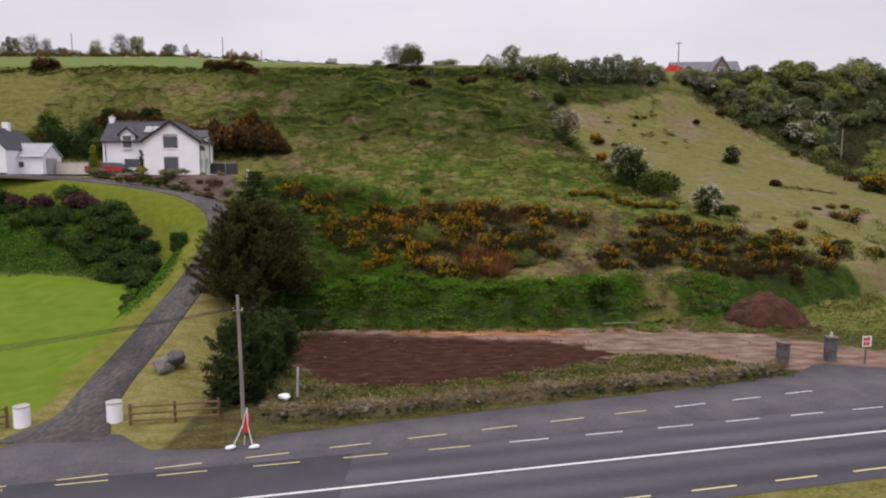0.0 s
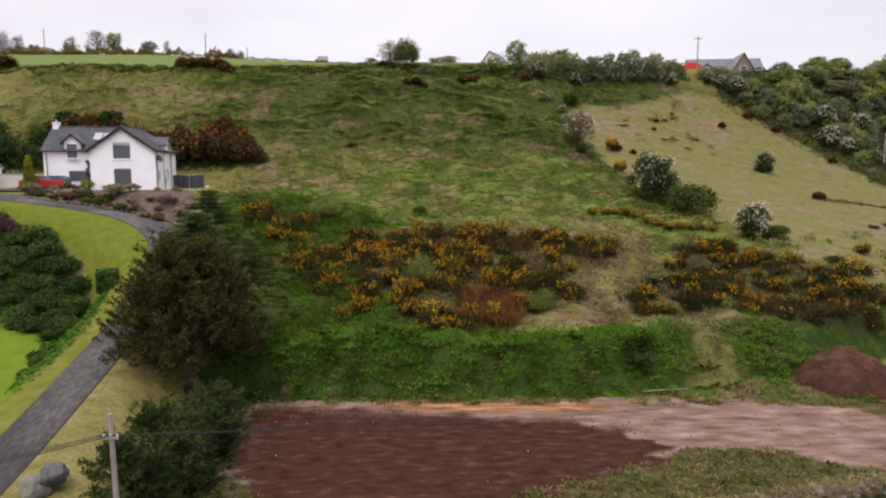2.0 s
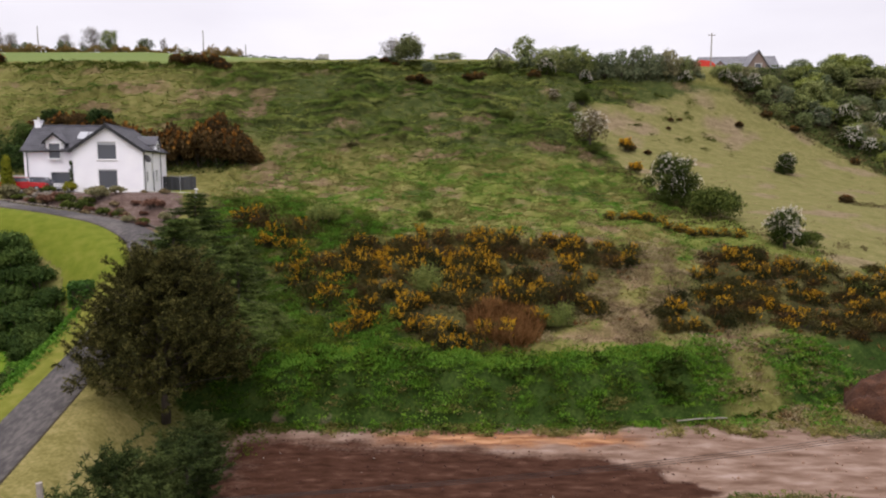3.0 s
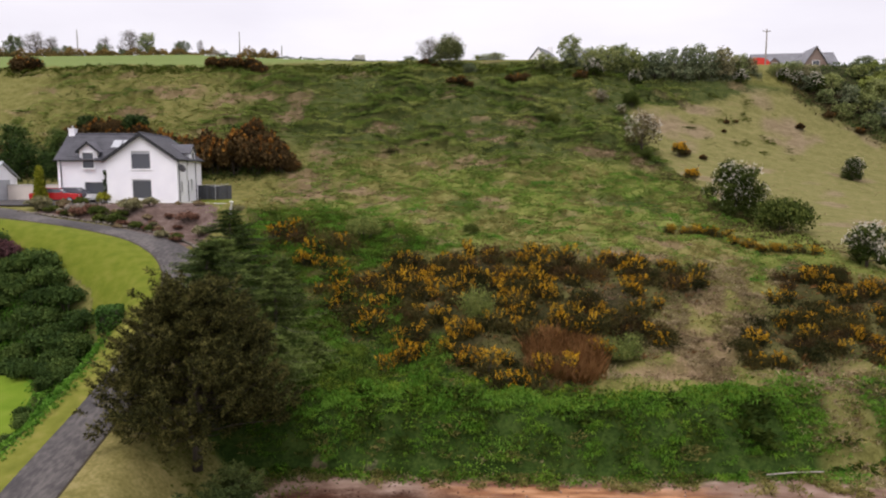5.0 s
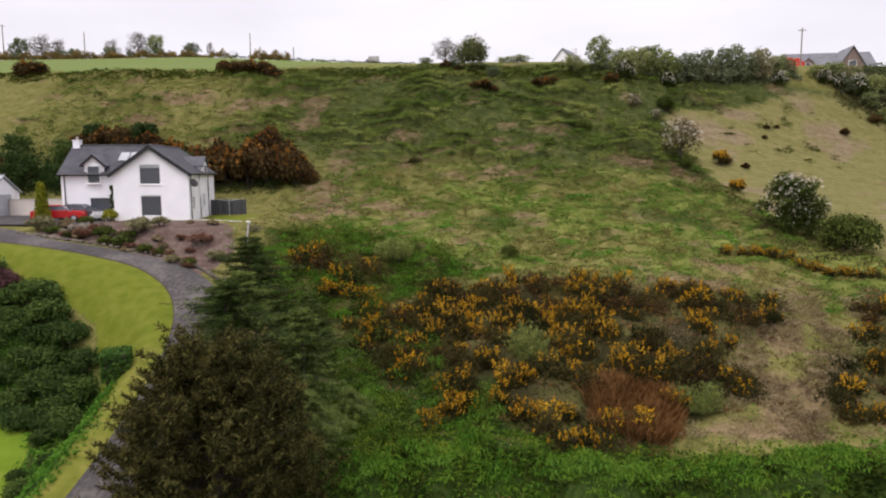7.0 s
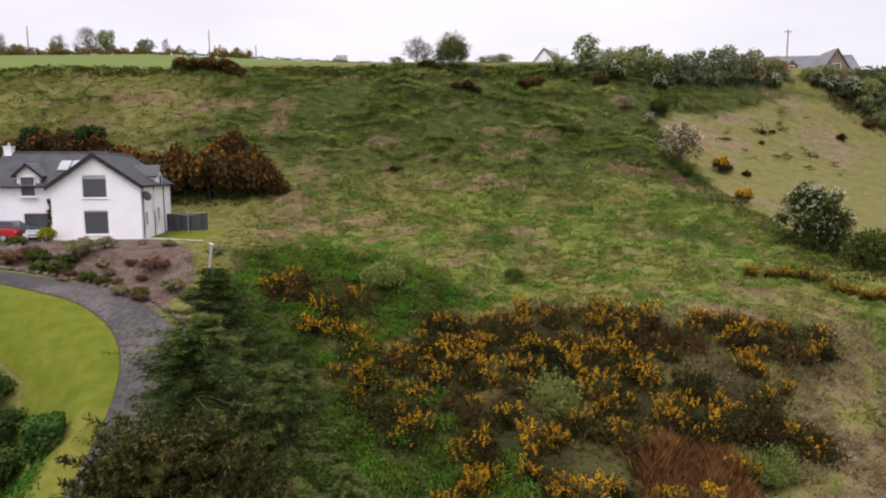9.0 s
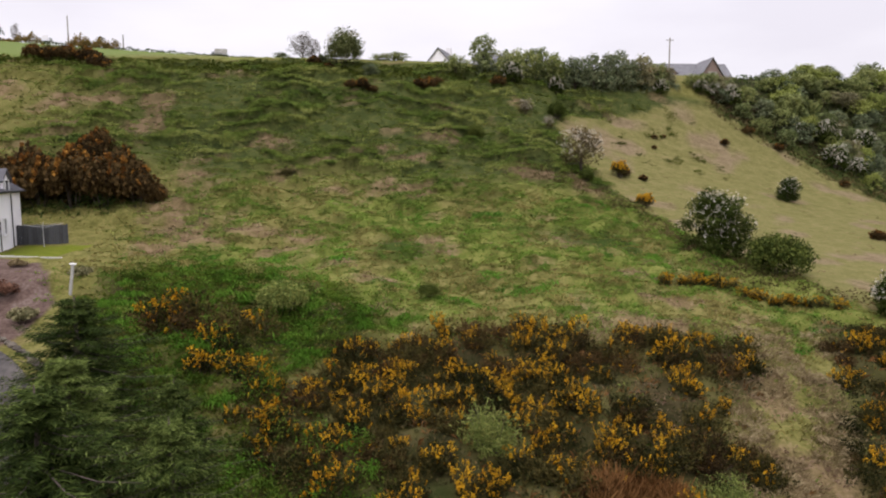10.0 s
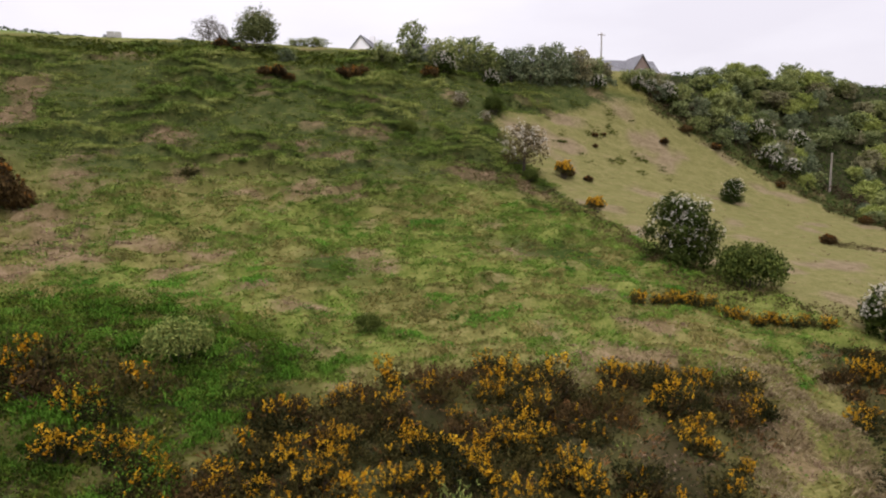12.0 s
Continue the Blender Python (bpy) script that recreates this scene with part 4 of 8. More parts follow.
    roof_slope(h, (x1 + 3.2, y1 + o, E2 - o * rise2 + .13), (x0 - x1 - 3.4, 0, 0), (0, -half, half * rise2))
    part("gutter", tube(bmesh.new(), [(x0 - .2, y0 - o - .04, E2 - .1), (x1, y0 - o - .04, E2 - .1)], [.075, .075], 6), FASCIA, h)
    part("ridge_tile", tube(bmesh.new(), [(x0 - .2, y0 + half - o, R2 + .16), (x1 + 2.6, y0 + half - o, R2 + .16)], [.1, .1], 6), SLATE, h)
    for x in (x0 + .35, x1 + .1):
        part("downpipe", tube(bmesh.new(), [(x, y0 - .1, 0), (x, y0 - .1, E2 - .1)], [.045, .045], 6), FASCIA, h)
    window(h, -8.6, y0 + .05, .7, 1.9, 1.35, 0, 0)
    d2 = part("dormer", prism(bmesh.new(), [(-.85, 3.0), (.85, 3.0), (.85, 5.1), (0, 5.85), (-.85, 5.1)], 0, 2.2), RENDER_WHITE, h)
    d2.matrix_basis = pose(-9.0, y0 - .02, 0)
    for s in (-1, 1):
        part("dormer_roof", prism(bmesh.new(), [(s * 1.12, 4.86), (0, 5.85), (0, 6.0), (s * 1.12, 5.0)], -.25, 2.4), SLATE, d2)
        part("bargeboard", prism(bmesh.new(), [(s * 1.14, 4.78), (0, 5.77), (0, 6.02), (s * 1.14, 5.02)], -.3, -.25), FASCIA, d2)
    window(d2, 0, -.13, 3.35, 1.15, 1.6, 0, 0)
    for x in (-6.9, -5.95):
        s = part("skylight", boxes((-.42, .42, 0, 1.3, 0, .09), bevel=.015), SHEET, h, "pale skylight in the slates")
        s.matrix_basis = pose(x, y0 + 1.3, E2 + 1.3 * rise2 + .17, math.degrees(math.atan(rise2)))
    part("chimney", boxes((x0 - .05, x0 + .55, y0 + half - o - .32, y0 + half - o + .32, R2 - .9, R2 + .6), (x0 - .1, x0 + .6, y0 + half - o - .37, y0 + half - o + .37, R2 + .6, R2 + .7), bevel=.015), RENDER_WHITE, h)
    part("chimney_pot", tube(bmesh.new(), [(x0 + .25, y0 + half - o, R2 + .68), (x0 + .25, y0 + half - o, R2 + 1.0)], [.12, .1], 8), CONCRETE, h)
    # door in the corner of the wings
    part("door", boxes((-7.35, -6.75, y0 - .06, y0 - .01, .05, 2.1)), FASCIA, h)
    return h


dwelling()


def climber():
    """A dark climbing plant trained up the corner between the wings."""
    t = tagged(new("climbing_plant"), "dark climbing plant trained up the white house wall", "climbing plant")
    t.matrix_world = pose(-38.15, 85.85, 12.2, 0, 0, 8)
    r = np.random.default_rng(14)
    pts = [Vector((.12 * math.sin(2.3 * k) + .1 * (k > 4), -.12, .42 * k)) for k in range(8)]
    part("stem", tube(bmesh.new(), pts, [.06 - .005 * k for k in range(8)], 6), BARK, t)
    v, f = leaves(r, 900, np.array([tuple(p) for p in pts[1:]]), np.full((7, 3), .24) * np.array((1, .5, 1.2)), .07)
    link("foliage", rawmesh("foliage", v, f, HEDGE_DARK), t)


climber()


# ---- roadside things ----
def drum(x, y):
    t = tagged(new("gate_pier"), "round white-painted concrete gate pier by the driveway", "gate pier", "gate piers")
    t.matrix_world = pose(x, y, ground(x, y))
    part("pier", tube(bmesh.new(), [(0, 0, -.3), (0, 0, .02), (0, 0, .9), (0, 0, .96)], [.36, .37, .36, .31], 20), RENDER_WHITE, t, smooth=False)
    part("cap", tube(bmesh.new(), [(0, 0, .955), (0, 0, 1.0), (0, 0, 1.03)], [.38, .38, .3], 20), CONCRETE, t)


drum(-16.2, 32.2)
drum(-20.4, 31.6)


def field_gate(x0, y0, x1, y1, posts, label):
    g = tagged(new("timber_fence"), label, "fence")
    for k in range(posts):
        f = k / (posts - 1)
        x, y = x0 + (x1 - x0) * f, y0 + (y1 - y0) * f
        z = ground(x, y)
        part("post", boxes((x - .06, x + .06, y - .06, y + .06, z - .3, z + 1.08), bevel=.015), WOOD_BROWN, g)
    for h in (.25, .6, .95):
        part("rail", tube(bmesh.new(), [(x0, y0 - .08, ground(x0, y0) + h), ((x0 + x1) / 2, (y0 + y1) / 2 - .09, ground((x0 + x1) / 2, (y0 + y1) / 2) + h - .02), (x1, y1 - .08, ground(x1, y1) + h)], [.055, .05, .055], 5), WOOD_BROWN, g)


field_gate(-15.2, 31.7, -11.2, 32.6, 3, "brown post and rail fence between the drive and the hedge")
field_gate(-27.5, 29.6, -21.0, 31.4, 4, "brown post and rail fence beside the lawn")


def pole_line():
    p = tagged(new("utility_pole"), "weathered grey timber utility pole carrying cables", "utility pole")
    p.matrix_world = pose(-10.0, 32.6, 0)
    part("shaft", tube(bmesh.new(), [(.02, 0, -.5), (0, 0, 2), (-.08, 0, 6.3)], [.105, .095, .075], 12), WOOD_GREY, p)
    part("crossarm", boxes((-.3, .2, -.13, -.07, 5.5, 5.56), bevel=.01), WOOD_GREY, p)
    for x in (-.26, -.05, .16):
        part("insulator", tube(bmesh.new(), [(x, -.1, 5.55), (x, -.1, 5.63), (x, -.1, 5.68)], [.03, .05, .03], 8), CONCRETE, p)
    c = tagged(new("overhead_cable"), "black overhead cables slung along the road", "cable")
    for k, off in enumerate((-.26, -.05, .16)):
        for end, sag in (((56, 54.5, 6.5), 1.9), ((-62, 8.5, 6.2), 1.7)):
            a, b = Vector((-10.0 + off, 32.5, 5.66)), Vector((end[0] + off, end[1] + .3 * k, end[2]))
            pts = [a.lerp(b, u) + Vector((0, 0, -4 * (sag + .12 * k) * u * (1 - u))) for u in np.linspace(0, 1, 25)]
            part("wire", tube(bmesh.new(), pts, [.008 if end[0] > 0 else .014] * 25, 5), CABLE, c)


pole_line()


def far_pole(x, y, tall, label, arm=True, base=None):
    p = tagged(new("utility_pole"), label, "utility pole", "far poles")
    p.matrix_world = pose(x, y, ground(x, y) if base is None else base)
    part("shaft", tube(bmesh.new(), [(0, 0, -.5), (0, 0, tall)], [.15, .1], 8), WOOD_GREY, p)
    if arm:
        part("crossarm", boxes((-.7, .7, -.05, .05, tall - .45, tall - .33)), WOOD_GREY, p)


far_pole(56, 54.8, 6.6, "grey timber utility pole beside the road east of the plot")
far_pole(-62, 8.3, 6.3, "grey timber utility pole beside the road west of the drive")


def folded_sign():
    """A folded roadworks tripod with sandbags on its feet."""
    t = tagged(new("roadworks_sign"), "folded red and white roadworks sign held by sandbags", "road sign")
    t.matrix_world = pose(-8.85, 28.75, .05)
    for x0, y0 in ((-.5, .0), (.42, .1), (-.1, .5)):
        part("leg", tube(bmesh.new(), [(x0, y0, 0), (x0 * .25 + .12, y0 * .3, 1.05), (.22, 0, 1.9)], [.03, .03, .025], 6), FRAME_WHITE, t)
    red = boxes((-.1, .1, -.02, .02, .75, 1.65), bevel=.01)
    part("folded_panel", red, RED, t, "red reflective panel folded shut").matrix_basis = pose(-.02, -.04, 0, 0, 10, 15)
    part("panel_back", boxes((-.09, .09, -.02, .02, .6, 1.4), bevel=.01), FASCIA, t, "dark rear panel").matrix_basis = pose(.2, .05, 0, 0, -6, -20)
    r = np.random.default_rng(3)
    for x, y in ((-.55, -.02), (.48, .08)):
        bm = bmesh.new()
        bmesh.ops.create_icosphere(bm, subdivisions=2, radius=1, matrix=pose(x, y, .09, 0, 0, 30) @ Matrix.Diagonal((.25, .14, .1, 1)))
        for v in bm.verts:
            v.co += Vector(r.normal(size=3) * .012)
        part("sandbag", bm, FRAME_WHITE, t, "white sandbag", smooth=True)


RED = material("red_paint", (.45, .03, .02), (.62, .05, .03), scale=4, rough=.5, bump=0)
folded_sign()


def marker_post():
    p = tagged(new("marker_post"), "pale timber marker post at the edge of the plot", "post")
    p.matrix_world = pose(-8.0, 36.0, ground(-8, 36), 0, 2, 0)
    part("post", boxes((-.06, .06, -.06, .06, -.3, 1.65), bevel=.012), CONCRETE, p)
    r = tagged(new("rubble_sack"), "torn white sack lying on the verge", "sack")
    r.matrix_world = pose(-8.6, 35.6, ground(-8.6, 35.6) + .12)
    bm = bmesh.new()
    bmesh.ops.create_icosphere(bm, subdivisions=2, radius=1, matrix=Matrix.Diagonal((.36, .25, .2, 1)))
    for v in bm.verts:
        v.co *= 1 + .35 * noise.noise(v.co * 5)
    part("sack", bm, FRAME_WHITE, r)


marker_post()


def pillar(x, y, turn, topped):
    p = tagged(new("stone_pillar"), "dark stone gate pillar with a flat stone cap at the plot entrance", "gate pillar", "entrance pillars")
    p.matrix_world = pose(x, y, ground(x, y), 0, 0, turn)
    bm = boxes((-.31, .31, -.3, .3, -.3, 1.55), bevel=.05)
    bmesh.ops.subdivide_edges(bm, edges=bm.edges[:], cuts=3, use_grid_fill=True)
    for v in bm.verts:
        v.co += noise.noise_vector(v.co * 3.1 + Vector((x, y, 0))) * .045
    part("shaft", bm, DARKSTONE, p)
    part("cap", boxes((-.35, .35, -.34, .34, 1.53, 1.63), bevel=.03), STONE, p)
    if topped:
        part("finial", tube(bmesh.new(), [(0, 0, 1.62), (0, 0, 1.8), (0, 0, 1.95)], [.13, .1, .04], 7), CONCRETE, p)


pillar(21.6, 41.9, 12, False)
pillar(25.5, 43.4, -6, True)


def warning_board():
    s = tagged(new("warning_sign"), "small red and white warning board on a thin post", "sign")
    s.matrix_world = pose(27.3, 42.6, ground(27.3, 42.6), 0, 0, 10)
    part("post", boxes((-.035, .035, -.03, .03, -.3, 1.75)), DARKSTONE, s)
    part("board", boxes((-.33, .33, -.075, -.035, 1.15, 1.85), bevel=.008), FRAME_WHITE, s)
    for x, z in ((-.17, 1.66), (.08, 1.66), (-.17, 1.36), (.08, 1.36)):
        part("red_square", boxes((x - .1, x + .11, -.085, -.076, z - .12, z + .12)), RED, s, "red block on the board")


warning_board()


def stone(name, x, y, size, mat, label, category, lift=0.0, seed=1, squash=.7, group=""):
    bm = bmesh.new()
    bmesh.ops.create_icosphere(bm, subdivisions=3, radius=1)
    for v in bm.verts:
        k = noise.noise(v.co * 1.1 + Vector((seed, 0, 0))) * .35 + noise.noise(v.co * 3 + Vector((0, seed, 0))) * .12
        v.co = v.co * (1 + k)
        v.co = Vector((v.co.x * size, v.co.y * size * .8, v.co.z * size * squash))
    ob = part(name, bm, mat)
    ob.matrix_basis = pose(x, y, ground(x, y) + lift, 0, 0, seed * 47)
    return tagged(ob, label, category, group)


stone("boulder", -16.3, 38.4, .68, PALE_STONE, "large pale grey boulder on the mown bank beside the drive", "boulder", .3, 2, .85)
stone("boulder", -15.75, 38.9, .6, DARKSTONE, "dark boulder leaning on a paler one", "boulder", .65, 5, .8)


def earth_mound():
    """A loose mound of dug red-brown earth."""
    n = 70
    u, w = np.meshgrid(np.linspace(-1.15, 1.15, n), np.linspace(-1.2, 1.2, n))
    x, y = 26.8 + u.ravel() * 3.3, 55.0 + w.ravel() * 3.4
    r = np.hypot(u.ravel(), w.ravel()) + .1 * wobble(x, y, 1.2)
    crest = np.clip(1 - r, 0, 1) ** .6
    z = surface(x, y) - np.where(crest > .12, .12, .6) + crest * 2.6 * (1 + .1 * wobble(x, y, .8, 3)) + (.1 * wobble(x, y, .45, 4) + .06 * wobble(x, y, .2, 6)) * (crest > 0)
    z = np.minimum(z, 2.15 + .3 * wobble(x, y, 1.0, 5) + .25 * wobble(x, y, 2.1, 7) - .3 * np.abs(u.ravel() - .3))
    k = (np.arange(n - 1)[:, None] * n + np.arange(n - 1)[None, :]).ravel()
    me = rawmesh("earth_mound", np.stack([x, y, z], axis=1), np.stack([k, k + 1, k + n + 1, k + n], axis=1), MOUND_EARTH, smooth=False)
    tagged(link("earth_mound", me), "mound of dug red-brown earth at the end of the plot", "earth mound")


earth_mound()


CLAY = material("pale_clay", (.16, .085, .052), (.24, .145, .1), (.32, .21, .15), scale=.8, fine_scale=9, rough=1, bump=.6)


def clods():
    """Loose lumps of earth and small stones over the dug plot."""
    r = np.random.default_rng(6)
    base = np.array([(1, 0, 0), (-1, 0, 0), (0, 1, 0), (0, -1, 0), (0, 0, 1), (0, 0, -1)], float)
    tri = np.array([(0, 2, 4), (2, 1, 4), (1, 3, 4), (3, 0, 4), (2, 0, 5), (1, 2, 5), (3, 1, 5), (0, 3, 5)])
    for name, count, lo, hi, mat, label in (("earth_clod", 2600, .02, .07, EARTH_DARK, "crumbled clods of dark earth over the dug plot"), ("gravel", 60, .02, .05, CONCRETE, "scattered pale stones over the dug plot"), ("clay_clod", 900, .03, .1, CLAY, "crumbled clods of pale orange clay over the plot")):
        x, y = r.uniform(-12, 24, count), r.uniform(38, 54, count)
        k = inside(x, y, PLOT, .8) * ((1 - inside(x, y, PLOT_DARK, 1)) if name == "clay_clod" else .03 + .97 * inside(x, y, PLOT_DARK, 1.2)) > r.random(count)
        x, y = x[k], y[k]
        s = r.uniform(lo, hi, len(x)) 
        v = base[None] * (s[:, None] * r.uniform(.6, 1.3, (len(x), 3)))[:, None, :] + r.normal(size=(len(x), 6, 3)) * s[:, None, None] * .15
        v = v + np.stack([x, y, surface(x, y) + s * .2], axis=1)[:, None, :]
        f = tri[None] + 6 * np.arange(len(x))[:, None, None]
        tagged(link(name, rawmesh(name, v.reshape(-1, 3), f.reshape(-1, 3), mat)), label, "earth" if count > 500 else "stones", kind="stuff")


clods()
p = tagged(new("fallen_pole"), "pale weathered pole lying at the foot of the bank", "pole")
p.matrix_world = pose(14.2, 53.0, ground(14.2, 53.0) + .22, 0, 0, 9)
part("shaft", tube(bmesh.new(), [(-1.5, 0, 0), (0, .03, .03), (1.5, 0, 0)], [.03, .04, .035], 7), WOOD_GREY, p)


SOD = material("earth_and_sod", (.03, .025, .013), (.065, .052, .024), (.12, .09, .045), scale=.9, fine_scale=6, rough=1, bump=.8, dist=.08)


def roadside_bank():
    """A low overgrown bank of stones and sods between the plot and the road."""
    t = tagged(new("roadside_bank"), "low bank of earth and stones overgrown with dry grass", "bank")
    v, f = [], []
    X = np.arange(-9.3, 21.2, .3)
    prof = ((-.75, -.15), (-.5, .3), (-.25, .62), (.1, .72), (.45, .5), (.8, .1), (.95, -.2))
    for i, x in enumerate(X):
        y0 = float(bank_y(x))
        end = min(1, (x + 9.3) / 1.2, (21.2 - x) / 1.0)
        for j, (dy, h) in enumerate(prof):
            k = noise.noise(Vector((x * 1.3, dy * 2, 3))) * .22 + noise.noise(Vector((x * 3.7, dy * 5, 9))) * .1
            v.append((x, y0 + dy + k * .6, .02 + max(-.2, h * (.75 + .3 * noise.noise(Vector((x * .3, 0, 0)))) * end + k * (h > 0))))
    m = len(prof)
    for i in range(len(X) - 1):
        for j in range(m - 1):
            a = i * m + j
            f.append((a, a + m, a + m + 1, a + 1))
    link("earth_core", rawmesh("earth_core", v, f, SOD, smooth=True), t)
    r = np.random.default_rng(4)
    bm = bmesh.new()
    bmesh.ops.create_icosphere(bm, subdivisions=1, radius=1)
    for q in bm.verts:
        q.co *= 1 + .3 * noise.noise(q.co * 2)
    me = bpy.data.meshes.new("stone")
    bm.to_mesh(me)
    bm.free()
    me.materials.append(STONE)
    for k in range(60):
        x = r.uniform(-9, 21)
        y0 = float(bank_y(x))
        s = link("stone", me, t)
        d = r.uniform(-.62, -.2)
        s.matrix_basis = pose(x, y0 + d, .25 + (d + .62) * .9 + r.uniform(-.12, .05), *r.uniform(0, 360, 3)) @ Matrix.Diagonal((*r.uniform(.06, .19, 3), 1))
    return t


roadside_bank()


# ---- the yard of the house ----
def outbuilding():
    """Low white outbuilding with a pale sheet roof."""
    b = tagged(new("garage"), "low white outbuilding with a pale sheeted roof", "outbuilding")
    b.matrix_world = pose(-51.8, 88.0, 12.2, 0, 0, 4)
    W, E, R, D = 5.9, 2.45, 4.0, 5.0
    front_wall(b, -W, 0, [(-W, E), (0, E)], [(-5.35, -4.45, -.6, 2.05), (-3.1, -2.35, .95, 1.75)])
    part("wall", boxes((-W, 0, D - .3, D, -.6, E)), RENDER_WHITE, b)
    for x in (0, -W + .3):
        part("wall", prism(bmesh.new(), [(.3, -.6), (D - .3, -.6), (D - .3, E), (D / 2, R - .12), (.3, E)], -x, -x + .3), RENDER_WHITE, b).matrix_basis = pose(0, 0, 0, 0, 0, 90)
    rise = (R - E) / (D / 2)
    o = .25
    roof_slope(b, (-W - .2, -o, E - o * rise + .1), (W + .4, 0, 0), (0, D / 2 + o, rise * (D / 2 + o)), mat=SHEET)
    roof_slope(b, (.2, D + o, E - o * rise + .1), (-W - .4, 0, 0), (0, -D / 2 - o, rise * (D / 2 + o)), mat=SHEET)
    part("ridge_cap", tube(bmesh.new(), [(-W - .2, D / 2, R + .13), (.2, D / 2, R + .13)], [.08, .08], 6), SHEET, b)
    part("gutter", tube(bmesh.new(), [(-W - .2, -o - .03, E - .08), (.2, -o - .03, E - .08)], [.05, .05], 6), FRAME_WHITE, b)
    d = part("door", boxes((-5.35, -4.45, .12, .17, 0, 2.05)), TAN, b, "tan timber door")
    part("handle", boxes((-4.58, -4.52, .09, .12, .95, 1.1)), FASCIA, d)
    window(b, -2.725, .06, .95, .75, .8, 0, 0)
    part("roller_door", boxes((.004, .05, .8, 3.6, -.1, 2.2)), SHEET, b, "grey roller door in the end wall")


TAN = material("tan_timber", (.3, .21, .13), (.4, .29, .18), scale=2, rough=.7, bump=.2, stretch=(3, 3, .5))
outbuilding()


def neighbour():
    """The gable end of a second white house at the edge of the yard."""
    b = tagged(new("house"), "white gabled house with a dark roof beside the yard", "house")
    b.matrix_world = pose(-54.6, 85.0, 12.2, 0, 0, 6)
    W, E, R, D = 5.4, 3.3, 6.0, 9.0
    line = [(-W, E), (-W / 2, R), (0, E)]
    front_wall(b, -W, 0, line, [(-1.5, -1.1, 1.1, 2.4)])
    front_wall(b, -W, 0, line, []).matrix_basis = pose(0, D - .3, 0)
    for x in (-.3, -W):
        part("wall", boxes((x, x + .3, .3, D - .3, -.6, E)), RENDER_WHITE, b)
    rise = (R - E) / (W / 2)
    o = .2
    roof_slope(b, (o, -.15, E - o * rise + .12), (0, D + .3, 0), (-W / 2 - o, 0, rise * (W / 2 + o)))
    roof_slope(b, (-W - o, D + .15, E - o * rise + .12), (0, -D - .3, 0), (W / 2 + o, 0, rise * (W / 2 + o)))
    part("chimney", boxes((-W / 2 - .4, -W / 2 + .4, 5.6, 6.3, R - .5, R + .9), bevel=.02), RENDER_WHITE, b)
    part("plinth", boxes((-W, 0, -.012, -.003, -.5, .28)), FASCIA, b, "dark painted plinth")
    window(b, -1.3, .06, 1.1, .4, 1.3, 0, 0)


neighbour()


def yard_wall():
    w = tagged(new("garden_wall"), "low cream rendered wall between house and outbuilding", "wall")
    w.matrix_world = pose(-51.9, 91.0, 12.2, 0, 0, 6)
    part("wall", boxes((0, 8.9, 0, .22, -.4, 1.65)), CREAM, w)
    part("coping", boxes((-.05, 8.95, -.05, .27, 1.652, 1.72), bevel=.012), CONCRETE, w)
    y = part("yard_surface", boxes((0, 1, 0, 1, 0, 1)), DRIVEWAY)
    y.matrix_basis = pose(-56, 79.2, 12.2) @ Matrix.Diagonal((18.5, 12, .07, 1))
    tagged(y, "dark tarmac yard before the house", "yard", kind="structure")
    y.name = "pavement"


CREAM = material("cream_render", (.55, .49, .43), (.64, .58, .52), scale=1, rough=.9, bump=.2)
yard_wall()


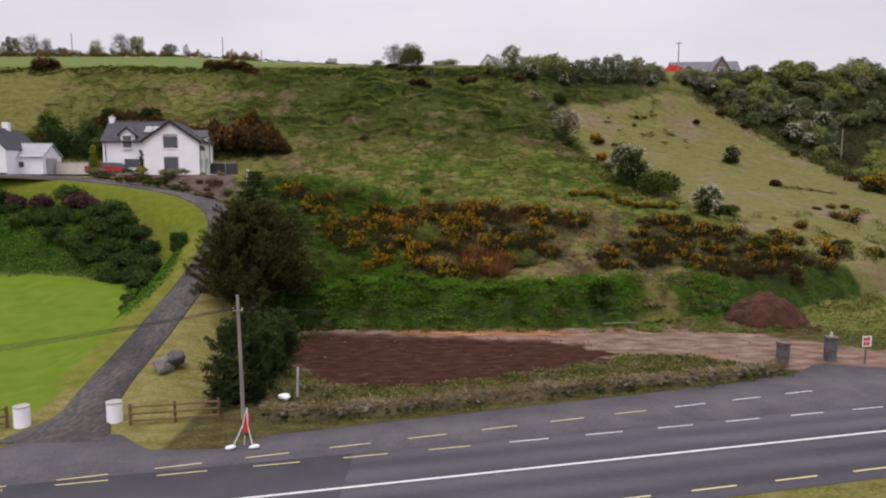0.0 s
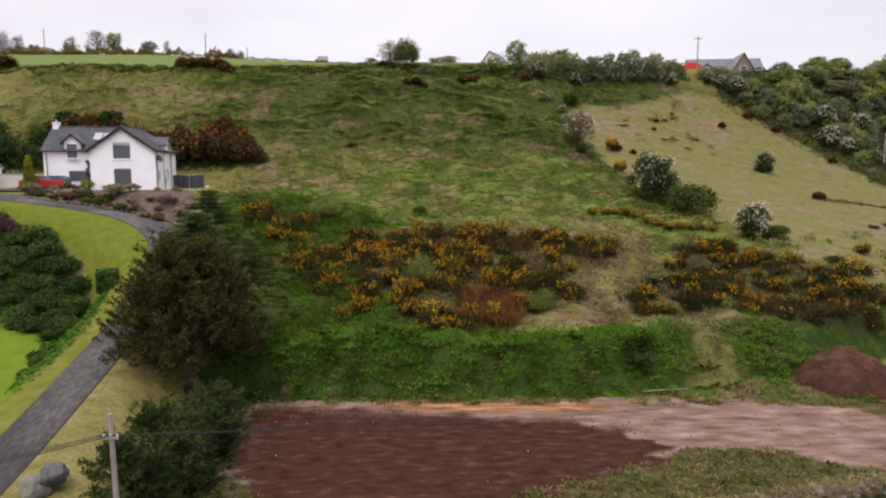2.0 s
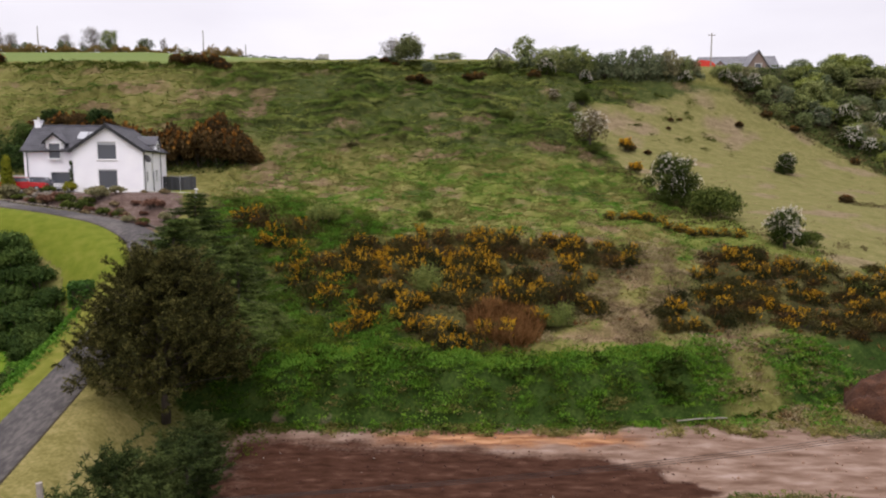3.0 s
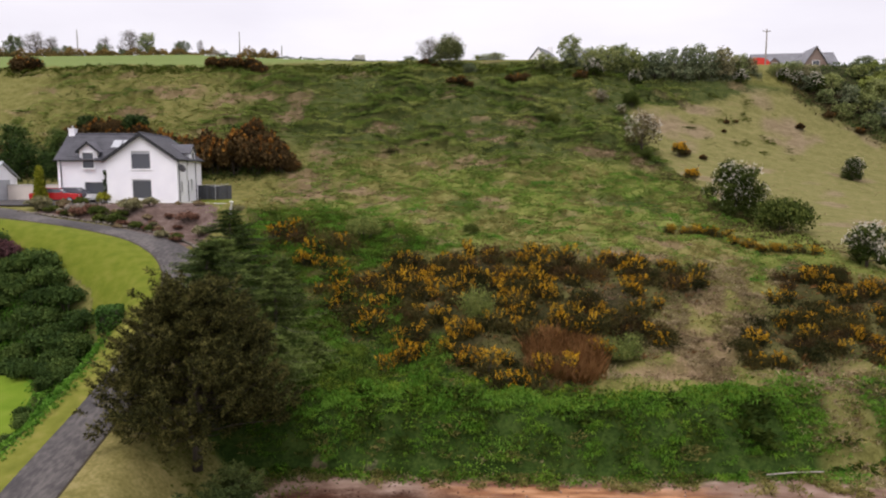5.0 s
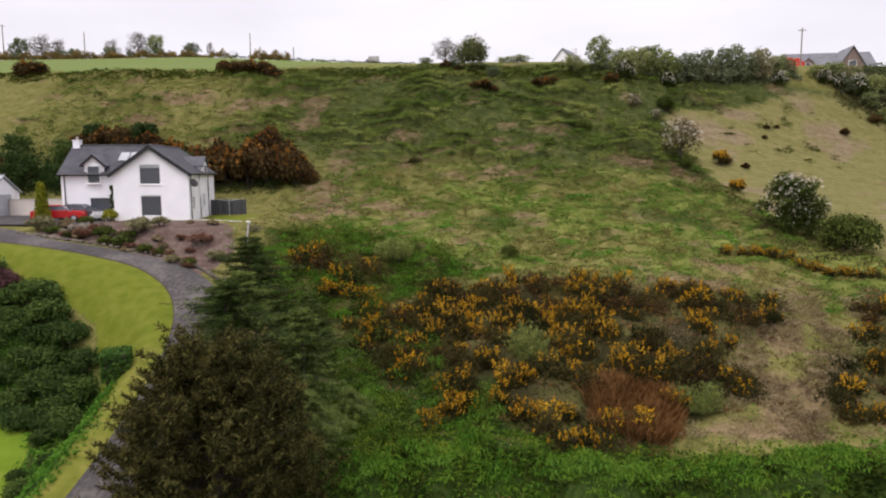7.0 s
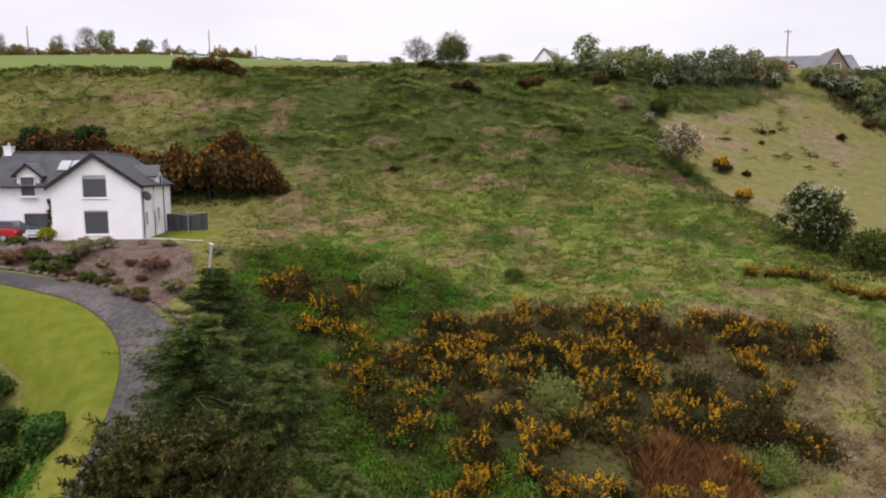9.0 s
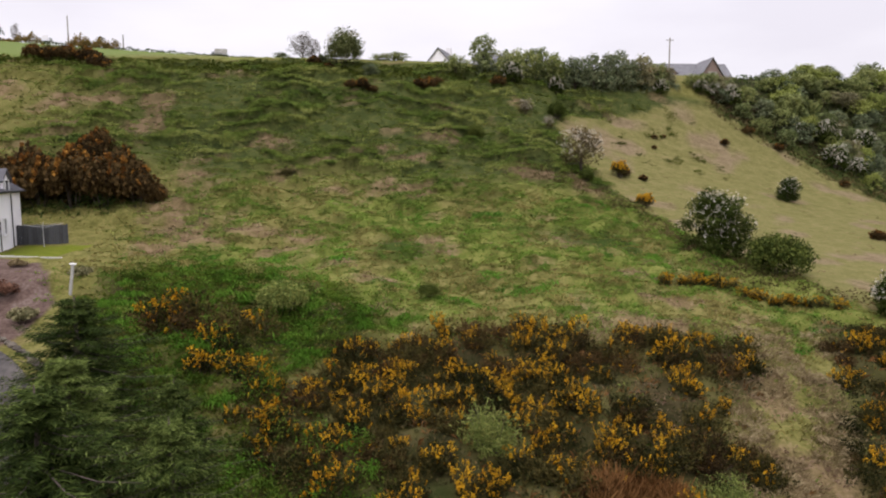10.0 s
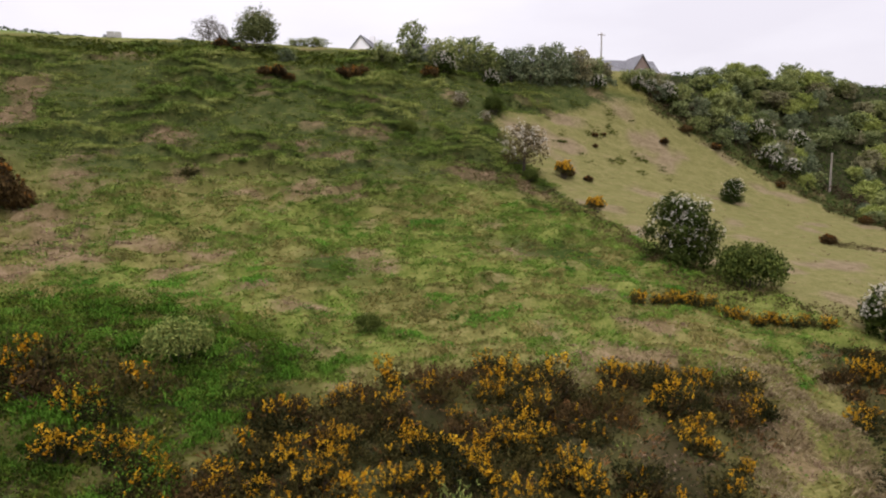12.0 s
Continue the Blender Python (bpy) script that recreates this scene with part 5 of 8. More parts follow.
def car(x, y, z, turn, paint, label):
    """A parked hatchback: body, glazed cabin, four wheels, lamps."""
    c = tagged(new("car"), label, "car", "parked cars")
    c.matrix_world = pose(x, y, z, 0, 0, turn)
    L, W = 4.2, 1.72
    side = [(-2.1, .32), (-2.1, .72), (-2.0, .86), (-1.0, .95), (-.6, 1.0), (1.45, 1.02), (2.0, .98), (2.1, .7), (2.08, .32)]
    bm = bmesh.new()
    prism(bm, side, -W / 2, W / 2)
    bmesh.ops.bevel(bm, geom=[e for e in bm.edges if abs(e.verts[0].co.y - e.verts[1].co.y) < .01], offset=.07, segments=2, affect="EDGES")
    body = part("body", bm, paint, c, smooth=False)
    bm = bmesh.new()
    prism(bm, [(-1.05, .94), (-.35, 1.38), (1.0, 1.4), (1.85, .98)], -W / 2 + .1, W / 2 - .1)
    for v in bm.verts:
        if v.co.z > 1.2:
            v.co.y *= .84
    part("windows", bm, GLASS, c, "dark glazed cabin").name = "glasshouse"
    bm = bmesh.new()
    prism(bm, [(-.4, 1.385), (-.3, 1.43), (1.0, 1.45), (1.15, 1.39)], -W / 2 + .2, W / 2 - .2)
    part("roof", bm, paint, c)
    for px in (-1.3, 1.28):
        for s in (-1, 1):
            w = part("wheel", tube(bmesh.new(), [(px, s * .66, .31), (px, s * .84, .31), (px, s * .88, .31)], [.31, .31, .27], 18), FASCIA, c, "black tyre")
            part("rim", tube(bmesh.new(), [(px, s * .875, .31), (px, s * .895, .31)], [.19, .17], 12), SHEET, w, "silver rim")
    for s in (-1, 1):
        part("headlight", boxes((-2.1, -1.85, s * .62 - .15, s * .62 + .15, .66, .8), bevel=.03), SHEET, c)
        part("tail_light", boxes((1.95, 2.1, s * .68 - .1, s * .68 + .1, .7, .95), bevel=.02), RED, c)
        part("mirror", boxes((-.75, -.58, s * .93 - .08, s * .93 + .08, .95, 1.08), bevel=.03), paint, c)
    for px in (0,):
        part("sill", boxes((-.95, .95, -W / 2 - .012, W / 2 + .012, .28, .36), bevel=.01), FASCIA, c)


CAR_RED = material("red_car_paint", (.42, .015, .018), (.5, .02, .022), scale=2, rough=.25, bump=0, spec=.6)
CAR_GREY = material("grey_car_paint", (.06, .065, .075), (.08, .085, .095), scale=2, rough=.22, bump=0, spec=.6)
car(-41.2, 82.7, 12.27, 198, CAR_RED, "red hatchback parked in front of the house")
car(-40.38, 84.5, 12.27, 188, CAR_GREY, "dark grey hatchback parked close to the house wall")


def bench():
    b = tagged(new("garden_bench"), "white slatted garden bench beside the parking place", "bench")
    b.matrix_world = pose(-37.8, 82.9, 12.2, 0, 0, 8)
    for x in (-.65, .65):
        for y in (0, .45):
            part("leg", boxes((x - .04, x + .04, y - .04, y + .04, 0, .9 if y else .6)), FRAME_WHITE, b)
        part("armrest", boxes((x - .05, x + .05, -.05, .5, .602, .66), bevel=.01), FRAME_WHITE, b)
    for k in range(4):
        part("seat_slat", boxes((-.6, .6, -.03 + .12 * k, .06 + .12 * k, .4, .44)), FRAME_WHITE, b)
    for k in range(3):
        part("back_slat", boxes((-.6, .6, .46, .5, .55 + .13 * k, .63 + .13 * k)), FRAME_WHITE, b)


bench()


def side_fence():
    f = tagged(new("timber_fence"), "dark grey close-boarded fence beside the house", "fence")
    f.matrix_world = pose(-32.1, 92.2, 12.25, 0, 0, 4)
    for k in range(26):
        part("board", boxes((k * .16, k * .16 + .15, 0, .025, 0, 1.5 + .015 * (k % 3))), DARKBOARD, f)
    for x in (0, 2.0, 4.05):
        part("post", boxes((x, x + .1, .03, .13, -.3, 1.56)), DARKBOARD, f)
    part("rail", boxes((0, 4.15, .028, .07, 1.0, 1.08)), DARKBOARD, f)
    d = tagged(new("clothes_dryer"), "rotary clothes dryer with folded-out arms", "clothes dryer")
    d.matrix_world = pose(-29.2, 91.2, 12.3)
    part("pole", tube(bmesh.new(), [(0, 0, -.2), (0, 0, 1.6)], [.03, .025], 8), SHEET, d)
    for a in (20, 110, 200, 290):
        c, s = math.cos(radians(a)), math.sin(radians(a))
        part("arm", tube(bmesh.new(), [(0, 0, 1.35), (1.4 * c, 1.4 * s, 1.62)], [.018, .015], 5), SHEET, d)
    for r in (.6, 1.0, 1.35):
        ring = [Vector((r * math.cos(radians(a)), r * math.sin(radians(a)), 1.35 + .19 * r)) for a in (20, 110, 200, 290, 20)]
        part("line", tube(bmesh.new(), ring, [.006] * 5, 4), SHEET, d)


k = tagged(new("garden_edging"), "low pale concrete edging round the side lawn", "edging")
k.matrix_world = pose(-30.2, 84.9, 12.0, 0, 0, -14)
for n in range(6):
    part("block", boxes((n * .85, n * .85 + .83, 0, .2, -.3, .32 - .02 * n), bevel=.02), CONCRETE, k)
DARKBOARD = material("dark_stained_boards", (.035, .037, .042), (.07, .072, .08), scale=2, rough=.8, obj=.3, bump=.3, stretch=(4, 4, .4))
side_fence()
p = tagged(new("marker_post"), "short pale post leaning above the garden bed", "post")
p.matrix_world = pose(-22.2, 76.2, ground(-22.2, 76.2), 0, 8, 0)
part("post", boxes((-.07, .07, -.07, .07, -.3, 1.9), bevel=.015), CONCRETE, p)
part("cap", boxes((-.16, .16, -.1, .1, 1.902, 1.98), bevel=.015), FRAME_WHITE, p)


def bed_kerb():
    """Edging stones along the garden bed, and a small rockery."""
    r = np.random.default_rng(8)
    t = tagged(new("rock_edging"), "row of rough grey stones edging the garden bed", "stone edging")
    bm = bmesh.new()
    bmesh.ops.create_icosphere(bm, subdivisions=2, radius=1)
    for q in bm.verts:
        q.co *= 1 + .3 * noise.noise(q.co * 1.7)
    me = bpy.data.meshes.new("stone")
    bm.to_mesh(me)
    bm.free()
    me.materials.append(STONE)
    line = [p for p in DRIVE_LINE if p[1] > 66.5 and p[0] > -42]
    for a, b in zip(line, line[1:]):
        d = np.array((b - a)[:2])
        L = np.hypot(*d)
        out = np.array((d[1], -d[0])) / L
        for s in np.arange(0, L, .5):
            q = a[:2] + d * s / L + out * (-DRIVE_WIDE * .75 - .35) * -1 * (1 if out[1] > 0 else -1)
            z = ground(*q)
            o = link("stone", me, t)
            o.matrix_basis = pose(q[0], q[1], z + .08, *r.uniform(-20, 20, 2), r.uniform(0, 360)) @ Matrix.Diagonal((*r.uniform(.14, .26, 2), r.uniform(.09, .17), 1))
    for k in range(26):
        x, y = r.normal(-37.6, .9), r.normal(78.6, .6)
        o = link("stone", me, t)
        o.matrix_basis = pose(x, y, ground(x, y) + .15, *r.uniform(-30, 30, 2), r.uniform(0, 360)) @ Matrix.Diagonal((*r.uniform(.18, .4, 2), r.uniform(.15, .3), 1))


bed_kerb()


# ---- houses and poles behind the crest ----
def far_house(x, y, base, turn, long, deep, eave, ridge, wall, roof, label, dormers=0, chimney=True, cross=False):
    h = tagged(new("house"), label, "house", "houses behind the crest")
    h.matrix_world = pose(x, y, base, 0, 0, turn)
    for xx in (-long / 2, long / 2 - .3):
        part("wall", prism(bmesh.new(), [(0, -1.5), (deep, -1.5), (deep, eave), (deep / 2, ridge), (0, eave)], -xx - .3, -xx), wall, h).matrix_basis = pose(0, 0, 0, 0, 0, 90)
    front_wall(h, -long / 2 + .3, long / 2 - .3, [(-long / 2, eave), (long / 2, eave)], [(-long * .3, -long * .3 + 1.2, .9, 2.1), (long * .2, long * .2 + 1.2, .9, 2.1)], mat=wall)
    for xx in (-long * .3 + .6, long * .2 + .6):
        window(h, xx, .05, .9, 1.2, 1.2, 0, 0)
    part("wall", boxes((-long / 2 + .3, long / 2 - .3, deep - .3, deep, -1.5, eave)), wall, h)
    rise = (ridge - eave) / (deep / 2)
    o = .3
    roof_slope(h, (-long / 2 - .2, -o, eave - o * rise + .12), (long + .4, 0, 0), (0, deep / 2 + o, rise * (deep / 2 + o)), mat=roof)
    roof_slope(h, (long / 2 + .2, deep + o, eave - o * rise + .12), (-long - .4, 0, 0), (0, -deep / 2 - o, rise * (deep / 2 + o)), mat=roof)
    if chimney:
        part("chimney", boxes((long / 2 - 1, long / 2 - .2, deep / 2 - .4, deep / 2 + .4, ridge - .4, ridge + .9), bevel=.02), wall, h)
    for k in range(dormers):
        xx = -long * .28 + k * long * .3
        d = part("dormer", prism(bmesh.new(), [(-.9, eave), (.9, eave), (.9, eave + 1.2), (0, eave + 2.0), (-.9, eave + 1.2)], -.05, deep / 2 - .6), wall, h)
        d.matrix_basis = pose(xx, .4, .1)
        for s in (-1, 1):
            part("dormer_roof", prism(bmesh.new(), [(s * 1.15, eave + .95), (0, eave + 2.0), (0, eave + 2.12), (s * 1.15, eave + 1.1)], -.25, deep / 2 - .4), roof, d)
        window(d, 0, -.16, eave + .25, .9, .9, 0, 0)
    if cross:
        w = deep * .28
        g = part("gable_wing", prism(bmesh.new(), [(-w, -1.5), (w, -1.5), (w, eave), (0, ridge + .15), (-w, eave)], -2.2, deep / 2), wall, h)
        g.matrix_basis = pose(long * .16, 0, 0)
        for s in (-1, 1):
            part("wing_roof", prism(bmesh.new(), [(s * (w + .3), eave - .3), (0, ridge + .17), (0, ridge + .35), (s * (w + .3), eave - .1)], -2.5, deep / 2), roof, g)
        window(g, 0, -2.36, eave - .2, 1.3, 1.3, 0, 0)


BRICK = material("brown_brick", (.17, .125, .11), (.25, .19, .165), scale=1.5, rough=.9, bump=.3)
far_house(60.2, 157, 32.2, -6, 15, 8, 2.8, 6.2, BRICK, SLATE_FAR, "brown brick house with a grey slate roof and dormers", 1, False, True)
far_house(12.6, 146, 32.0, 62, 6, 4.2, 2.8, 5.2, RENDER_WHITE, SLATE_FAR, "white house with a grey roof behind the crest trees", 0, True)
far_house(21.0, 150, 32.4, 0, 7.5, 6, 3.0, 5.6, RENDER_WHITE, SLATE_FAR, "low house with a long grey roof behind trees", 0, True)
far_house(-30.2, 185.5, 41.3, 0, 2.6, 2.2, .9, 1.6, CONCRETE, SLATE_FAR, "small grey shed on the skyline", 0, False)
far_house(-66.5, 190, 43.9, 4, 4.2, 2.4, 1.0, 1.8, RENDER_WHITE, SHEET, "low white farm shed beyond the field", 0, False)


def tarpaulin():
    t = tagged(new("tarpaulin"), "red tarpaulin shelter beside the brick house", "tarpaulin")
    t.matrix_world = pose(51.6, 154, 33.2, 0, 0, -5)
    part("cover", prism(bmesh.new(), [(-2.1, 1.2), (2.1, 1.2), (2.0, 2.6), (1.1, 3.3), (-.9, 3.5), (-2.0, 2.5)], 0, 3), RED, t)
    for x in (-2, 2):
        for y in (.1, 2.9):
            part("post", boxes((x - .05, x + .05, y - .05, y + .05, -1.5, 1.25)), WOOD_GREY, t)


tarpaulin()
far_pole(50.6, 148.5, 7.6, "timber utility pole on the crest beside the brick house", True)
far_pole(-120.6, 187, 8.6, "thin utility pole beyond the field", True)
far_pole(-100.2, 187, 6.5, "thin utility pole beyond the field", False)
far_pole(-59.5, 187, 6.0, "thin utility pole beyond the field", False)
far_pole(-49.1, 187, 3.2, "short thin pole beyond the field", False)
far_pole(69.4, 118.6, 5.4, "pale utility pole at the edge of the wood", False)


# ---- trees and shrubs ----
def crown_tree(rng, tall, wide, n, mat, size=.16, bare=.25, clumps=16, blossom=0, name="tree"):
    """A broadleaf tree: trunk, limbs and a crown of many clumps of leaves."""
    t = new(name)
    bm = bmesh.new()
    lean = Vector((rng.normal() * .07, rng.normal() * .07, 1))
    trunk = [lean * (tall * .62 * k / 4) for k in range(5)]
    tube(bm, [Vector((0, 0, -.4))] + trunk[1:], [tall * .032, tall * .028, tall * .022, tall * .016, tall * .008], 7)
    cs, rs = [], []
    for k in range(clumps):
        a = 2.4 * k + rng.random() * .8
        f = (k + .5) / clumps
        zc = tall * (bare + (1 - bare) * (.1 + .78 * f))
        prof = math.sin(math.pi * (.28 + .64 * f)) ** .6
        rad = wide * .5 * prof * (.35 + .6 * rng.random())
        c = np.array((math.cos(a) * rad, math.sin(a) * rad, zc))
        r = wide * (.1 + .11 * rng.random())
        cs.append(c)
        rs.append((r, r, r * (.65 + .3 * rng.random())))
        if k % 2 == 0:
            s = trunk[min(4, 1 + int(3.9 * max(0, f - .05)))]
            mid = (s + Vector(c)) / 2 + Vector((0, 0, tall * .02))
            limb = bmesh.new() if name == "hawthorn" else bm
            tube(limb, [s, mid, Vector(c)], [tall * .012, tall * .008, tall * .003], 5)
            if limb is not bm:
                part("limb", limb, BARK, t, smooth=True)
    part("trunk", bm, BARK, t, smooth=True)
    cs.append(np.array((0, 0, tall * (.5 + .3 * bare))))
    rs.append((wide * .27, wide * .27, tall * .34))
    v, f = leaves(rng, n, cs, rs, size, shell=.45)
    cs.pop()
    rs.pop()
    link("crown", rawmesh("crown", v, f, mat), t)
    if blossom:
        cs2 = np.array([c for c in cs if c[2] > tall * (.42 - .2 * rng.random())])
        tops = np.repeat(cs2, 16, axis=0) + (unit(rng, len(cs2) * 16) + np.array((0, 0, .25))) * np.mean([r[0] for r in rs]) * 1.04 * np.array((1, 1, .8))
        tops = tops[rng.random(len(tops)) < .75]
        v, f = leaves(rng, blossom, tops, np.abs(rng.normal(size=(len(tops), 3))) * wide * .03 + wide * .008, size * .4, shell=.6)
        link("blossom", rawmesh("blossom", v, f, BLOSSOM), t, "white blossom")
    return t


USED = set()


def place(proto, x, y, s=1.0, turn=0.0, sink=0.0, label="", category="", group="", sz=None):
    """The first use moves the prototype itself; the others are copies."""
    m = pose(x, y, ground(x, y) - sink, 0, 0, turn)
    ob = copy_thing(proto, m) if proto.name in USED else proto
    USED.add(proto.name)
    ob.matrix_basis = m @ Matrix.Diagonal((s, s, sz or s, 1))
    return tagged(ob, label, category, group)


def shrub(rng, name, wide, tall, n, mat, size=.1, lumps=14, flower=None, nf=0):
    """A bush of leaf clumps over short stems, with flowers on its outer tips where it has any."""
    t = new(name)
    cs, rs = [], []
    for k in range(lumps):
        a, f = 2.4 * k + rng.random() * .6, rng.random()
        rad = wide * .36 * math.sqrt((k + .3) / lumps)
        c = (math.cos(a) * rad, math.sin(a) * rad, tall * (.28 + .42 * (1 - (rad / (wide * .5)) ** 2) * (.55 + .45 * f)))
        r = wide * (.12 + .08 * rng.random())
        cs.append(c)
        rs.append((r, r, tall * (.18 + .13 * rng.random())))
    bm = bmesh.new()
    for c in cs[::3]:
        if name == "old_gorse":
            part("stem", tube(bmesh.new(), [(c[0] * .15, c[1] * .15, -.25), (c[0] * .6, c[1] * .6, c[2] * .5), c], [.04, .028, .01], 4), BARK, t)
            continue
        tube(bm, [(c[0] * .15, c[1] * .15, -.25), (c[0] * .6, c[1] * .6, c[2] * .5), c], [.04, .028, .01], 4)
    if bm.verts:
        part("woody_base", bm, BARK, t)
    v, f = leaves(rng, n, cs, rs, size, shell=.5, up=.2)
    v[:, 2] = np.maximum(v[:, 2], -.1)
    link("foliage", rawmesh("foliage", v, f, mat), t)
    if flower:
        cs, rs = np.array(cs), np.array(rs)
        k = rng.integers(0, len(cs), max(4, nf // 14))
        d = unit(rng, len(k))
        d[:, 2] = np.abs(d[:, 2])
        v, f = leaves(rng, nf, cs[k] + d * rs[k], np.full((len(k), 3), .05 * wide), size * .7, slim=.75, shell=.7)
        link("blossom", rawmesh("blossom", v, f, flower), t)
    return t


def gorse(rng, wide, tall, sprigs, share, flower, green=None, name="gorse_bush", clumps=6):
    """A thicket of upright spiny sprigs in clumps, some clumps covered with flowers towards the tips."""
    t = new(name)
    a = 2.4 * np.arange(clumps) + rng.uniform(0, .8, clumps)
    far = wide * .34 * np.sqrt((np.arange(clumps) + .2) / clumps)
    heads = np.stack([np.cos(a) * far, np.sin(a) * far], axis=1)
    own = rng.integers(0, clumps, sprigs)
    off = rng.normal(size=(sprigs, 2)) * wide * .105
    foot = np.concatenate([heads[own] + off, np.zeros((sprigs, 1))], axis=1)
    high = tall * rng.uniform(.6, 1.2, clumps)
    top = high[own] * np.clip(1 - .5 * (np.linalg.norm(off, axis=1) / (wide * .2)) ** 2, .3, 1) * rng.uniform(.75, 1.15, sprigs)
    lean = np.concatenate([foot[:, :2] / wide * .5 + off / wide * 1.2, np.ones((sprigs, 1))], axis=1) + rng.normal(size=(sprigs, 3)) * .16
    lean /= np.linalg.norm(lean, axis=1)[:, None]
    bm = bmesh.new()
    for k in range(0, sprigs, 9):
        tube(bm, [Vector(foot[k] * .4) - Vector((0, 0, .25)), Vector(foot[k]) + Vector(lean[k]) * float(top[k]) * .8], [.03, .01], 3)
    part("woody_base", bm, BARK, t)
    per = 11
    i = np.repeat(np.arange(sprigs), per)
    u = rng.uniform(.1, 1, len(i))
    base = foot[i] + lean[i] * (top[i] * u)[:, None] + rng.normal(size=(len(i), 3)) * .05
    way = lean[i] * .8 + unit(rng, len(i)) * .9
    way /= np.linalg.norm(way, axis=1)[:, None]
    v, f = spikes(rng, base, way, rng.uniform(.14, .32, len(i)), rng.uniform(.024, .045, len(i)), 0)
    link("foliage", rawmesh("foliage", v, f, green or GORSE_GREEN), t)
    if share:
        blooming = np.argsort(-high + rng.normal(size=clumps) * .3 * tall)[:max(1, int(round(share * clumps)))]
        lit = np.nonzero(np.isin(own, blooming) & (rng.random(sprigs) < .62) | (rng.random(sprigs) < share * .08))[0]
        i = np.repeat(lit, 24)
        u = 1.03 - rng.random(len(i)) ** 1.15 * rng.uniform(.15, .45, sprigs)[i]
        p = foot[i] + lean[i] * (top[i] * u)[:, None] + rng.normal(size=(len(i), 3)) * .045
        v, f = leaves(rng, len(p), p, np.full((len(p), 3), .022), .043, slim=.85)
        link("blossom", rawmesh("blossom", v, f, flower), t, "yellow flowers")
    return t


def pine_tree(rng, tall, wide, tips, mat, low=.12, name="pine"):
    """A spreading pine: trunk, limbs and tufts of needles at the ends of the twigs."""
    t = new(name)
    bm = bmesh.new()
    tube(bm, [(0, 0, -.5), (.1, 0, tall * .3), (-.1, .1, tall * .6), (0, 0, tall * .92)], [.24, .2, .13, .03], 9)
    bases, ways, lens = [], [], []
    boughs = []
    for k in range(tips // 15):
        f = ((k + .5) / (tips // 15)) ** .85
        prof = math.sin(math.pi * min(1, .36 + .58 * f)) ** .85
        a = 2.4 * k + rng.normal() * .3
        boughs.append((f, a, wide * .5 * prof * rng.uniform(.72, 1.12)))
    for k in range(tips):
        f, a, rad = boughs[k % len(boughs)]
        inner = rng.random() ** 1.6
        z = tall * (low + (1 - low) * f) + rng.normal() * .28 - .5 * inner
        tip = np.array((math.cos(a) * rad * (1 - .6 * inner), math.sin(a) * rad * (1 - .6 * inner), z)) + rng.normal(size=3) * .3
        if k % 9 == 0:
            s = (0, 0, max(1.2, z - rad * .45))
            tube(bm, [s, (tip[0] * .5, tip[1] * .5, (s[2] + z) / 2 - .1), tuple(tip)], [.03, .02, .008], 4)
        d = np.array((math.cos(a), math.sin(a), .75))
        d /= np.linalg.norm(d)
        n = 46
        along = rng.uniform(-.35, .2, n)
        w = d * .7 + unit(rng, n) * .95
        bases.append(tip + d * along[:, None])
        ways.append(w / np.linalg.norm(w, axis=1)[:, None])
        lens.append(rng.uniform(.13, .3, n))
    part("trunk", bm, BARK, t, smooth=True)
    v, f = spikes(rng, np.concatenate(bases), np.concatenate(ways), np.concatenate(lens), np.full(tips * 46, .025), .05)
    link("crown", rawmesh("crown", v, f, mat), t)
    return t


def spruce_tree(rng, tall, wide, mat, name="spruce"):
    """A conifer with tiers of drooping feathery branches."""
    t = new(name)
    bm = bmesh.new()
    tube(bm, [(0, 0, -.5), (0, 0, tall * .5), (0, 0, tall)], [.16, .1, .015], 8)
    bases, ways, lens = [], [], []
    tiers = int(tall * 2.6)
    for k in range(tiers):
        f = (k + .5) / tiers
        z0 = tall * (.06 + .92 * f)
        reach = wide * .5 * (1 - f) ** .8 * (.8 + .45 * (k % 3 == 0)) + .2
        for j in range(9):
            a = rng.uniform(0, 2 * math.pi)
            L = reach * rng.uniform(.55, 1.25)
            u = np.linspace(.12, 1, 70)
            d = np.array((math.cos(a), math.sin(a), 0))
            line = d * (L * u)[:, None] + np.array((0, 0, 1.0)) * (z0 - .42 * L * u + .36 * L * u ** 2.2)[:, None]
            if j % 2 == 0:
                tube(bm, [tuple(line[0]), tuple(line[35]), tuple(line[-1])], [.035, .02, .006], 4)
            side = np.array((-d[1], d[0], 0))
            for s in (-1, 1):
                w = d * .55 + side * s * .8 + rng.normal(size=(70, 3)) * .36 + np.array((0, 0, -.18))
                bases.append(line + rng.normal(size=(70, 3)) * .06)
                ways.append(w / np.linalg.norm(w, axis=1)[:, None])
                lens.append((.16 + .15 * L * (1 - u)) * rng.uniform(.6, 1.3, 70))
    part("trunk", bm, BARK, t, smooth=True)
    n = sum(len(b) for b in bases)
    v, f = spikes(rng, np.concatenate(bases), np.concatenate(ways), np.concatenate(lens), np.full(n, .018), .18)
    link("crown", rawmesh("crown", v, f, mat), t)
    return t


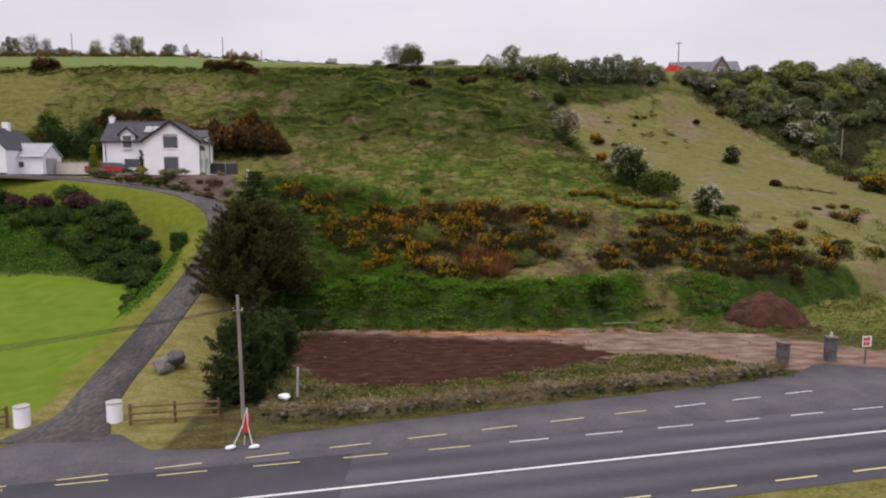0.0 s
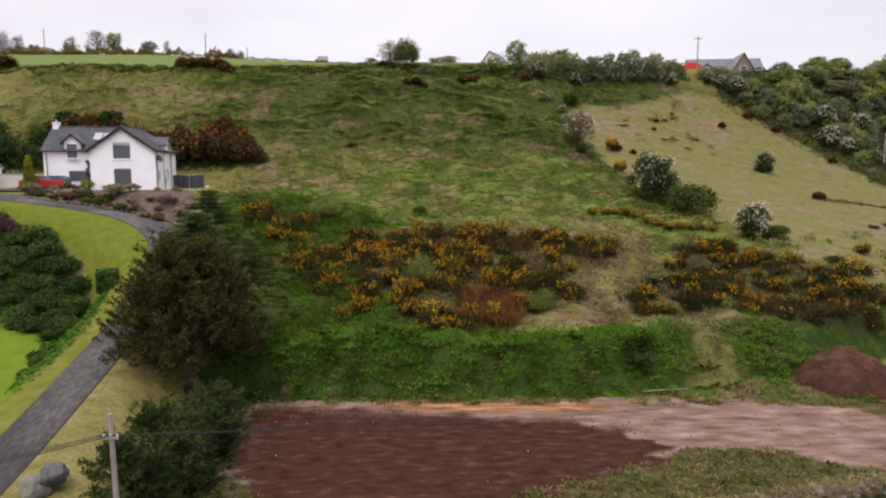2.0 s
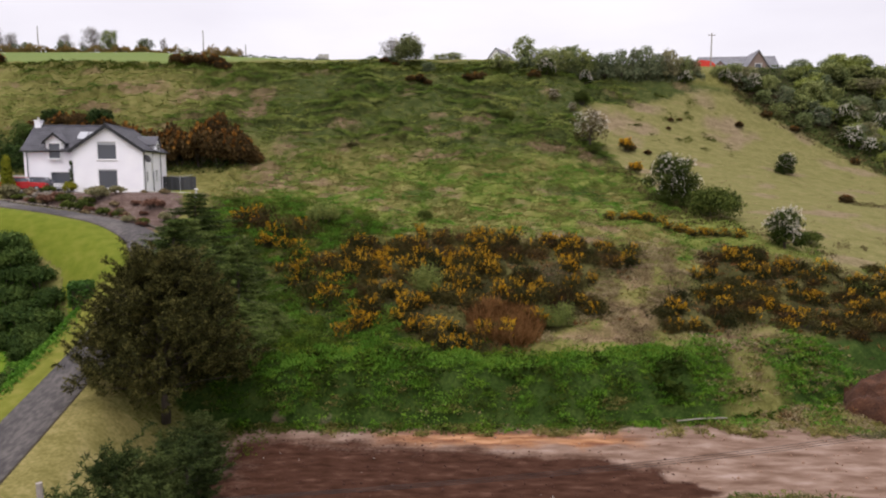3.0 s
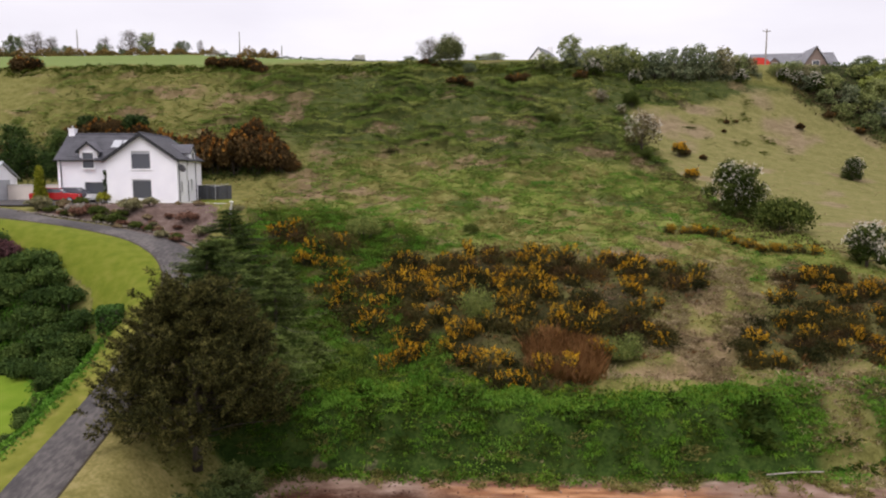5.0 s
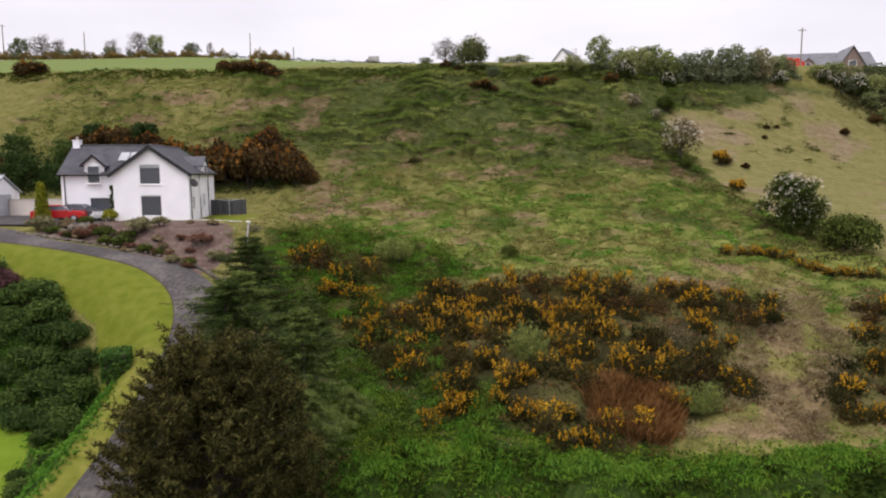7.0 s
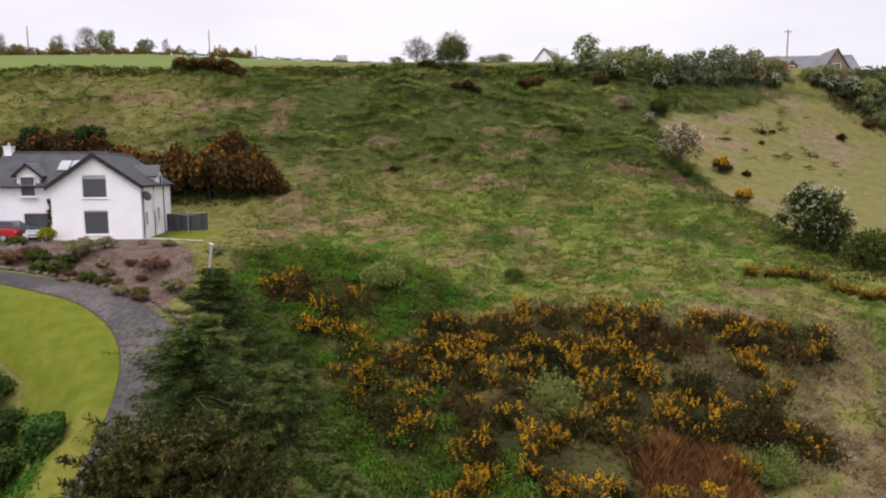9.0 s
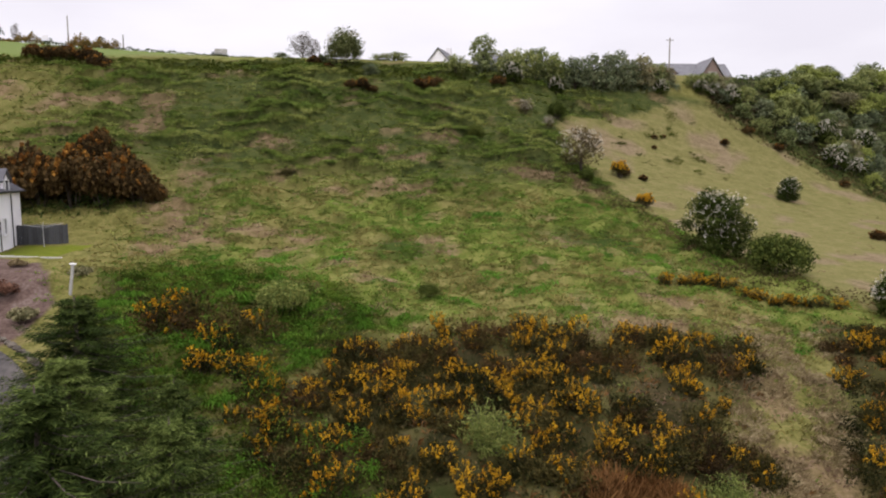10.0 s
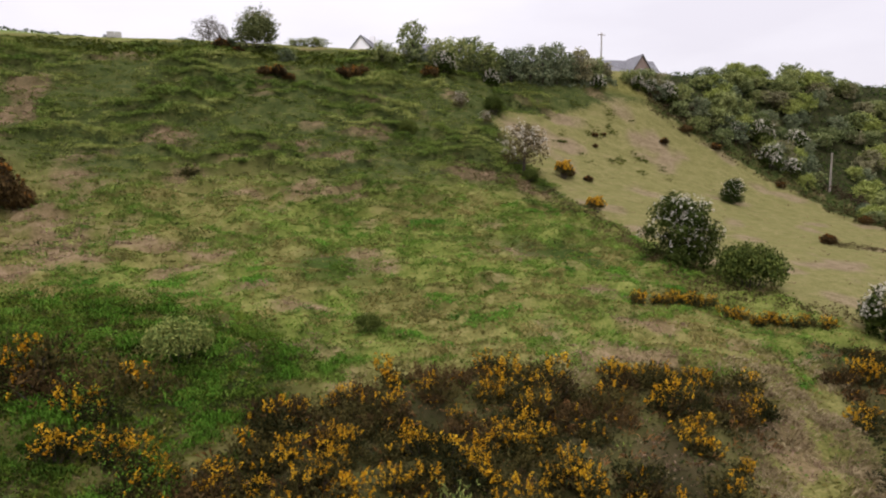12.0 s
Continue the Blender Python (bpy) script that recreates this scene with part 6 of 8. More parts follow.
def tufts(name, rng, x, y, mat, blades, length, wide, label, spread=.18, rise=1.0, bend=.35, lift=0.0, category="grass", drape=.12):
    """Tussocks of bent blades at plan points, joined as stuff."""
    z = surface(x, y) + lift
    i = np.repeat(np.arange(len(x)), blades)
    k = len(i)
    size = rng.uniform(.6, 1.35, len(x))[i]
    a = rng.uniform(0, 2 * math.pi, k)
    base = np.stack([x[i] + np.cos(a) * spread * size * rng.random(k), y[i] + np.sin(a) * spread * size * rng.random(k), z[i] - .04], axis=1)
    way = np.stack([np.cos(a) * .75, np.sin(a) * .75 - drape, np.full(k, rise)], axis=1) + rng.normal(size=(k, 3)) * .25
    way /= np.linalg.norm(way, axis=1)[:, None]
    v, f = spikes(rng, base, way, length * size * rng.uniform(.7, 1.2, k), wide * size, bend)
    return tagged(link(name, rawmesh(name, v, f, mat)), label, category, kind="stuff")


def thicket(name, rng, poly, n, mat, size, tall, label, lump=1.6, category="undergrowth", soft=.6, low=0.0):
    """Low tangled growth: leaves heaped over the ground inside an outline, joined as stuff."""
    P = np.array(poly)
    x, y = rng.uniform(P[:, 0].min(), P[:, 0].max(), n * 3), rng.uniform(P[:, 1].min(), P[:, 1].max(), n * 3)
    keep = inside(x, y, poly, soft) > rng.random(n * 3) * .9 + .05
    x, y = x[keep][:n], y[keep][:n]
    hump = np.clip(.45 + .6 * wobble(x, y, lump, 31) + .25 * wobble(x, y, lump * .35, 7), 0, 1.2) * inside(x, y, poly, soft * 1.5)
    up = low + tall * hump * rng.random(len(x)) ** .5
    p = np.stack([x, y, surface(x, y) + up], axis=1)
    v, f = leaves(rng, len(p), p, np.full((len(p), 3), .06), size, slim=.45, up=.35, out=.2)
    return tagged(link(name, rawmesh(name, v, f, mat)), label, category, kind="stuff")


def mounds(name, rng, x, y, wide, tall, n, mat, size, label, category="undergrowth", spread=.4, long=(.8, 1.6), under=None):
    """Rounded hummocks of leaves at plan points, joined as stuff; under: darker colour that shades the low leaves."""
    i = np.repeat(np.arange(len(x)), n)
    s = rng.uniform(1 - spread, 1 + spread, len(x))[i]
    stretch = rng.uniform(*long, len(x))[i]
    d = unit(rng, len(i))
    d[:, 2] = np.abs(d[:, 2])
    r = rng.random(len(i)) ** .35
    px, py = x[i] + d[:, 0] * r * s * wide * .5 * stretch, y[i] + d[:, 1] * r * s * wide * .5
    p = np.stack([px, py, surface(px, py) - .06 + d[:, 2] * r * s * tall], axis=1)
    nrm = d + unit(rng, len(i)) * .55
    nrm /= np.linalg.norm(nrm, axis=1)[:, None]
    a = np.cross(nrm, unit(rng, len(i)))
    a /= np.linalg.norm(a, axis=1)[:, None] + 1e-9
    b = np.cross(nrm, a)
    k = (size * rng.uniform(.6, 1.4, len(i)))[:, None]
    v = np.stack([p - a * k, p - b * k * .5, p + a * k, p + b * k * .5], axis=1).reshape(-1, 3)
    # Low leaves take the darker colour, which paints the mound's shaded foot.
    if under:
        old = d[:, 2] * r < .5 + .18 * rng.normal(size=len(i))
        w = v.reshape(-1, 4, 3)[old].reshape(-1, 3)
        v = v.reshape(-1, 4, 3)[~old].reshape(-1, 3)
        tagged(link("old_growth", rawmesh("old_growth", w, np.arange(len(w)).reshape(-1, 4), under)), "low leaves round the hummocks, coloured dark as shade", category, kind="stuff")
    return tagged(link(name, rawmesh(name, v, np.arange(len(v)).reshape(-1, 4), mat)), label, category, kind="stuff")


def strewn(rng, n, x0, x1, y0, y1, keep):
    x, y = rng.uniform(x0, x1, n), rng.uniform(y0, y1, n)
    k = rng.random(n) < keep(x, y)
    return x[k], y[k]


rng = np.random.default_rng(11)

# trees that stand alone or in the field boundary
hawthorn = crown_tree(rng, 6.0, 5.6, 11500, HAWTHORN, .115, .0, 44, blossom=4300, name="hawthorn")
place(hawthorn, 24.0, 88.2, 1, 0, .5, "dense hawthorn tree dotted with white blossom in the field boundary", "tree", "hawthorns")
place(hawthorn, 46.9, 110.7, .52, 80, .1, "small flowering hawthorn alone in the pasture", "tree", "hawthorns")
bloom = crown_tree(rng, 4.2, 3.9, 2000, HAWTHORN, .135, .02, 30, blossom=3400, name="hawthorn")
place(bloom, 29.7, 75.6, .95, 0, .1, "hawthorn white with blossom above the gorse", "tree", "hawthorns")
old_thorn = crown_tree(rng, 4.2, 4.4, 1900, UPLAND_BROWN, .1, .05, 30, blossom=3200, name="hawthorn")
place(old_thorn, 19.2, 107.4, 1.2, 130, -.5, "old hawthorn with pale blossom on the field boundary", "tree", "hawthorns")
place(bloom, 63.4, 125.2, .95, 40, -.6, "hawthorn white with blossom at the edge of the wood", "tree", "hawthorns")
place(bloom, 69.0, 124.8, .9, 150, -.5, "hawthorn white with blossom at the edge of the wood", "tree", "hawthorns")
place(old_thorn, 16.0, 118.0, .5, 200, .1, "small blossoming hawthorn high on the boundary", "tree", "hawthorns")
place(old_thorn, 18.4, 116.4, .4, 20, .1, "small blossoming hawthorn high on the boundary", "tree", "hawthorns")
round_bush = shrub(rng, "round_bush", 5.6, 3.5, 6000, BUSH_OLIVE, .115, 40)
place(round_bush, 26.8, 84.2, 1.05, 0, .75, "rounded dense green bush beside the hawthorn", "bush", sz=1.35)
place(round_bush, 33, 78.5, .62, 90, .2, "dark green bush low in the field boundary", "bush", sz=.45)
place(round_bush, 20.2, 118.6, .5, 50, .2, "dark bush beside the blossoming hawthorns", "bush", sz=.8)
place(round_bush, 19.4, 106.2, .34, 50, .2, "dark bush under the old hawthorn", "bush", sz=.5)
place(round_bush, 8.6, 112.8, .42, 20, .15, "small dark bush on the steep slope", "bush", sz=.62)
place(round_bush, -1.9, 77.6, .3, 70, .1, "small dark bush in the rough grass", "bush", sz=.36)
willow = gorse(rng, 3.2, 2.4, 420, 0, GORSE_FLOWER, WILLOW, "willow_bush", 9)
soft_willow = shrub(np.random.default_rng(21), "willow_bush", 3.4, 2.5, 3200, WILLOW, .075, 30)
place(soft_willow, -10.7, 75.6, 1.1, 0, .1, "soft grey-green willow bush above the gorse", "bush", "willow bushes")
place(willow, -1.3, 63.6, .75, 70, .1, "grey-green willow bush among the gorse", "bush", "willow bushes")
place(willow, 7.2, 59.6, .6, 160, .1, "grey-green willow bush among the gorse", "bush", "willow bushes")

# gorse
GORSE = [gorse(rng, w, h, n, s, GORSE_FLOWER) for w, h, n, s in ((2.1, 1.5, 110, .42), (2.5, 1.3, 110, .18), (1.8, 1.6, 100, .55), (2.7, 1.2, 120, 0), (2.3, 1.4, 110, .3), (2.3, 1.35, 105, .18))]
GORSE.append(gorse(rng, 2.5, 1.3, 100, .16, GORSE_FLOWER, GORSE_BROWN))
BARE = ((3.8, 58.9, 2.0, 2.0), (7.5, 65.4, 1.7, 1.9), (-1.3, 63.6, 1.3, 1.3), (7.2, 59.6, 1.0, 1.0))


def gorse_spot(rng, poly, seed):
    """A place for gorse inside an outline, clear of the bracken and willows, and which of the seven bushes grows there."""
    P = np.array(poly)
    while True:
        x, y = rng.uniform(P.min(0), P.max(0))
        if inside(x, y, poly, .5) > .5 and wobble(x, y, 4.5, seed) > -.95 and not any(np.hypot((x - a) / rx, (y - b) / ry) < 1 for a, b, rx, ry in BARE):
            lively = .5 + .5 * float(np.clip(1.5 * wobble(x, y, 2.6, 17), -1, 1))
            odds = np.array((.42 * lively, .34, .34 * lively, .62 - .34 * lively, .4 * lively, .3, .6 - .3 * lively))
            return x, y, rng.choice(7, p=odds / odds.sum())


def gorse_scrub(rng, poly, seed, count):
    """Small gorse growing together between the larger bushes, joined as stuff."""
    found = {"foliage": [], "old_foliage": [], "blossom": []}
    for n in range(count):
        x, y, k = gorse_spot(rng, poly, seed)
        a, s = rng.uniform(0, 2 * math.pi), rng.uniform(.45, .8)
        for ob in GORSE[k].children:
            kind = ob.name.split(".")[0]
            if kind == "woody_base":
                continue
            v = np.empty(3 * len(ob.data.vertices), np.float32)
            ob.data.vertices.foreach_get("co", v)
            v = v.reshape(-1, 3) * s
            v = np.stack([x + v[:, 0] * math.cos(a) - v[:, 1] * math.sin(a), y + v[:, 0] * math.sin(a) + v[:, 1] * math.cos(a), v[:, 2] + ground(x, y) - .05], axis=1)
            found["old_foliage" if k == 6 and kind == "foliage" else kind].append(v)
    for kind, mat, label in (("foliage", GORSE_GREEN, "low spiny gorse growing between the bushes"), ("old_foliage", GORSE_BROWN, "low brown gorse growing between the bushes"), ("blossom", GORSE_FLOWER, "yellow flowers of the low gorse")):
        v = np.concatenate(found[kind])
        tagged(link("gorse_scrub", rawmesh("gorse_scrub", v, np.arange(len(v)).reshape(-1, 4), mat)), label, "gorse", kind="stuff")


rng = np.random.default_rng(12)
gorse_scrub(rng, GORSE_MAIN, 5, 95)
gorse_scrub(rng, GORSE_EAST, 6, 60)
for poly, count, seed in ((GORSE_MAIN, 150, 5), (GORSE_EAST, 82, 6)):
    for n in range(count):
        x, y, k = gorse_spot(rng, poly, seed)
        place(GORSE[k], x, y, rng.uniform(.5, .95), rng.uniform(0, 360), .05, ("gorse bush bright with yellow flowers", "gorse bush with scattered yellow flowers", "tall gorse bush covered in yellow flowers", "dark green gorse bush out of flower", "gorse bush with sprays of yellow flowers", "gorse bush with a few yellow sprays", "brown fading gorse bush")[k], "gorse bush", "gorse bushes")
for x, y, k, s in ((35.3, 70.3, 2, 1.2), (39.6, 68.6, 2, 1.35), (38, 72, 1, .8), (36.5, 74, 3, .8), (42, 70.5, 1, .9), (44, 74, 3, .7), (46, 71, 0, .8), (34, 67, 0, 1.1), (37.5, 65.5, 1, 1), (50.3, 87.5, 1, .55), (47.6, 86, 3, .5), (52.5, 88.5, 3, .6),  (64.9, 102.1, 0, 1.9), (66.5, 101.2, 1, 1.8), (-11.8, 73, 1, 1.1), (-13.6, 73.6, 3, 1.2), (-15.8, 74.3, 1, 1.35), (-17, 73.4, 0, 1.0), (-12, 103.6, 3, .8), (-1, 58, 2, .9), (3.6, 57.6, 2, .8), (41.1, 77.3, 4, .8), (50.1, 82.6, 2, .95), (48.4, 83, 1, .8), (-5.5, 58.6, 2, .8), (-4.4, 59.2, 0, .7), (-14.1, 69.4, 4, .9), (-12.4, 69, 0, .8), (-11.7, 68.4, 2, .7), (-16.4, 73.2, 6, 1.3), (-14.6, 72.2, 6, 1.2), (-13.4, 71, 4, .9), (-5.6, 58.0, 2, .7), (-6.4, 57.6, 0, .7)):
    place(GORSE[k], x, y, s, rng.uniform(0, 360), .05, "single gorse bush with yellow flowers on the open slope", "gorse bush", "gorse bushes")
golden = shrub(rng, "gorse_bush", 2.6, 2.2, 1500, GORSE_GREEN, .09, 22, GORSE_FLOWER, 2600)
for x, y, s, sz in ((23.3, 100.2, .8, .85), (24.3, 108.8, .85, 1.05)):
    place(golden, x, y, s, 30, .15, "round bright yellow gorse bush beside the field boundary", "gorse bush", "gorse bushes", sz)
for k in range(17):
    f = k / 16
    x, y = 15 + 11 * f + rng.normal() * .3, 80.6 - 3.6 * f ** 1.5 + rng.normal() * .35
    place(GORSE[(0, 2, 4)[k % 3]], x, y, rng.uniform(.4, .65), rng.uniform(0, 360), .05, "low gorse with orange-yellow flowers along the boundary", "gorse bush", "gorse bushes")
rusty = shrub(rng, "old_gorse", 3.0, 2.7, 2600, GORSE_BROWN, .11, 24, GORSE_RUST, 750)
drab = shrub(rng, "old_gorse", 3.0, 2.4, 2600, GORSE_BROWN, .11, 24, GORSE_RUST, 330)
for x, y, k, s in ((25.2, 109.6, 0, .6), (27.5, 109.4, 1, .42), (45, 121.6, 0, .5), (48, 97.8, 0, .62), (-5.2, 119.6, 0, .6), (-3.8, 119.8, 0, .7), (-2.6, 120, 1, .5), (3.2, 121.6, 0, .6), (4.4, 121.6, 0, .8), (5.6, 122, 1, .6), (13.6, 122.6, 1, .8), (-9.5, 125, 1, .7), (-7.8, 124.6, 1, .6), (33.9, 119.9, 1, .35), (35.5, 120.5, 1, .3), (33, 118, 1, .3), (50.6, 125, 1, .7), (54.5, 123.6, 0, .6), (61.5, 119.2, 1, .6), (66.4, 110, 0, .6),
                (-73.4, 126.6, 0, 1.45), (-72.2, 127, 1, 1.2), (-42.6, 126.4, 0, 1.0), (-40.8, 126.1, 1, 1.1), (-39, 126.4, 0, 1.05), (-36.2, 125.4, 0, 1.0), (-34.8, 124.4, 1, 1.15), (-33.6, 124, 1, .9)):
    place((rusty, drab)[k], x, y, s, rng.uniform(0, 360), .6 * s, ("gorse bush with fading rusty flowers", "dark brown gorse bush")[k], "old gorse", "old gorse")
thorny = shrub(rng, "old_gorse", 3.0, 2.3, 2600, HEDGE_DARK, .12, 24)
tall_scrub = [(-39.5 + 1.25 * k, 98.2 + 1.5 * (k % 2), (1, 0, 2, 0, 1, 1, 0)[k % 7], 1.45 - .02 * k + .17 * (k % 3)) for k in range(12)]
tall_scrub += [(-53.5 + 1.5 * k, 106.4 + 1.3 * (k % 2), (1, 2, 0, 1)[k % 4], 1.15 + .1 * (k % 3)) for k in range(7)]
tall_scrub += [(-24.3, 98.4, 1, 1.15), (-23.2, 99.6, 1, .9), (-25.2, 100.6, 1, 1.2), (-30.4, 103.4, 0, 1.2), (-30.2, 105, 0, 1.35), (-29.8, 106.6, 0, 1.1), (-43, 104, 1, 1.2), (-41, 102.5, 1, 1.3), (-60, 102, 1, 1.2)]
for x, y, k, s in tall_scrub:
    place((rusty, drab, thorny)[k], x, y, s, rng.uniform(0, 360), .5, ("tall gorse with fading rusty flowers behind the house", "tall dark gorse thicket behind the house", "dark green leafy scrub behind the house")[k], "old gorse", "old gorse", s * (1.5 if y < 101 else 1.1))

# conifers beside the driveway
pine = pine_tree(rng, 8.2, 8.2, 2500, PINE, .24)
place(pine, -14.4, 50.2, 1.0, 0, ground(-14.4, 50.2) - 1.7, "big dark spreading pine beside the driveway", "tree")
spruce = spruce_tree(rng, 6.4, 7.0, SPRUCE)
for x, y, s, a, top in ((-16.6, 57.6, 1.45, 0, 11.5), (-18.2, 65.6, 1.3, 70, 12.8), (-13.2, 59.0, 1.05, 140, 9.8), (-17.4, 62.2, 1.25, 220, 11.2), (-11.8, 54.6, .8, 20, 6.8), (-14.0, 63.4, .85, 300, 9.8), (-10.6, 57.6, .55, 10, 6.0)):
    place(spruce, x, y, s, a, .1, "feathery green spruce above the bend of the drive", "tree", "spruces", sz=(top - ground(x, y)) / 6.4)
dark_hedge = shrub(rng, "hedge_bush", 2.7, 3.9, 4200, EVERGREEN, .11, 30)
lean_hedge = pine_tree(rng, 5.0, 2.7, 330, EVERGREEN, .02, name="evergreen")
for k, (x, y, s, sz) in enumerate(((-11.3, 34.6, .75, .6), (-11.5, 36, .9, .9), (-10.6, 36.6, .7, .7), (-11.7, 37.9, .85, .95), (-10.7, 38.9, .85, .7), (-11.9, 40, .95, .85), (-10.9, 41.2, .8, .7), (-11.7, 42.4, .8, .7), (-10.9, 43.4, .85, .6), (-11.8, 44.6, .85, .6), (-10.2, 34.9, .5, .4), (-10.2, 40.2, .6, .5), (-11.4, 46.2, .8, .5), (-11.9, 47.8, .9, .55))):
    place((dark_hedge, lean_hedge)[k % 4 != 3], x, y, s, 77 * k, .3, "tall dark evergreen hedge bush behind the pole", "hedge bush", "evergreen hedge", sz)

# shrubs round the lawn and in the garden bed
hedge_bush = shrub(rng, "hedge_bush", 2.9, 2.2, 2000, HEDGE_MID, .115, 26)
purple = shrub(rng, "purple_bush", 3.0, 2.4, 3200, PURPLE, .1, 22)
LINE = np.array([(-24.2, 51.5, 0), (-24.7, 54, 0), (-25.6, 57.4, 0), (-26.8, 60.8, 0), (-29.2, 64, 0), (-33, 66.6, 0), (-38, 68, 0), (-47, 68.6, 0), (-58, 69.2, 0)])
path = fine(LINE, 7)
for k, p in enumerate(path[::2]):
    if p[1] < 58.5 and k % 3:
        continue
    for row in range(2 if k > 4 else 1):
        x, y = p[0] + rng.normal() * .3 - 1.0 * row * (k < 12), p[1] + rng.normal() * .25 - 1.2 * row
        small = np.interp(k, (0, 7, 12, 30), (.42, .55, .95, 1.1)) * (1 - .3 * row)
        if p[0] < -34 and row == 0 and k % 3 != 0:
            place(purple, x, y, rng.uniform(.8, 1.1), rng.uniform(0, 360), .2, "purple-leaved shrub in the hedge above the lawn", "shrub", "lawn hedge")
        else:
            place(hedge_bush, x, y, small * rng.uniform(.85, 1.2), rng.uniform(0, 360), .2, "dark green shrub in the hedge above the lawn", "shrub", "lawn hedge")

for k in range(46):
    f = rng.random()
    x, y = np.interp(f, (0, .3, .6, 1), (-27.2, -29.4, -33, -46)), np.interp(f, (0, .3, .6, 1), (61.6, 64, 66, 68))
    o = rng.random() * 3.2
    place(hedge_bush, x - .55 * o, y - .85 * o, rng.uniform(.62, .95), rng.uniform(0, 360), .3, "dense dark green shrub in the hedge above the lawn", "shrub", "lawn hedge", rng.uniform(.6, .85))


def clipped_hedge():
    t = tagged(new("clipped_hedge"), "short box-clipped green hedge at the bend of the drive", "hedge")
    r = np.random.default_rng(9)
    t.matrix_world = pose(-23.4, 59.4, ground(-23.4, 59.4), 0, 0, 22)
    n = 3400
    p = r.uniform((-.65, -.8, 0), (.65, .8, 1.45), (n, 3))
    side = r.integers(0, 5, n)
    p[side == 0, 0], p[side == 1, 0] = -.65, .65
    p[side == 2, 1], p[side == 3, 1] = -.8, .8
    p[side == 4, 2] = 1.45
    v, f = leaves(r, n, p, np.full((n, 3), .07), .085)
    link("foliage", rawmesh("foliage", v, f, HEDGE), t)
    part("woody_base", boxes((-.5, .5, -.65, .65, -.5, 1.25)), BARK, t)


clipped_hedge()
low_shrub = shrub(rng, "garden_shrub", 2.0, 1.2, 1200, GARDEN_PALE, .08, 14)
dark_shrub = shrub(rng, "garden_shrub", 1.9, 1.3, 1200, BUSH_OLIVE, .08, 14)
rust_shrub = shrub(rng, "garden_shrub", 1.9, 1.0, 1200, HEATHER, .07, 14)
straw_shrub = shrub(rng, "garden_shrub", 1.6, .9, 1500, GRASS_DRY, .08, 12)
for proto, label, spots in ((low_shrub, "grey-green rounded shrub in the garden bed", ((-39.8, 78.2, 1.3), (-31.3, 77.6, 1.3), (-30.2, 78.8, .9), (-23.6, 73.6, .9), (-22.2, 78, .8))),
                            (dark_shrub, "dark green rounded shrub in the garden bed", ((-34.0, 77.0, 1.0), (-33.0, 75.6, .8), (-31.6, 75.4, 1.0), (-37, 79.8, .8), (-25, 72.3, .7))),
                            (rust_shrub, "reddish shrub in the garden bed", ((-35.6, 76.8, 1.1), (-35, 77.8, .9), (-25.7, 76.0, 1.1), (-27.5, 76.6, .6), (-27.6, 74.4, .6))),
                            (straw_shrub, "straw-coloured low shrub in the garden bed", ((-32, 79.4, 1), (-29.4, 76.6, .7), (-30.6, 73.9, .6), (-38.6, 79.6, .9), (-26.2, 79.6, .7), (-28.6, 80.8, .5)))):
    for x, y, s in spots:
        place(proto, x, y, s, rng.uniform(0, 360), .08, label, "shrub", "garden shrubs")
BED_FRONT = np.array([(-40.5, 77.6, 0), (-36, 76.0, 0), (-31.5, 74.8, 0), (-28, 73.6, 0), (-25, 71.4, 0)])
for k, p in enumerate(fine(BED_FRONT, 8)):
    for row in range(2):
        x, y = p[0] + rng.normal() * .4, p[1] + .3 + 1.3 * row + rng.uniform(0, .8)
        if rng.random() < (.75, .45)[row]:
            n = rng.integers(4)
            place((low_shrub, dark_shrub, rust_shrub, straw_shrub)[n], x, y, rng.uniform(.35, .75), rng.uniform(0, 360), .05, ("grey-green rounded shrub in the garden bed", "dark green rounded shrub in the garden bed", "reddish shrub in the garden bed", "straw-coloured low shrub in the garden bed")[n], "shrub", "garden shrubs")
cypress = new("golden_cypress")
k = np.linspace(0, 1, 16)
v, f = leaves(rng, 3800, np.stack([0 * k, 0 * k, .2 + 3.2 * k], axis=1), np.stack([.75 - .42 * k, .75 - .42 * k, .32 + 0 * k], axis=1), .09, shell=.35)
link("foliage", rawmesh("foliage", v, f, CYPRESS), cypress)
part("trunk", tube(bmesh.new(), [(0, 0, -.3), (0, 0, 2.8)], [.1, .03], 7), BARK, cypress)
place(cypress, -41.5, 80.8, 1, 0, .05, "narrow golden-green cypress before the parked cars", "tree")
globe = shrub(rng, "golden_bush", 1.5, 1.4, 1700, CYPRESS, .07, 14)
place(globe, -36.9, 83.2, 1, 0, .05, "small golden-green rounded bush by the house corner", "bush")

# the crest and the wood
TREES = [crown_tree(rng, 7, w, 1700, m, .225, b, 38) for m, w, b in ((TREE_A, 5.6, .05), (TREE_B, 6.2, .06), (TREE_C, 5.2, .05), (TREE_D, 5.6, .08))]
top = shrub(rng, "tree", 5.5, 6.9, 7000, SKY_LEAF, .12, 44, BLOSSOM, 420)
place(top, -5.7, 125.0, 1, 0, 1.3, "round leafy tree dotted with blossom on the skyline", "tree", "trees on the crest")
bare = crown_tree(rng, 7, 6.5, 2400, TWIGGY, .12, .2, 30, name="bare_tree")
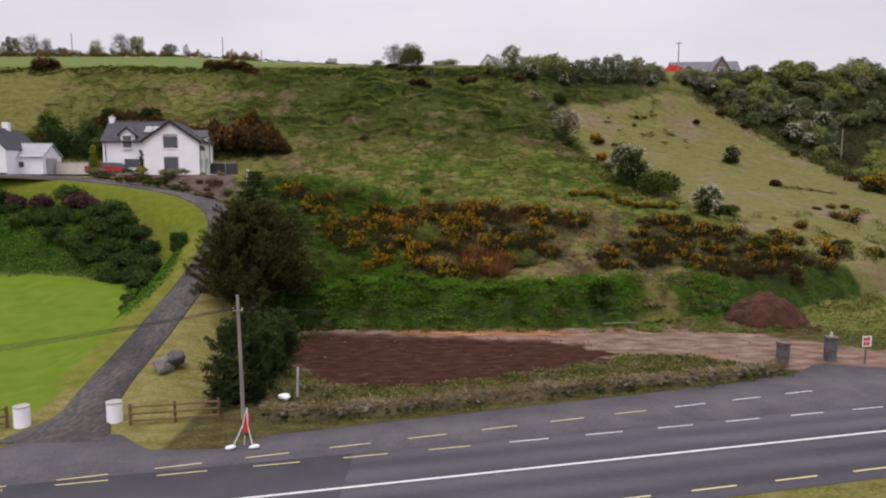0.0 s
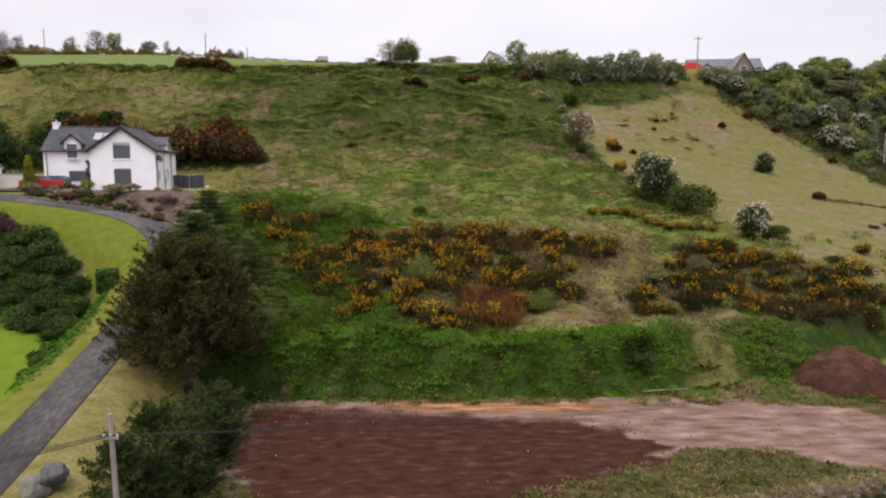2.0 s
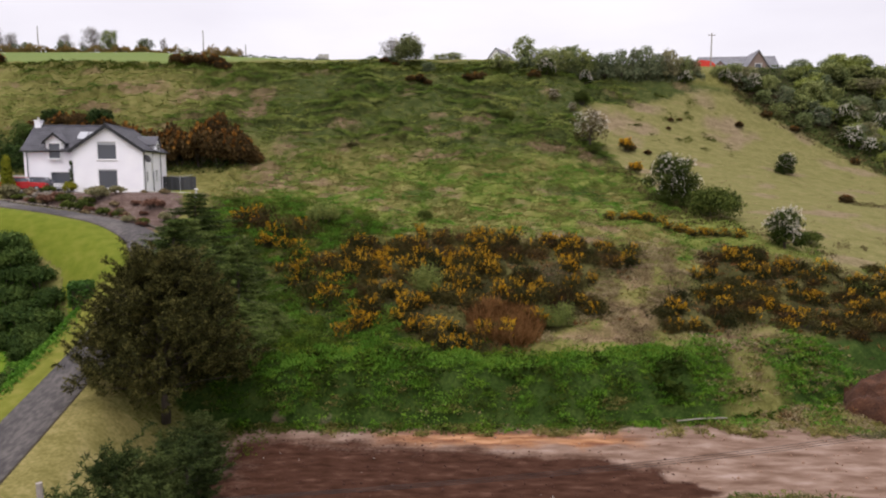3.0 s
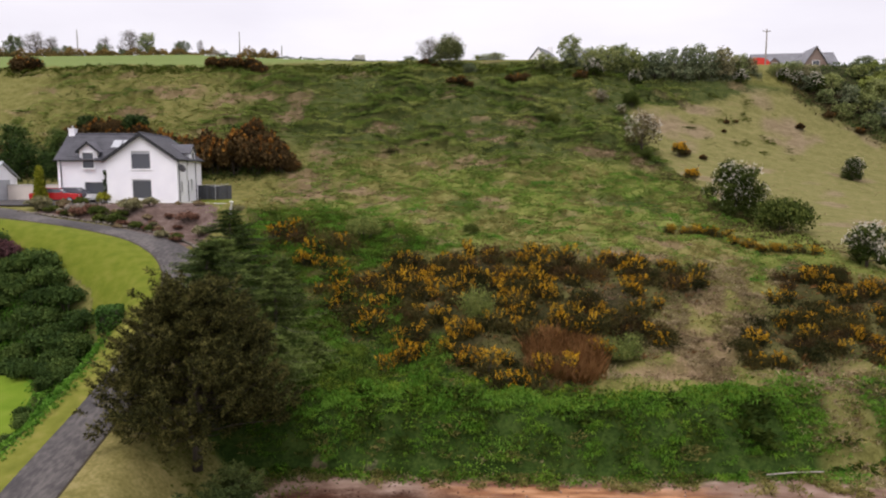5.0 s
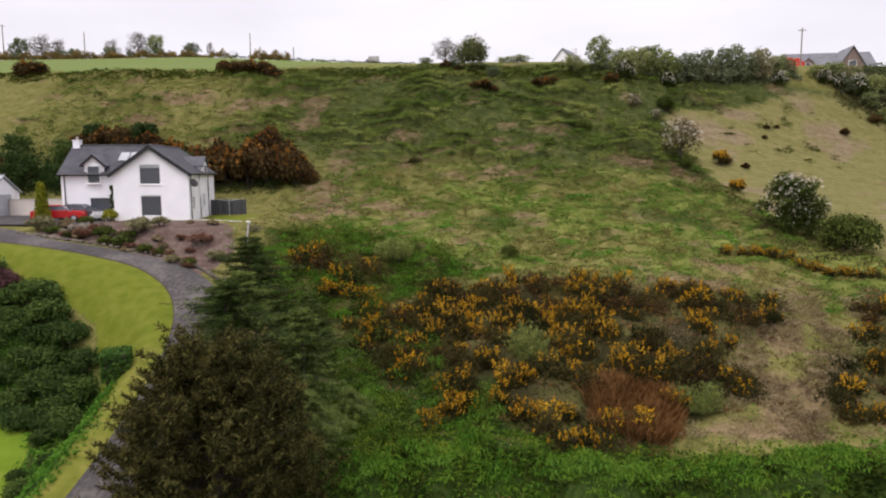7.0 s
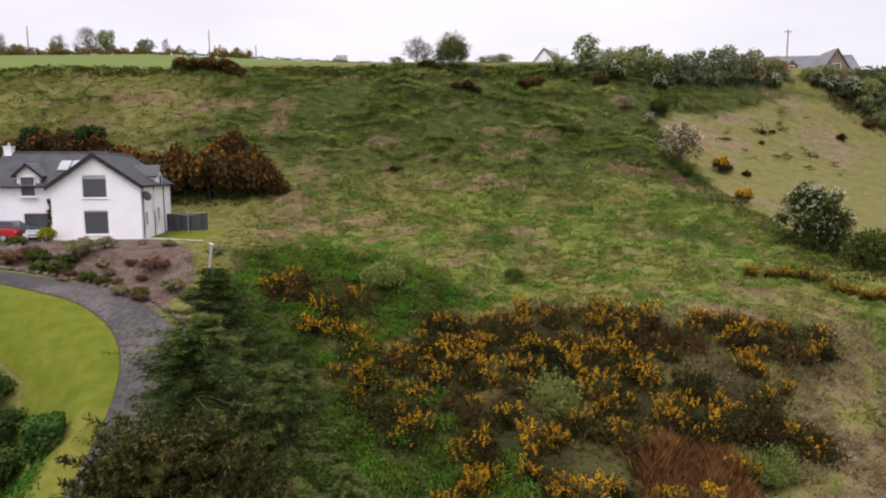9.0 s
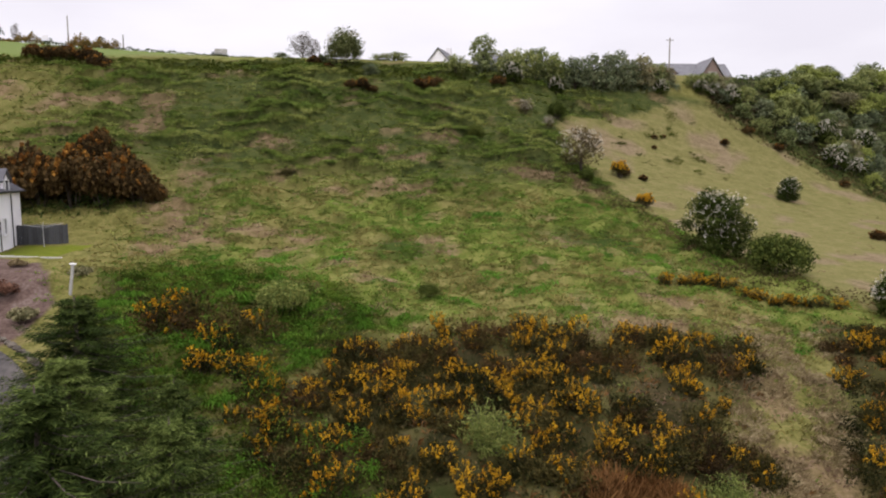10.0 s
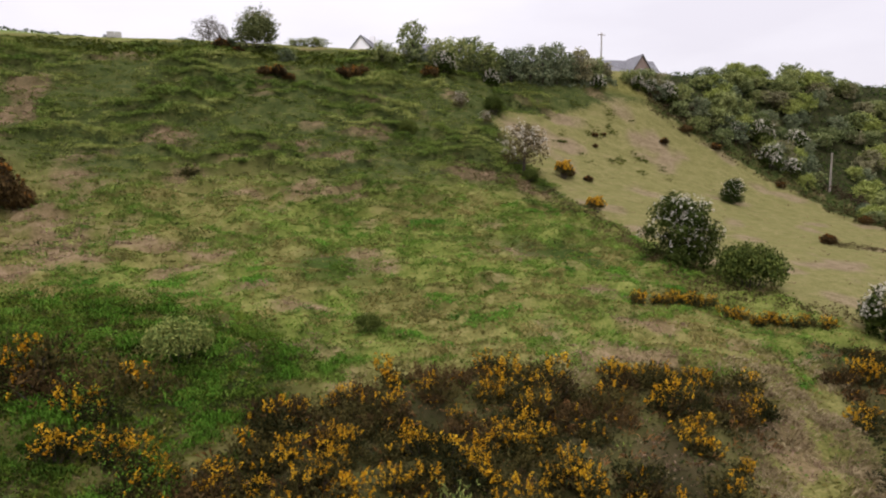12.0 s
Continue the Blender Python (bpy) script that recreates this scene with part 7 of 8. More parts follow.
for x, y, k, s, sz in ((-2.6, 123.6, 2, .42, .3), (-8.5, 126, 2, .4, .2), (-17.5, 186, 2, .8, .35), (-1.0, 130, 1, .42, .2), (1.4, 130.5, 1, .62, .24), (8.6, 124.6, 1, .6, .48), (12.5, 126.2, 0, .76, .86), (15.4, 124.6, 1, .6, .6), (17.8, 125.2, 1, .66, .78), (20.0, 126.8, 0, .7, .74), (21.4, 125.2, 1, .72, .76), (23.4, 126.4, 0, .6, .66), (25.3, 125.8, 2, .76, .8), (27.9, 126.2, 2, .6, .88), (30.0, 126.6, 2, .6, .94), (32.1, 127, 2, .66, 1.0), (34.2, 127.8, 2, .6, .74), (36.1, 128.2, 3, .8, .86), (38.8, 129.4, 0, .6, .62), (40.8, 130.4, 3, .55, .45), (45, 130.4, 1, .5, .4), (47.4, 130.6, 0, .66, .5), (49.6, 130.6, 3, .66, .48)):
    place(TREES[k], x, y, s, rng.uniform(0, 360), .3, "leafy tree in the row along the crest", "tree", "trees on the crest", sz * .86)
for x, y, s in ((15.6, 123.2, .75), (21.8, 123.9, .6), (38.6, 127.8, .55), (50.0, 128.6, .8), (45.6, 129.2, .6), (47.6, 129.2, .6), (62.5, 122.2, .95), (64.6, 120.6, .7), (59.5, 126, .7)):
    place(bloom, x, y, s, rng.uniform(0, 360), .2, "hawthorn with white blossom at the edge of the trees", "tree", "hawthorns")
TREES.append(crown_tree(rng, 7, 5.8, 1700, TREE_E, .225, .05, 38))
for k in range(150):
    s = rng.random()
    ex, ey = np.interp(s, (0, .3, .6, .8, 1), (47, 54, 63, 68.5, 73)), np.interp(s, (0, .3, .6, .8, 1), (131, 127.5, 122, 114, 100))
    o = rng.random() ** 1.2 * 34
    x, y = ex + o * .95 + rng.normal() * .6, ey + o * .32 + rng.normal() * .6
    if (y > 142 and x < 70) or (x < 58 and y > 123):
        continue
    near = o < 3
    if np.hypot(x - 68, y - 116.6) < 3.2:
        continue
    place(TREES[rng.choice(5, p=(.24, .24, .22, .13, .17))], x, y, rng.uniform(.38, .6) if near else rng.uniform(.5, .85), rng.uniform(0, 360), .4, "low leafy tree at the edge of the wood" if near else "leafy tree in the wood beside the pasture", "tree", "trees of the wood", rng.uniform(.26, .46) if near else rng.uniform(.32, .58) - .1 * ss(134, 142, y))
for x, y, k, s in ((48.6, 128.6, 2, .5), (51, 127.4, 0, .55), (53.2, 125.8, 1, .55), (54.8, 128, 2, .68), (56.4, 124.6, 0, .6), (57.4, 127.4, 1, .7), (52.8, 129.6, 1, .6), (50.2, 130.4, 0, .52), (59.4, 125.6, 2, .72), (59.8, 129, 0, .8)):
    place(TREES[k], x, y, s, rng.uniform(0, 360), .4, "low leafy tree at the edge of the wood", "tree", "trees of the wood", s * .72)
place(TREES[0], 88.6, 147, 1.0, 0, 1.0, "big rounded tree standing above the wood", "tree", "trees of the wood", .8)
for x, y, k, s, sz in ((-117.5, 188, 2, .95, .95), (-104.2, 189, 2, .7, .55), (-107.5, 189.5, 2, .55, .5), (-94.6, 188, 2, .75, .58), (-83.1, 188, 0, .82, .98), (-74.4, 188, 2, .85, .66), (-109.5, 190, 2, .6, .4), (-90.6, 190, 2, .5, .45)):
    place(TREES[k], x, y, s, rng.uniform(0, 360), .6, "dark leafy tree beyond the field", "tree", "far trees", sz)
for x, y, s, sz in ((-113.8, 191, 1.15, 1.05), (-110.2, 192, 1.0, .9), (-95.6, 191, .7, .85), (-88.2, 190, 1.15, 1.05), (-70.9, 191, .35, .7), (-13.2, 186, 1.0, .95), (-11.2, 187, .7, .85)):
    place(bare, x, y, s, rng.uniform(0, 360), .5, "bare grey twiggy tree beyond the field", "tree", "far trees", sz)
dark_tree = crown_tree(rng, 7, 5.8, 2600, HEDGE_MID, .2, .0, 40)
for x, y, k, s in ((-58.5, 96.5, 1, .8), (-55.5, 98, 0, .85), (-62, 97.5, 2, .9), (-52, 98.5, 2, .62), (-49.5, 99.5, 2, .55), (-66, 99, 2, .95), (-54, 104, 2, .7), (-60, 104, 2, .75)):
    place(dark_tree, x, y, s, rng.uniform(0, 360), .3, "dark leafy tree on the slope behind the outbuilding", "tree", "trees behind the yard", s * .75)

# undergrowth, grass and brambles
r2 = np.random.default_rng(23)
thicket("bramble", r2, [(-21.5, 66), (-17, 50), (-13, 47), (-9.8, 48.5), (-8.5, 54), (-9, 60), (-11.5, 66), (-10, 72), (-12, 78), (-20, 82), (-21.5, 76)], 17000, BRAMBLE, .075, .38, "dense green brambles under the spruces")
x, y = strewn(r2, 1000, -21, -4, 64, 84, lambda x, y: inside(x, y, FERNY, 1) * ss(-.6, .3, wobble(x, y, 1.3, 71)))
tufts("fern", r2, x, y, BRAMBLE, 16, .5, .04, "fresh green ferns and nettles above the spruces", .35, .8, .45)
thicket("hedge_undergrowth", r2, SLOPE, 40000, SLOPE_GREEN, .095, .5, "lush green growth on the slope above the lawn", 1.4)
thicket("bramble", r2, [(-90, 124), (-40, 123.5), (0, 122.5), (13, 123.2), (13, 126), (0, 126.5), (-40, 127), (-90, 127.5)], 22000, BRAMBLE, .17, .6, "dark scrubby fringe along the crest of the hill", 2.0)
thicket("bracken", r2, [(11, 106.5), (19, 102.4), (21, 97), (21.3, 91.5), (20.5, 86), (22.5, 82), (27, 79.6), (31, 77.5), (31, 79.5), (26, 82.5), (24, 88), (23.7, 95), (22.3, 101), (19, 106), (12, 108.6)], 13000, UPLAND_BROWN, .1, .9, "brown bracken and old bramble along the field boundary", 1.2)
thicket("weeds", r2, [(27, 46), (60, 52), (60, 62), (44, 61), (36, 62), (30, 58), (29.5, 50)], 14000, UPLAND_LEAF, .1, .7, "tall green weeds beside the earth mound", 1.6)
x, y = strewn(r2, 1500, 0, 7.5, 55, 62.5, lambda x, y: inside(x, y, [(1.6, 60.0), (3.2, 61.2), (5.2, 61), (6.0, 59.4), (5.3, 57.4), (3.6, 56.6), (2, 57.6)], .5))
tufts("bracken", r2, x, y, BRACKEN, 24, .95, .025, "patch of dead rust-brown bracken among the gorse", .3, 1.8, .1)
x, y = strewn(r2, 1300, -14, 38, 56, 77, lambda x, y: .7 * np.maximum(inside(x, y, GORSE_MAIN, 1.5), inside(x, y, GORSE_EAST, 1.5)))
tufts("dead_fern", r2, x, y, BRACKEN, 11, .5, .03, "dead bracken and dry stalks between the gorse bushes", .3, 1.0, .3)
thicket("scrub", r2, [(-56, 103), (-52, 96.5), (-37.5, 97.5), (-36.5, 96.8), (-26.5, 97), (-25, 101), (-28, 105), (-32, 109), (-37, 105), (-46, 108), (-54, 108)], 14000, HEDGE_DARK, .15, 1.6, "dark scrub filling the slope behind the house", 2.0)
thicket("hedge_bank", r2, [(11.5, 124.6), (20, 124.6), (30, 126.2), (38, 128), (42.5, 129.2), (42, 131.5), (34, 130.4), (22, 128.6), (12, 127.4)], 15000, TREE_C, .15, 2.6, "leafy undergrowth closing the gaps below the crest trees", 1.8)
thicket("old_growth", r2, GORSE_MAIN, 4500, UPLAND_BROWN, .08, .5, "brown dead stalks under the gorse", .9)
# Both bramble layers carry the shade of the gorse gaps in their colour.
thicket("bramble", r2, GORSE_MAIN, 9000, SHADED_GROWTH, .08, .55, "brambles under the gorse, darkened for the shade between bushes", 1.1)
thicket("bramble", r2, GORSE_EAST, 8000, SHADED_GROWTH, .08, .5, "brambles under the gorse, darkened for the shade between bushes", 1.1)
thicket("hedgerow", r2, [(-128, 185), (-84, 185), (-66, 185.4), (-64, 187), (-84, 188), (-128, 188)], 15000, HEDGE_OCHRE, .22, 2.4, "ochre hedgerow of gorse beyond the far field", 2.4)
thicket("hedgerow", r2, [(-64, 184.6), (-20, 184.6), (-20, 186), (-64, 186)], 2600, HEDGE_DARK, .16, .75, "low dark hedge along the far edge of the field", 1.6)
thicket("hedgerow", r2, [(-59, 184), (-54, 183), (-49.5, 184), (-49.5, 187), (-59, 187)], 3600, HEDGE_OCHRE, .2, 2.5, "ochre gorse standing at the field edge", 1.2)
thicket("old_growth", r2, [(47, 97.4), (56, 96.2), (56.5, 97.4), (48, 98.8)], 900, UPLAND_BROWN, .1, .55, "low brown growth along a ledge in the pasture", 1.0)
thicket("old_growth", r2, [(46, 126.6), (52, 124), (58, 121.4), (63.5, 115.8), (66, 109), (67.2, 103), (69.4, 103), (68.4, 110), (65.8, 117.4), (60, 123), (53, 126.4), (47, 128.4)], 7000, UPLAND_BROWN, .14, 2.0, "dark brown scrub along the edge of the wood", 1.6)
thicket("scrub", r2, [(-68, 96.4), (-50, 96.4), (-46, 98), (-47, 102), (-68, 103.5)], 7000, HEDGE_DARK, .16, 2.6, "dark scrub behind the outbuilding", 2.2)
WOOD_EDGE = [(45.1, 127.3), (51.2, 126.5), (56.9, 125.0), (62.1, 122.7), (65.7, 119.4), (68.8, 116.8), (71.5, 112.7), (74.1, 114.9), (71.4, 119.0), (68.3, 121.6), (64.7, 124.9), (59.5, 127.2), (53.8, 128.7), (47.7, 129.5)]
thicket("old_growth", r2, WOOD_EDGE, 9000, DEAD_SCRUB, .13, 2.3, "dark brown bramble and dead scrub at the edge of the wood", 1.3)
thicket("wood_floor", r2, [(46, 128), (54, 124.5), (63, 118.5), (67.5, 110), (70, 100), (110, 100), (110, 140), (60, 140)], 20000, HEDGE_DARK, .2, 1.1, "dark undergrowth of the wood", 2.5)


def on_hill(x, y):
    """Where rough grass grows on the slope."""
    d, _ = to_drive(x, y)
    return ss(55.5, 57, y - shift(x, y)) * ss(127, 125, y) * ss(4, 7, d) * (1 - inside(x, y, PASTURE, 1)) * ss(127, 124, y) * (1 - ss(-23, -26, x) * ss(99, 94, y)) * (1 - ss(44, 50, x)) * ss(-80, -70, x)


def dryness(x, y):
    return np.clip(blots(x, y, DRY_SPOTS) + .35 * ss(.3, 1.0, wobble(x, y, 3.6, 11)), 0, 1)


def lushness(x, y):
    return np.clip(.36 - .6 * ss(-18, -30, x) + 1.0 * wobble(x * .7, y, 4.5, 9) + .4 * ss(-14, -2, x) * ss(80, 86, y) * ss(104, 97, y), .05, .95)


def upland(x, y):
    """1 on the steep upper slope."""
    return ss(93, 111, y + 5 * wobble(x, y, 8, 15)) * (1 - .7 * ss(-16, -46, x))


x, y = strewn(r2, 80000, -62, 46, 55, 127, lambda x, y: on_hill(x, y) * (1 - .7 * upland(x, y)) * (1 - .85 * np.maximum(np.maximum(inside(x, y, GORSE_MAIN, 1), inside(x, y, GORSE_EAST, 1)), dryness(x, y))) * ss(-.9, .2, wobble(x, y, 1.1, 61)))
pick, high = r2.random(len(x)), upland(x, y) > r2.random(len(x))
green = ~high & (pick < lushness(x, y))
for name, k, mat, long, label in (("upland_grass", high, GRASS_DARK, .4, "dark tussocky grass on the steep upper slope"), ("lush_grass", green, GRASS_LUSH, .17, "fresh green grass over the hillside"), ("rough_grass", ~high & ~green, GRASS_ROUGH, .24, "tussocks of rough olive grass over the hillside")):
    tufts(name, r2, x[k], y[k], mat, 6, long, .045, label, .3)
x, y = strewn(r2, 26000, -62, 46, 55, 127, lambda x, y: on_hill(x, y) * (.05 + .8 * dryness(x, y)))
tufts("dry_grass", r2, x, y, GRASS_DRY, 6, .26, .03, "bleached dry grass in patches on the hillside", .28)


x, y = strewn(r2, 90000, -66, 30, 90, 126.5, lambda x, y: on_hill(x, y) * (.12 + .88 * upland(x, y)) * (1 - .6 * dryness(x, y)))
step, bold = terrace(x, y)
# Pale edge tufts and dark foot tufts paint the steps' light and shade.
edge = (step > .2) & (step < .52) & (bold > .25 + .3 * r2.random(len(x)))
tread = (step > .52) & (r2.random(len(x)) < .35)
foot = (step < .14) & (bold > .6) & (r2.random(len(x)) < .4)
fresh = ss(-.35, .35, wobble(x * .6, y, 4.2, 99)) > r2.random(len(x))
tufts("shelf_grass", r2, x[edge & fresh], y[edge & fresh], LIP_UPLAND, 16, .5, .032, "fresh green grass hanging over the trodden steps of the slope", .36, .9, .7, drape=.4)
tufts("shelf_grass", r2, x[edge & ~fresh], y[edge & ~fresh], HUMMOCK_LIT, 15, .46, .028, "pale tussocks hanging over the trodden steps of the slope", .36, .9, .7, drape=.35)
few = edge & (r2.random(len(x)) < .13)
mounds("shelf_tussock", r2, x[few & fresh], y[few & fresh], .95, .5, 110, LIP_UPLAND, .06, "rounded green tussocks on the edges of the steps", long=(1.1, 2.6), under=SHADED_GROWTH)
mounds("shelf_tussock", r2, x[few & ~fresh], y[few & ~fresh], .9, .45, 110, HUMMOCK_LIT, .055, "rounded pale tussocks on the edges of the steps", long=(1.1, 2.6), under=UPLAND_LEAF)
tufts("tread_grass", r2, x[tread], y[tread], UPLAND_LEAF, 9, .34, .045, "grass on the treads of the steps", .3)
tufts("ledge_growth", r2, x[foot], y[foot], SHADED_GROWTH, 9, .3, .05, "low growth at the foot of the steps, coloured dark as shade", .3, .7, .4)
x, y = strewn(r2, 34000, -22, 24, 71, 101, lambda x, y: on_hill(x, y) * (1 - .97 * dryness(x, y)) * (1 - upland(x, y)) * (1 - .9 * np.maximum(inside(x, y, GORSE_MAIN, .8), inside(x, y, GORSE_EAST, .8))))
step, bold = terrace(x, y * 1.35)
clump = wobble(x * .6, y, 1.25, 93)
edge = (clump > .28) & (r2.random(len(x)) < .8)
bright = wobble(x, y, 6, 92) + .5 * wobble(x, y, 1.7, 91) > .42
tufts("tussock_grass", r2, x[edge & bright], y[edge & bright], SLOPE_GREEN, 14, .34, .032, "fresh green tussocks across the hillside", .3, 1.0, .7, drape=.35)
pale = wobble(x, y, 3.4, 90) > .05
tufts("tussock_grass", r2, x[edge & ~bright & pale], y[edge & ~bright & pale], GRASS_ROUGH, 14, .32, .03, "olive tussocks across the hillside", .3, 1.0, .7, drape=.35)
edge &= ~pale
tufts("tussock_grass", r2, x[edge & ~bright], y[edge & ~bright], GRASS_LUSH, 14, .32, .03, "yellow-green tussocks across the hillside", .3, 1.0, .7, drape=.35)
low = (clump < -.1) & (clump > -.6) & (r2.random(len(x)) < .45)
dim = r2.random(len(x)) < .45
tufts("sward", r2, x[low & dim], y[low & dim], UPLAND_LEAF, 9, .2, .04, "darker grass between the tussocks", .25)
tufts("sward", r2, x[low & ~dim], y[low & ~dim], GRASS_ROUGH, 9, .2, .035, "yellowed grass between the tussocks", .25)


def ledge(x, y):
    """Ridges of growth that follow the slope."""
    step, bold = terrace(x, y)
    return ss(.1, .3, step) * ss(.6, .4, step) * bold


x, y = strewn(r2, 500, -70, 34, 92, 126.5, lambda x, y: on_hill(x, y) * upland(x, y) * ledge(x, y))
brown = wobble(x, y, 5, 77) > .3
mounds("bracken_hummock", r2, x[brown], y[brown], 1.4, .5, 46, UPLAND_BROWN, .1, "brown hummocks of old bracken on the ledges")
x, y = strewn(r2, 5200, -22, 24, 73, 104, lambda x, y: on_hill(x, y) * (1 - .9 * dryness(x, y)) * (1 - inside(x, y, GORSE_MAIN, 1)) * (.1 + .5 * ss(-.2, .8, wobble(x, y, 3.1, 81))))
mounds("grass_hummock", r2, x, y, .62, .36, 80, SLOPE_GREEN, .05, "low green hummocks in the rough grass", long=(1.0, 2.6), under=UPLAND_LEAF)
x, y = strewn(r2, 300, -20, -3, 55, 84, lambda x, y: np.maximum(inside(x, y, [(-14, 55), (-3, 55.5), (-3, 59.4), (-6, 60), (-6.6, 64), (-13, 66)], .8), inside(x, y, FERNY, 1)) * ss(-.7, .3, wobble(x, y, 1.5, 83)))
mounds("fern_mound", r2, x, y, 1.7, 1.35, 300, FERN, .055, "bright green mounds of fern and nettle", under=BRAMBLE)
x, y = strewn(r2, 14000, -11, 26, 53, 66, lambda x, y: ss(54.2, 54.5, y - shift(x, y) + .3 * wobble(x, y, 1.6, 90)) * ss(55.7, 55.2, y - shift(x, y) + .3 * wobble(x, y, 1.6, 90)) * ss(17.5, 16, x))
tufts("lip_grass", r2, x, y, LIP_GRASS, 14, .42, .026, "thick lush grass hanging over the lip of the bank", .34, 1.0, .7, drape=.25)
face = lambda x, y: ss(51.8, 52.3, y - shift(x, y)) * ss(55.0, 54.3, y - shift(x, y)) * (ss(17.5, 15.5, x) + .7 * ss(19, 20.5, x) * ss(27, 24, x))
x, y = strewn(r2, 420, -13, 32, 51.5, 66, lambda x, y: face(x, y) * ss(-.5, .3, wobble(x, y, 1.2, 89)))
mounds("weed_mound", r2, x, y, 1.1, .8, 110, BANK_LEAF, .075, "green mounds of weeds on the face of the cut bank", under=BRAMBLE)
x, y = strewn(r2, 15000, -13, 32, 51.5, 66, lambda x, y: face(x, y) * ss(-.3, .15, wobble(x, y * 1.4, .8, 48) + .3 * wobble(x, y, 2.6, 49)))
shade = wobble(x, y, 1.7, 50) + .35 * r2.normal(size=len(x))
for few, mat, label in ((shade < -.25, BRAMBLE, "dark trailing growth on the face of the cut bank"), ((shade >= -.25) & (shade < .3), BANK_LEAF, "green trailing grass on the face of the cut bank"), (shade >= .3, LIP_GRASS, "bright trailing grass on the face of the cut bank")):
    tufts("trailing_grass", r2, x[few], y[few], mat, 26, .3, .024, label, .3, .9, .7, .05, drape=.4)
x, y = strewn(r2, 15000, 6, 36, 55.5, 74, lambda x, y: (1 - np.maximum(inside(x, y, GORSE_MAIN, .8), inside(x, y, GORSE_EAST, .8))) * ss(56, 57.5, y - shift(x, y)) * ss(.0, .6, wobble(x, y, 2.4, 92) + .35) * ss(75, 70, y))
tufts("straw_grass", r2, x, y, GRASS_DRY, 10, .46, .022, "long bleached straw between the gorse patches", .28, 1.0, .4)
x, y = strewn(r2, 240, -20, -3, 55, 84, lambda x, y: np.maximum(inside(x, y, [(-14, 55), (-3, 55.5), (-3, 59.4), (-6, 60), (-6.6, 64), (-13, 66)], .8), inside(x, y, FERNY, 1)) * ss(-.2, .5, wobble(x, y, 1.9, 84)))
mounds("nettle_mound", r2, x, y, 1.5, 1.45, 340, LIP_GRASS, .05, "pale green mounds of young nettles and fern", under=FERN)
x, y = strewn(r2, 3400, -20, -3, 55, 84, lambda x, y: np.maximum(inside(x, y, [(-14, 55), (-3, 55.5), (-3, 59.4), (-6, 60), (-6.6, 64), (-13, 66)], .8), inside(x, y, FERNY, 1)) * ss(-.1, .2, wobble(x, y * 1.3, .95, 46)))
pale = wobble(x, y, 2.8, 47) + .3 * r2.normal(size=len(x)) > -.1
tufts("fern_clump", r2, x[pale], y[pale], LIP_GRASS, 34, .55, .03, "bright drooping clumps of fern and long grass", .34, 1.3, .75, .15, drape=.2)
tufts("fern_clump", r2, x[~pale], y[~pale], FERN, 34, .5, .03, "green drooping clumps of fern", .34, 1.2, .75, .1, drape=.2)
x, y = strewn(r2, 21000, -50, 24, 55, 117, lambda x, y: .9 * blots(x, y, DRY_SPOTS))
tufts("dead_stalks", r2, x, y, BROWN_STALKS, 9, .3, .026, "pinkish-brown dead stalks in patches on the hillside", .3)
LOWER = [(33, 62), (44, 60), (62, 66), (66, 86), (56, 92), (46, 88), (40, 80), (33, 77), (30, 72)]
x, y = strewn(r2, 1500, 29, 66, 60, 92, lambda x, y: inside(x, y, LOWER, 2) * ss(-.1, .7, wobble(x, y, 2.3, 85) + .035 * (74 - y)))
brown = r2.random(len(x)) < .3 + .35 * ss(-.2, .6, wobble(x, y, 4, 86))
mounds("scrub_mound", r2, x[~brown], y[~brown], 1.5, .7, 52, UPLAND_LEAF, .1, "low green scrub at the foot of the pasture")
mounds("heather_mound", r2, x[brown], y[brown], 1.3, .6, 52, UPLAND_BROWN, .1, "low brown heathery scrub at the foot of the pasture")
x, y = strewn(r2, 420, 20, 70, 66, 122, lambda x, y: inside(x, y, PASTURE, -.5) * ss(.55, .95, wobble(x * .5, y * 1.3, 3.2, 87)) * .6)
mounds("rush_clump", r2, x, y, .9, .4, 36, UPLAND_BROWN, .08, "dark rush clumps in the pasture")
GULLY = [(13.8, 53.2), (17.5, 52.8), (21, 52.6), (24.6, 52), (27.4, 51), (30, 51.4), (30, 59.5), (26, 60.2), (21, 59.8), (17.5, 59), (15.4, 57.4), (16.6, 55.4)]
x, y = strewn(r2, 2600, 13, 31, 51, 61, lambda x, y: inside(x, y, GULLY, .8))
kind = wobble(x, y, 2.2, 44) + .5 * wobble(x, y, .9, 45) + .35 * r2.normal(size=len(x)) + .5 * ss(19.5, 22, x) * ss(53.5, 55, y)
tufts("straw_grass", r2, x[kind < .1], y[kind < .1], GRASS_DRY, 12, .42, .026, "bleached straw in the gully beside the bank", .3, 1.0, .5)
tufts("gully_grass", r2, x[(kind > 0) & (kind < .6)], y[(kind > 0) & (kind < .6)], GRASS_ROUGH, 12, .4, .03, "olive grass in the gully beside the bank", .3, 1.0, .5)
tufts("gully_grass", r2, x[kind > .5], y[kind > .5], SLOPE_GREEN, 14, .42, .032, "fresh green grass in the gully beside the bank", .32, 1.0, .5)
few = r2.random(len(x)) < .035
mounds("gully_weeds", r2, x[few & (kind > .2)], y[few & (kind > .2)], 1.2, .7, 150, BANK_LEAF, .055, "green weeds in the gully beside the bank", under=BRAMBLE)
